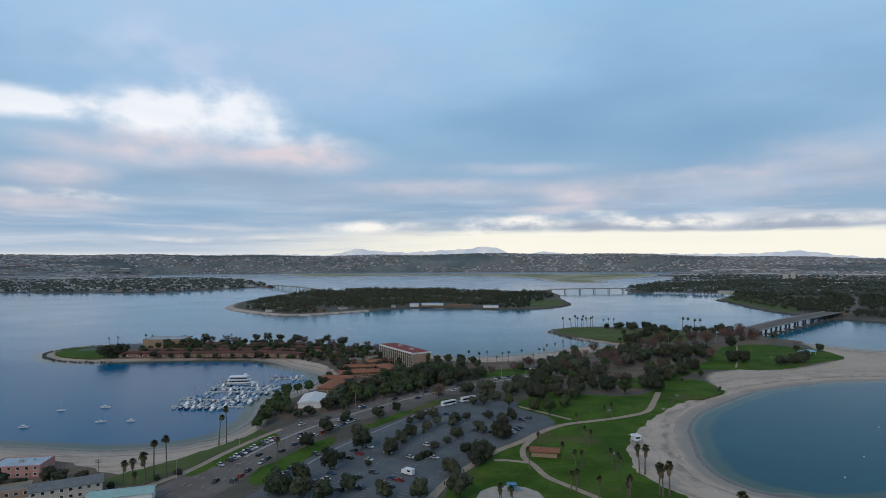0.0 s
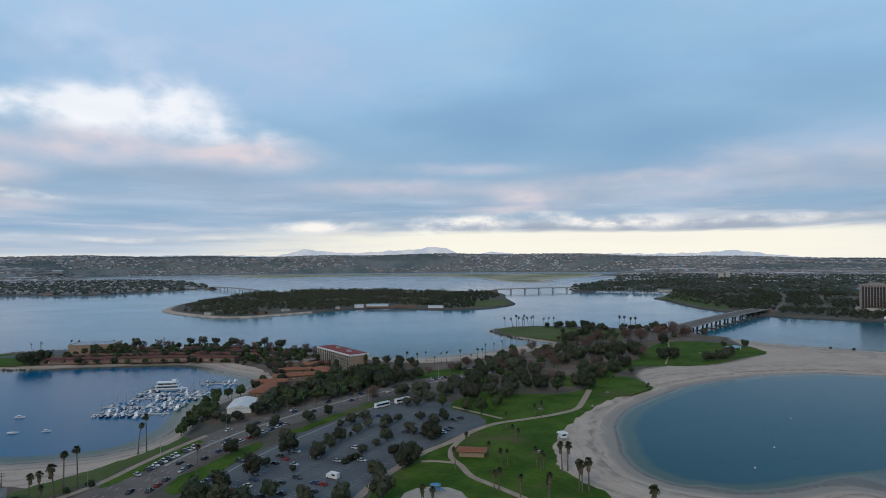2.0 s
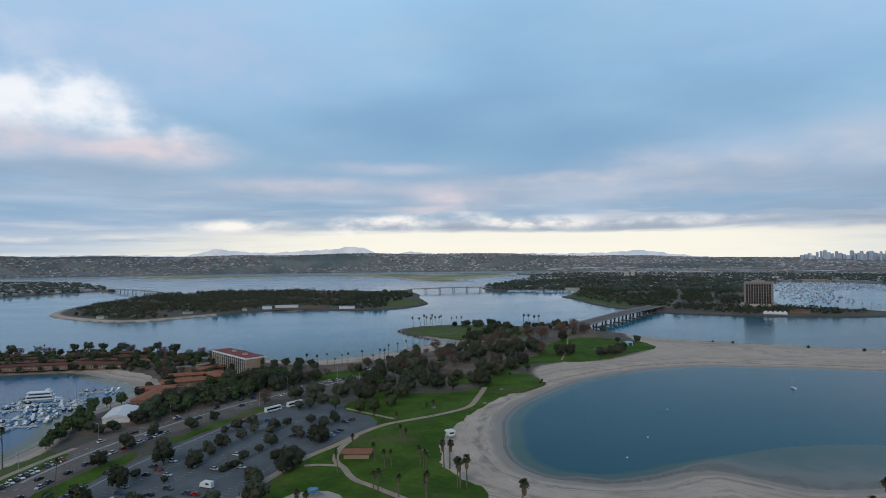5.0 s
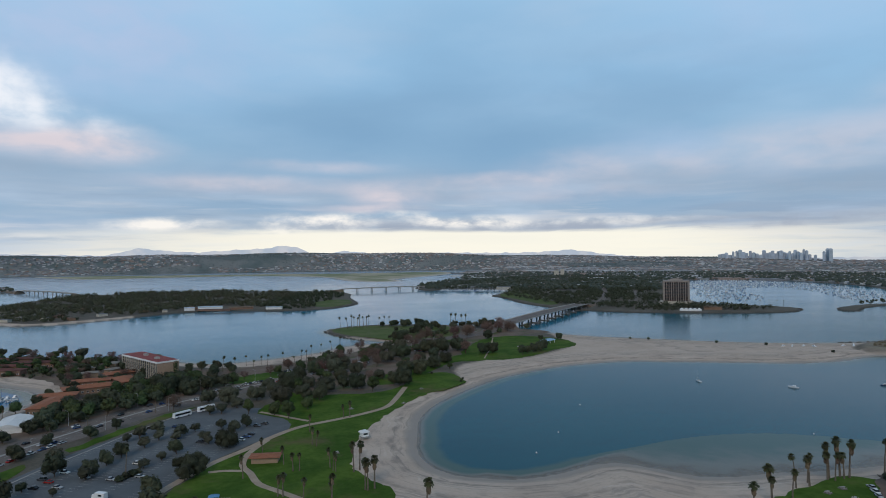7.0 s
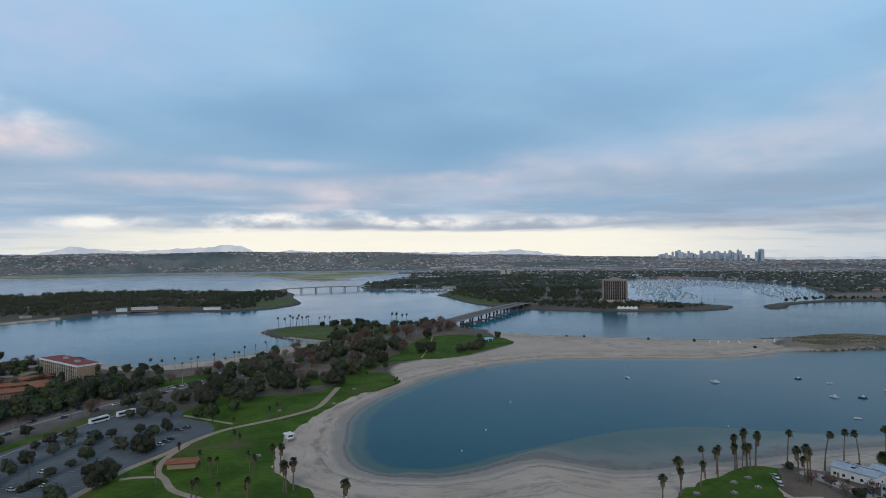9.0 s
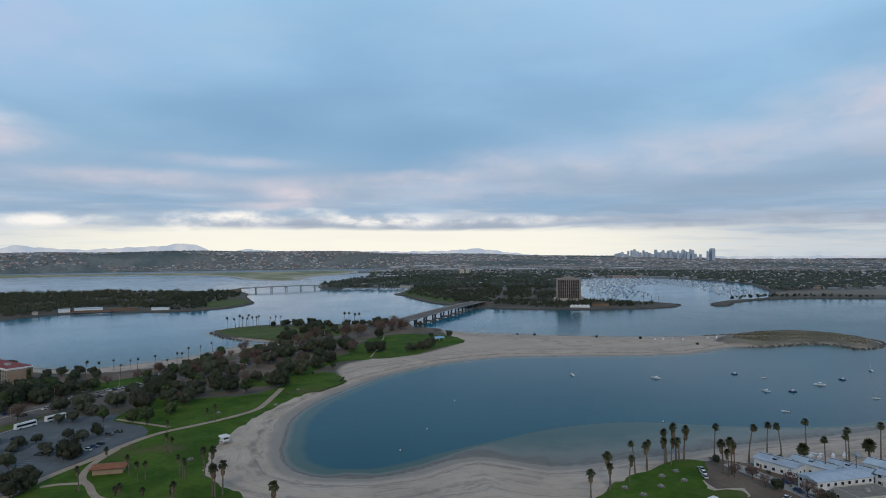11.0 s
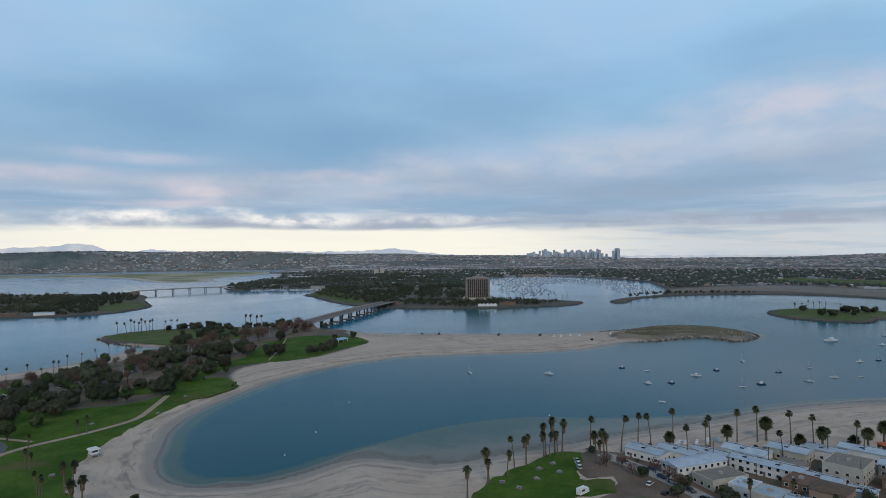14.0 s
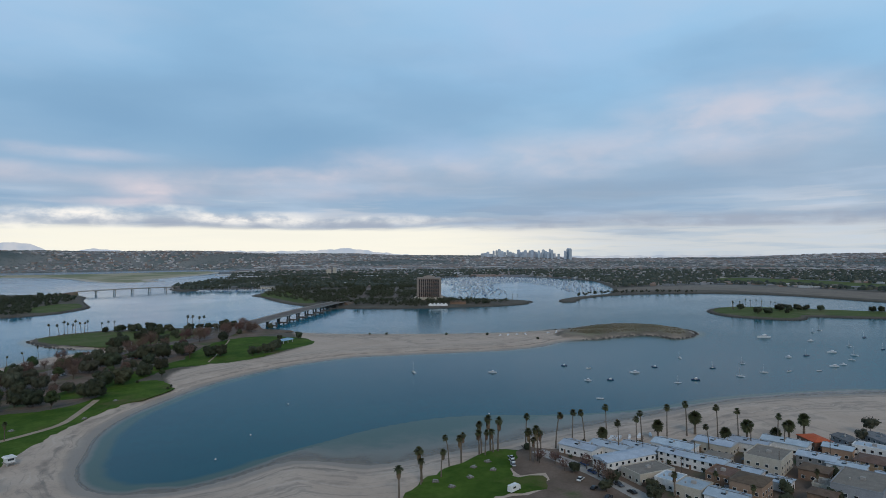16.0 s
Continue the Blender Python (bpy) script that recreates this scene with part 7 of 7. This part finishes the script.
woods("peninsula_scrub", scatter([(705, 918), (760, 930), (850, 895), (905, 900), (925, 915), (860, 950), (740, 1010), (680, 985)], 9, 77, 90), LEAF_GREY, "low trees and scrub round the hotel tower", 40, .8, 4, 8, 2.5, 78)
woods("jetty_scrub", scatter([(1120, 905), (1270, 925), (1460, 830), (1450, 870), (1290, 975), (1130, 930)], 16, 79, 70), LEAF, "dark scrub along the jetty", 34, .9, 4, 8, 2.5, 80)


def per_island(name, stops, rough):
    m = bpy.data.materials.new(name)
    m.use_nodes = True
    q = Nodes(m.node_tree)
    chance = q.add("ShaderNodeNewGeometry").outputs["Random Per Island"]
    ramp = q.add("ShaderNodeValToRGB")
    q.put(ramp.inputs[0], chance)
    ramp.color_ramp.interpolation = "CONSTANT"
    e = ramp.color_ramp.elements
    while len(e) < len(stops):
        e.new(0.5)
    for i, (item, colour) in enumerate(zip(e, stops)):
        item.position, item.color = i / len(stops), (*colour, 1)
    p = q.add("ShaderNodeBsdfPrincipled")
    q.put(p.inputs["Base Color"], ramp.outputs[0])
    p.inputs["Roughness"].default_value = rough
    q.put(q.add("ShaderNodeOutputMaterial").inputs[0], p.outputs[0])
    return m


# wall tones kept close together, standing in for haze over the far town
TOWN_WALLS = per_island("town_walls", [(0.25, 0.26, 0.27), (0.18, 0.18, 0.19), (0.34, 0.34, 0.34), (0.23, 0.165, 0.135), (0.20, 0.21, 0.22), (0.15, 0.16, 0.17), (0.48, 0.48, 0.48), (0.26, 0.19, 0.155), (0.22, 0.23, 0.24), (0.28, 0.25, 0.23), (0.39, 0.37, 0.35), (0.18, 0.16, 0.15)], 0.8)
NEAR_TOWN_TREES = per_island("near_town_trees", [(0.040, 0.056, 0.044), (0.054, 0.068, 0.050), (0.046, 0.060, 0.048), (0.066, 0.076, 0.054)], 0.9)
# crowns for the far hills: haze is put into the leaf colour
HAZED_TREES = per_island("town_trees", [(0.084, 0.110, 0.108), (0.102, 0.126, 0.117), (0.093, 0.117, 0.115), (0.116, 0.134, 0.119), (0.098, 0.121, 0.117)], 0.9)
rng = np.random.default_rng(91)


def spread(count, az0, az1, r0, r1, power=1.0):
    a = np.radians(rng.uniform(az0, az1, count))
    r = r0 + (r1 - r0) * rng.random(count) ** power
    return np.stack([CENTRE[0] + r * np.sin(a), CENTRE[1] + r * np.cos(a)], -1)


def on_land(p, clearance=14):
    x, y = p[:, 0], p[:, 1]
    d = np.maximum.reduce([depth_in(q, x, y) for q in (WEST_TOWN, FAR, EAST)])
    ok = (d > clearance) & (depth_in(CHANNEL, x, y) < -8)
    golf = spline(GOLF, 60)
    return p[ok & (depth_in(golf, x, y) < 5)]


def town(name, p, lo, hi, label):
    """Far houses: plain blocks with a low ridge, each its own island of one mesh."""
    k = len(p)
    z = ground_z(p)
    w, d, h = rng.uniform(lo, hi, k) * 1.9, rng.uniform(lo, hi, k) * .7, rng.uniform(3, 5.5, k)
    t = -np.arctan2(p[:, 0], p[:, 1]) + rng.normal(0, .35, k)
    c, s = np.cos(t), np.sin(t)
    corners = []
    for ux, uy, uz in ((-1, -1, 0), (1, -1, 0), (1, 1, 0), (-1, 1, 0), (-1, -1, 1), (1, -1, 1), (1, 1, 1), (-1, 1, 1), (-.8, 0, 1.35), (.8, 0, 1.35)):
        x, y = ux * w / 2, uy * d / 2
        corners.append(np.stack([p[:, 0] + x * c - y * s, p[:, 1] + x * s + y * c, z + uz * h - (uz == 0) * 3], -1))
    v = np.stack(corners, 1).reshape(-1, 3)
    f = np.array([(0, 1, 5, 4), (1, 2, 6, 5), (2, 3, 7, 6), (3, 0, 4, 7), (4, 5, 9, 8), (6, 7, 8, 9), (5, 6, 9, 9), (7, 4, 8, 8)])
    quads, tris = f[:6], np.array([(5, 6, 9), (7, 4, 8)])
    base = np.arange(k)[:, None, None] * 10
    allf = [tuple(q) for q in (base + quads).reshape(-1, 4).tolist()] + [tuple(q) for q in (base + tris).reshape(-1, 3).tolist()]
    me = bpy.data.meshes.new(name)
    me.from_pydata(v.tolist(), [], allf)
    me.materials.append(TOWN_WALLS)
    return tagged(new(name, me), label, "houses", kind="stuff")


def town_trees(name, p, lo, hi, label, leaf):
    """Far trees: small uneven rounded crowns, each its own island of one mesh."""
    k = len(p)
    z, h = ground_z(p), rng.uniform(lo, hi, k)
    r = h * rng.uniform(.45, .8, k)
    v = np.zeros((k, 11, 3))
    for i in range(5):
        w = 2 * math.pi * i / 5 + rng.uniform(-.4, .4, k)
        for j, (q, up) in enumerate(((.85, .25), (.8, .72))):
            rr = r * q * rng.uniform(.7, 1.25, k)
            v[:, j * 5 + i] = np.stack([p[:, 0] + rr * np.cos(w + j * .6), p[:, 1] + rr * np.sin(w + j * .6), z + h * up * rng.uniform(.85, 1.15, k)], -1)
    v[:, 10] = np.stack([p[:, 0] + r * rng.uniform(-.2, .2, k), p[:, 1], z + h], -1)
    f = []
    for i in range(5):
        j = (i + 1) % 5
        f += [(i, j, 5 + j), (i, 5 + j, 5 + i), (5 + i, 5 + j, 10)]
    faces = (np.arange(k)[:, None, None] * 11 + np.array(f)).reshape(-1, 3)
    return tagged(new(name, array_mesh(name, v.reshape(-1, 3), faces, leaf)), label, "trees", kind="stuff")


def belts(p, share):
    """Streets and tree belts that run along the slopes: keeps a share of the places."""
    a, r = np.arctan2(p[:, 0] - CENTRE[0], p[:, 1] - CENTRE[1]), np.hypot(p[:, 0] - CENTRE[0], p[:, 1] - CENTRE[1])
    f = 1.3 * np.sin(r / 150 + 2.5 * np.sin(a * 5 + 1)) * np.sin(a * 13 + r / 400) + np.sin(r / 31 + 2.2 * np.sin(a * 11) + 1.1 * np.sin(a * 27 + r / 300)) + 0.7 * np.sin(r / 67 - 3 * np.sin(a * 7 + 1)) + 0.8 * np.sin(a * 17 + 2 * np.sin(r / 210))
    return p[f > share] if share < 0.5 else p[f < share]


near_town = on_land(np.concatenate([spread(4600, -45, -18, 1850, 3200), spread(3600, 12, 80, 1900, 3300)]))
far_town = on_land(np.concatenate([spread(19000, -48, 80, 3200, 4860, .9), spread(13000, -48, 80, 4400, 4890)]))
town("town_houses", near_town, 8, 15, "low pale and brown suburban houses across the bay")
town("hillside_houses", belts(far_town, -0.75), 6, 12, "far hillside houses in many pale colours")
town("long_sheds", on_land(np.concatenate([spread(160, 8, 45, 2500, 4200), spread(120, -45, -25, 3000, 4400)])), 50, 120, "long pale far sheds and shopping roofs")
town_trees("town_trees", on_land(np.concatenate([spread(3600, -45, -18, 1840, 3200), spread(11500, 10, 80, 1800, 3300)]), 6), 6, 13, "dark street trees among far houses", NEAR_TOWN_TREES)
town_trees("hillside_trees", belts(on_land(np.concatenate([spread(30000, -48, 80, 3200, 4880, .9), spread(12000, -48, 80, 4480, 4900)])), 0.7), 3.5, 7, "trees on the far hillsides, their green paled with painted haze", HAZED_TREES)

# warm sunlight on one hillside patch, put into the wall colours
SUNLIT = per_island("sunlit_walls", [(0.72, 0.50, 0.24), (0.62, 0.42, 0.20), (0.78, 0.60, 0.34), (0.50, 0.34, 0.18)], 0.8)
ochre = town("sunlit_houses", on_land(spread(110, -1.7, 0.9, 4270, 4470)), 10, 18, "hillside houses with sunlight painted on in ochre")
ochre.data.materials[0] = SUNLIT

# far downtown towers; the pale blue of haze is in their facade colour
HAZY = surface("hazed_tower_facade", (0.44, 0.50, 0.57), (0.52, 0.58, 0.65), 0.01, 0.7, 0.0, 0.05, vary=0.12)
rnd = random.Random(5)
SKYLINE = [(x, y) for x, y in zip(list(range(1262, 1340, 6)) + list(range(1340, 1424, 5)) + [1430, 1445, 1452, 1457], [449, 448, 446, 450, 444, 443, 441, 445, 447, 443, 446, 448, 450, 442, 447, 446, 443, 448, 444, 443, 446, 447, 444, 448, 442, 445, 447, 441, 443, 450, 451, 445, 440, 440])]
for i, (px, top) in enumerate(SKYLINE):
    az = 15.95 + math.degrees(math.atan((px - 784) / 1083))
    r = 4640 + 60 * rnd.random()
    x, y = 44 + r * math.sin(radians(az)), -3 + r * math.cos(radians(az))
    z1 = 100 + (449.0 - top) * r * math.cos(radians(az - 15.45)) / 1083
    g0 = float(ground_z([(x, y)])[0])
    w = rnd.uniform(13, 22)
    ob = thing("skyline_tower", "far downtown tower block, painted blue-grey for haze", "tower", "downtown towers")
    ob.matrix_basis = pose(x, y, g0 - 2, 0, 0, -az + rnd.uniform(-20, 20))
    h = max(z1 - g0 + 2, 14)
    part("shaft", Geo().box(-w / 2, -w / 2, 0, w / 2, w / 2, h * .93), HAZY, ob)
    part("crown", Geo().box(-w * .36, -w * .36, h * .93, w * .36, w * .36, h, top=.8), HAZY, ob)

# mountains at the edge of sight; a sheet that glows pale, as haze would
RIDGE = bpy.data.materials.new("glowing_haze_ridge")
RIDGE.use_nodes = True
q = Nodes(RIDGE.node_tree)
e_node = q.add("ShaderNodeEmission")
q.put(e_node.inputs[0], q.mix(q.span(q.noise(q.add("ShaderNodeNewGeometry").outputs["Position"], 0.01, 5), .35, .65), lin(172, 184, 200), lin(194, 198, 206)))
q.put(q.add("ShaderNodeOutputMaterial").inputs[0], e_node.outputs[0])
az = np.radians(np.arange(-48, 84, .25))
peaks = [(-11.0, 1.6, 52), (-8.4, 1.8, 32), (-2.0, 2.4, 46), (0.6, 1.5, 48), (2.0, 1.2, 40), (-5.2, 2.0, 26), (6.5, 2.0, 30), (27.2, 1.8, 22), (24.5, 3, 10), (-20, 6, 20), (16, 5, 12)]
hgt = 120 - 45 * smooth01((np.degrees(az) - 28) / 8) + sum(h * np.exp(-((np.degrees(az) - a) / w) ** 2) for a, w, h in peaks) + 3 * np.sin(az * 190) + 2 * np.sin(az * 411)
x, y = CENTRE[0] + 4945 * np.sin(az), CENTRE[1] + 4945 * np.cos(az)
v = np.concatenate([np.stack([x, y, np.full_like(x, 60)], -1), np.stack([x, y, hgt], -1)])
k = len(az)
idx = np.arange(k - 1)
tagged(new("backdrop", array_mesh("backdrop", v, np.stack([idx, idx + 1, idx + 1 + k, idx + k], -1), RIDGE)), "blue mountain ridge on the horizon, its haze painted as a glow", "backdrop", kind="structure")

# far marinas: hulls and masts too many to count
MARINA = per_island("marina_boats", [(0.62, 0.63, 0.64), (0.50, 0.51, 0.53), (0.42, 0.44, 0.47), (0.66, 0.66, 0.65), (0.12, 0.16, 0.26), (0.30, 0.33, 0.38)], 0.5)
BASIN = [(935, 1090), (1000, 1180), (1080, 1330), (1200, 1480), (1340, 1760), (1600, 1990), (1790, 1900), (1730, 1520), (1520, 1220), (1330, 1010), (1260, 1060), (1420, 1290), (1500, 1500), (1380, 1500), (1240, 1330), (1120, 1150)]
g = Geo()
rr = random.Random(9)
for x, y in scatter(BASIN, 11.5, 95, 900, 9000) + scatter([(560, 1790), (700, 1705), (730, 1660), (690, 1640), (560, 1720), (520, 1745)], 9, 96, 110):
    t, L = rr.uniform(0, 360) if rr.random() < .2 else rr.choice((35, 215)) + rr.uniform(-6, 6), rr.uniform(7, 13)
    m = pose(x, y, 0, 0, 0, t)
    g.add([(-L / 2, -1.5, 0), (L * .2, -1.6, 0), (L / 2, 0, 0), (L * .2, 1.6, 0), (-L / 2, 1.5, 0), (-L / 2, -1.5, 1.2), (L * .2, -1.6, 1.3), (L / 2, 0, 1.5), (L * .2, 1.6, 1.3), (-L / 2, 1.5, 1.2)],
          [(5, 6, 7, 8, 9), (0, 1, 6, 5), (1, 2, 7, 6), (2, 3, 8, 7), (3, 4, 9, 8), (4, 0, 5, 9)], m)
    if rr.random() < .6:
        g.box(-L * .2, -.9, 1.2, L * .15, .9, 2.6, m, .8)
    if rr.random() < .32:
        g.box(.4, -.12, 1.2, .64, .12, L * 1.25, m, .6)
single("marina_fleet", g, MARINA, "crowded white boats with masts in far marinas", "boats", kind="stuff")

# shore rocks
line_pts = []
for poly, keep in ((MAIN, lambda p: (p[1] > 740 and p[0] < 360) or (p[0] > 628 and 380 < p[1] < 545) or (p[0] < -350 and p[1] > 560)), (EAST, lambda p: p[1] < 1500 and p[0] < 1600 and np.hypot(*p) < 1750), (ISLET, lambda p: True), (ISLE, lambda p: p[0] > 20 and p[1] < 1500)):
    q = spline(poly, 2.2)
    line_pts += [p for p in q if keep(p)]
g, rr = Geo(), random.Random(17)
for p in line_pts[:4200]:
    s = rr.uniform(.7, 1.5)
    m = pose(p[0] + rr.uniform(-2, 2), p[1] + rr.uniform(-2, 2), rr.uniform(-.1, .5), rr.uniform(-30, 30), rr.uniform(-30, 30), rr.uniform(0, 360))
    g.box(-s, -s * rr.uniform(.6, .9), -s * .6, s, s * rr.uniform(.6, .9), s * .6, m, rr.uniform(.5, .85))
single("shore_rocks", g, ROCK, "brown-grey boulders along the shores", "rocks", kind="stuff")

# buildings on the far shores
for name, x, y, turn, w, d, h, wall, colour, label in (
        ("island_pavilion", -75, 1262, 4, 44, 14, 5, "white", "pale", "white waterside pavilion with a pale roof"), ("island_pavilion", -112, 1254, 8, 18, 12, 5, "white", "pale", "white waterside pavilion with a pale roof"),
        ("island_dock_house", -18, 1252, -3, 46, 12, 3.5, "brown", "brown", "long low brown dock building"), ("island_dock_house", -66, 1236, -6, 60, 8, 2.2, "brown", "brown", "long low brown dock building"),
        ("island_pavilion", 44, 1225, -10, 30, 10, 4, "white", "pale", "white waterside pavilion with a pale roof"),
        ("shore_hall", 930, 2480, -20, 150, 40, 9, "white", "pale", "long white hall among far trees"), ("shore_hall", 760, 2330, -20, 90, 30, 9, "grey", "pale", "long grey hall among far trees"),
        ("shore_tower", 1290, 2560, -30, 20, 18, 30, "cream", "beige", "cream mid-rise block among far trees"), ("shore_tower", 1325, 2570, -30, 16, 18, 36, "cream", "beige", "cream mid-rise block among far trees"), ("boat_house", 700, 1700, -30, 40, 18, 7, "cream", "grey", "low boat house beside the marina"),
        ("shore_hall", 1320, 2230, -30, 110, 30, 8, "white", "pale", "long white shed among far trees"), ("restaurant", 800, 925, -38, 30, 16, 5, "brown", "brown", "low brown waterside restaurant")):
    ob = house(name, x, y, turn, w, d, h, "gable" if h < 8 else "flat", wall, colour, label, "building", windows=h > 6 and w < 70)
    ob.location.z = 2.4
for i, (x, y) in enumerate(scatter([(-440, 1210), (-330, 1100), (-200, 1180), (-130, 1255), (-60, 1290), (-120, 1420), (-300, 1420), (-440, 1350)], 38, 97, 26)):
    ob = house("island_cottage", x, y, 40 * i % 180, 15, 9, 4.2, "hip", ("brown", "cream", "grey")[i % 3], ("brown", "grey", "beige")[i % 3], f"low {('brown', 'cream', 'grey')[i % 3]} resort cottage among island trees", "cottage", 1, group="island cottages", windows=False)
    ob.location.z = 2.4
for i in range(5):
    ob = thing("white_marquee", "white peaked marquee beside the hotel tower", "marquee", "marquees") if i == 0 else copy_thing(ob, pose(735 + 5.8 * i, 924 - 4.0 * i, 2.4, 0, 0, -36))
    if i == 0:
        ob.matrix_basis = pose(735, 924, 2.4, 0, 0, -36) @ Matrix.Diagonal((0.8, 0.8, 0.8, 1))
        part("roof", Geo().box(-4.6, -6, 3.4, 4.6, 6, 5.0, top=.55).box(-2.5, -3.2, 5.0, 2.5, 3.2, 7.2, top=.05), WHITE, ob)
        for s in (-1, 1):
            part("side", Geo().box(-4.5, s * 5.9 - .05, 0, 4.5, s * 5.9 + .05, 3.4), WHITE, ob)
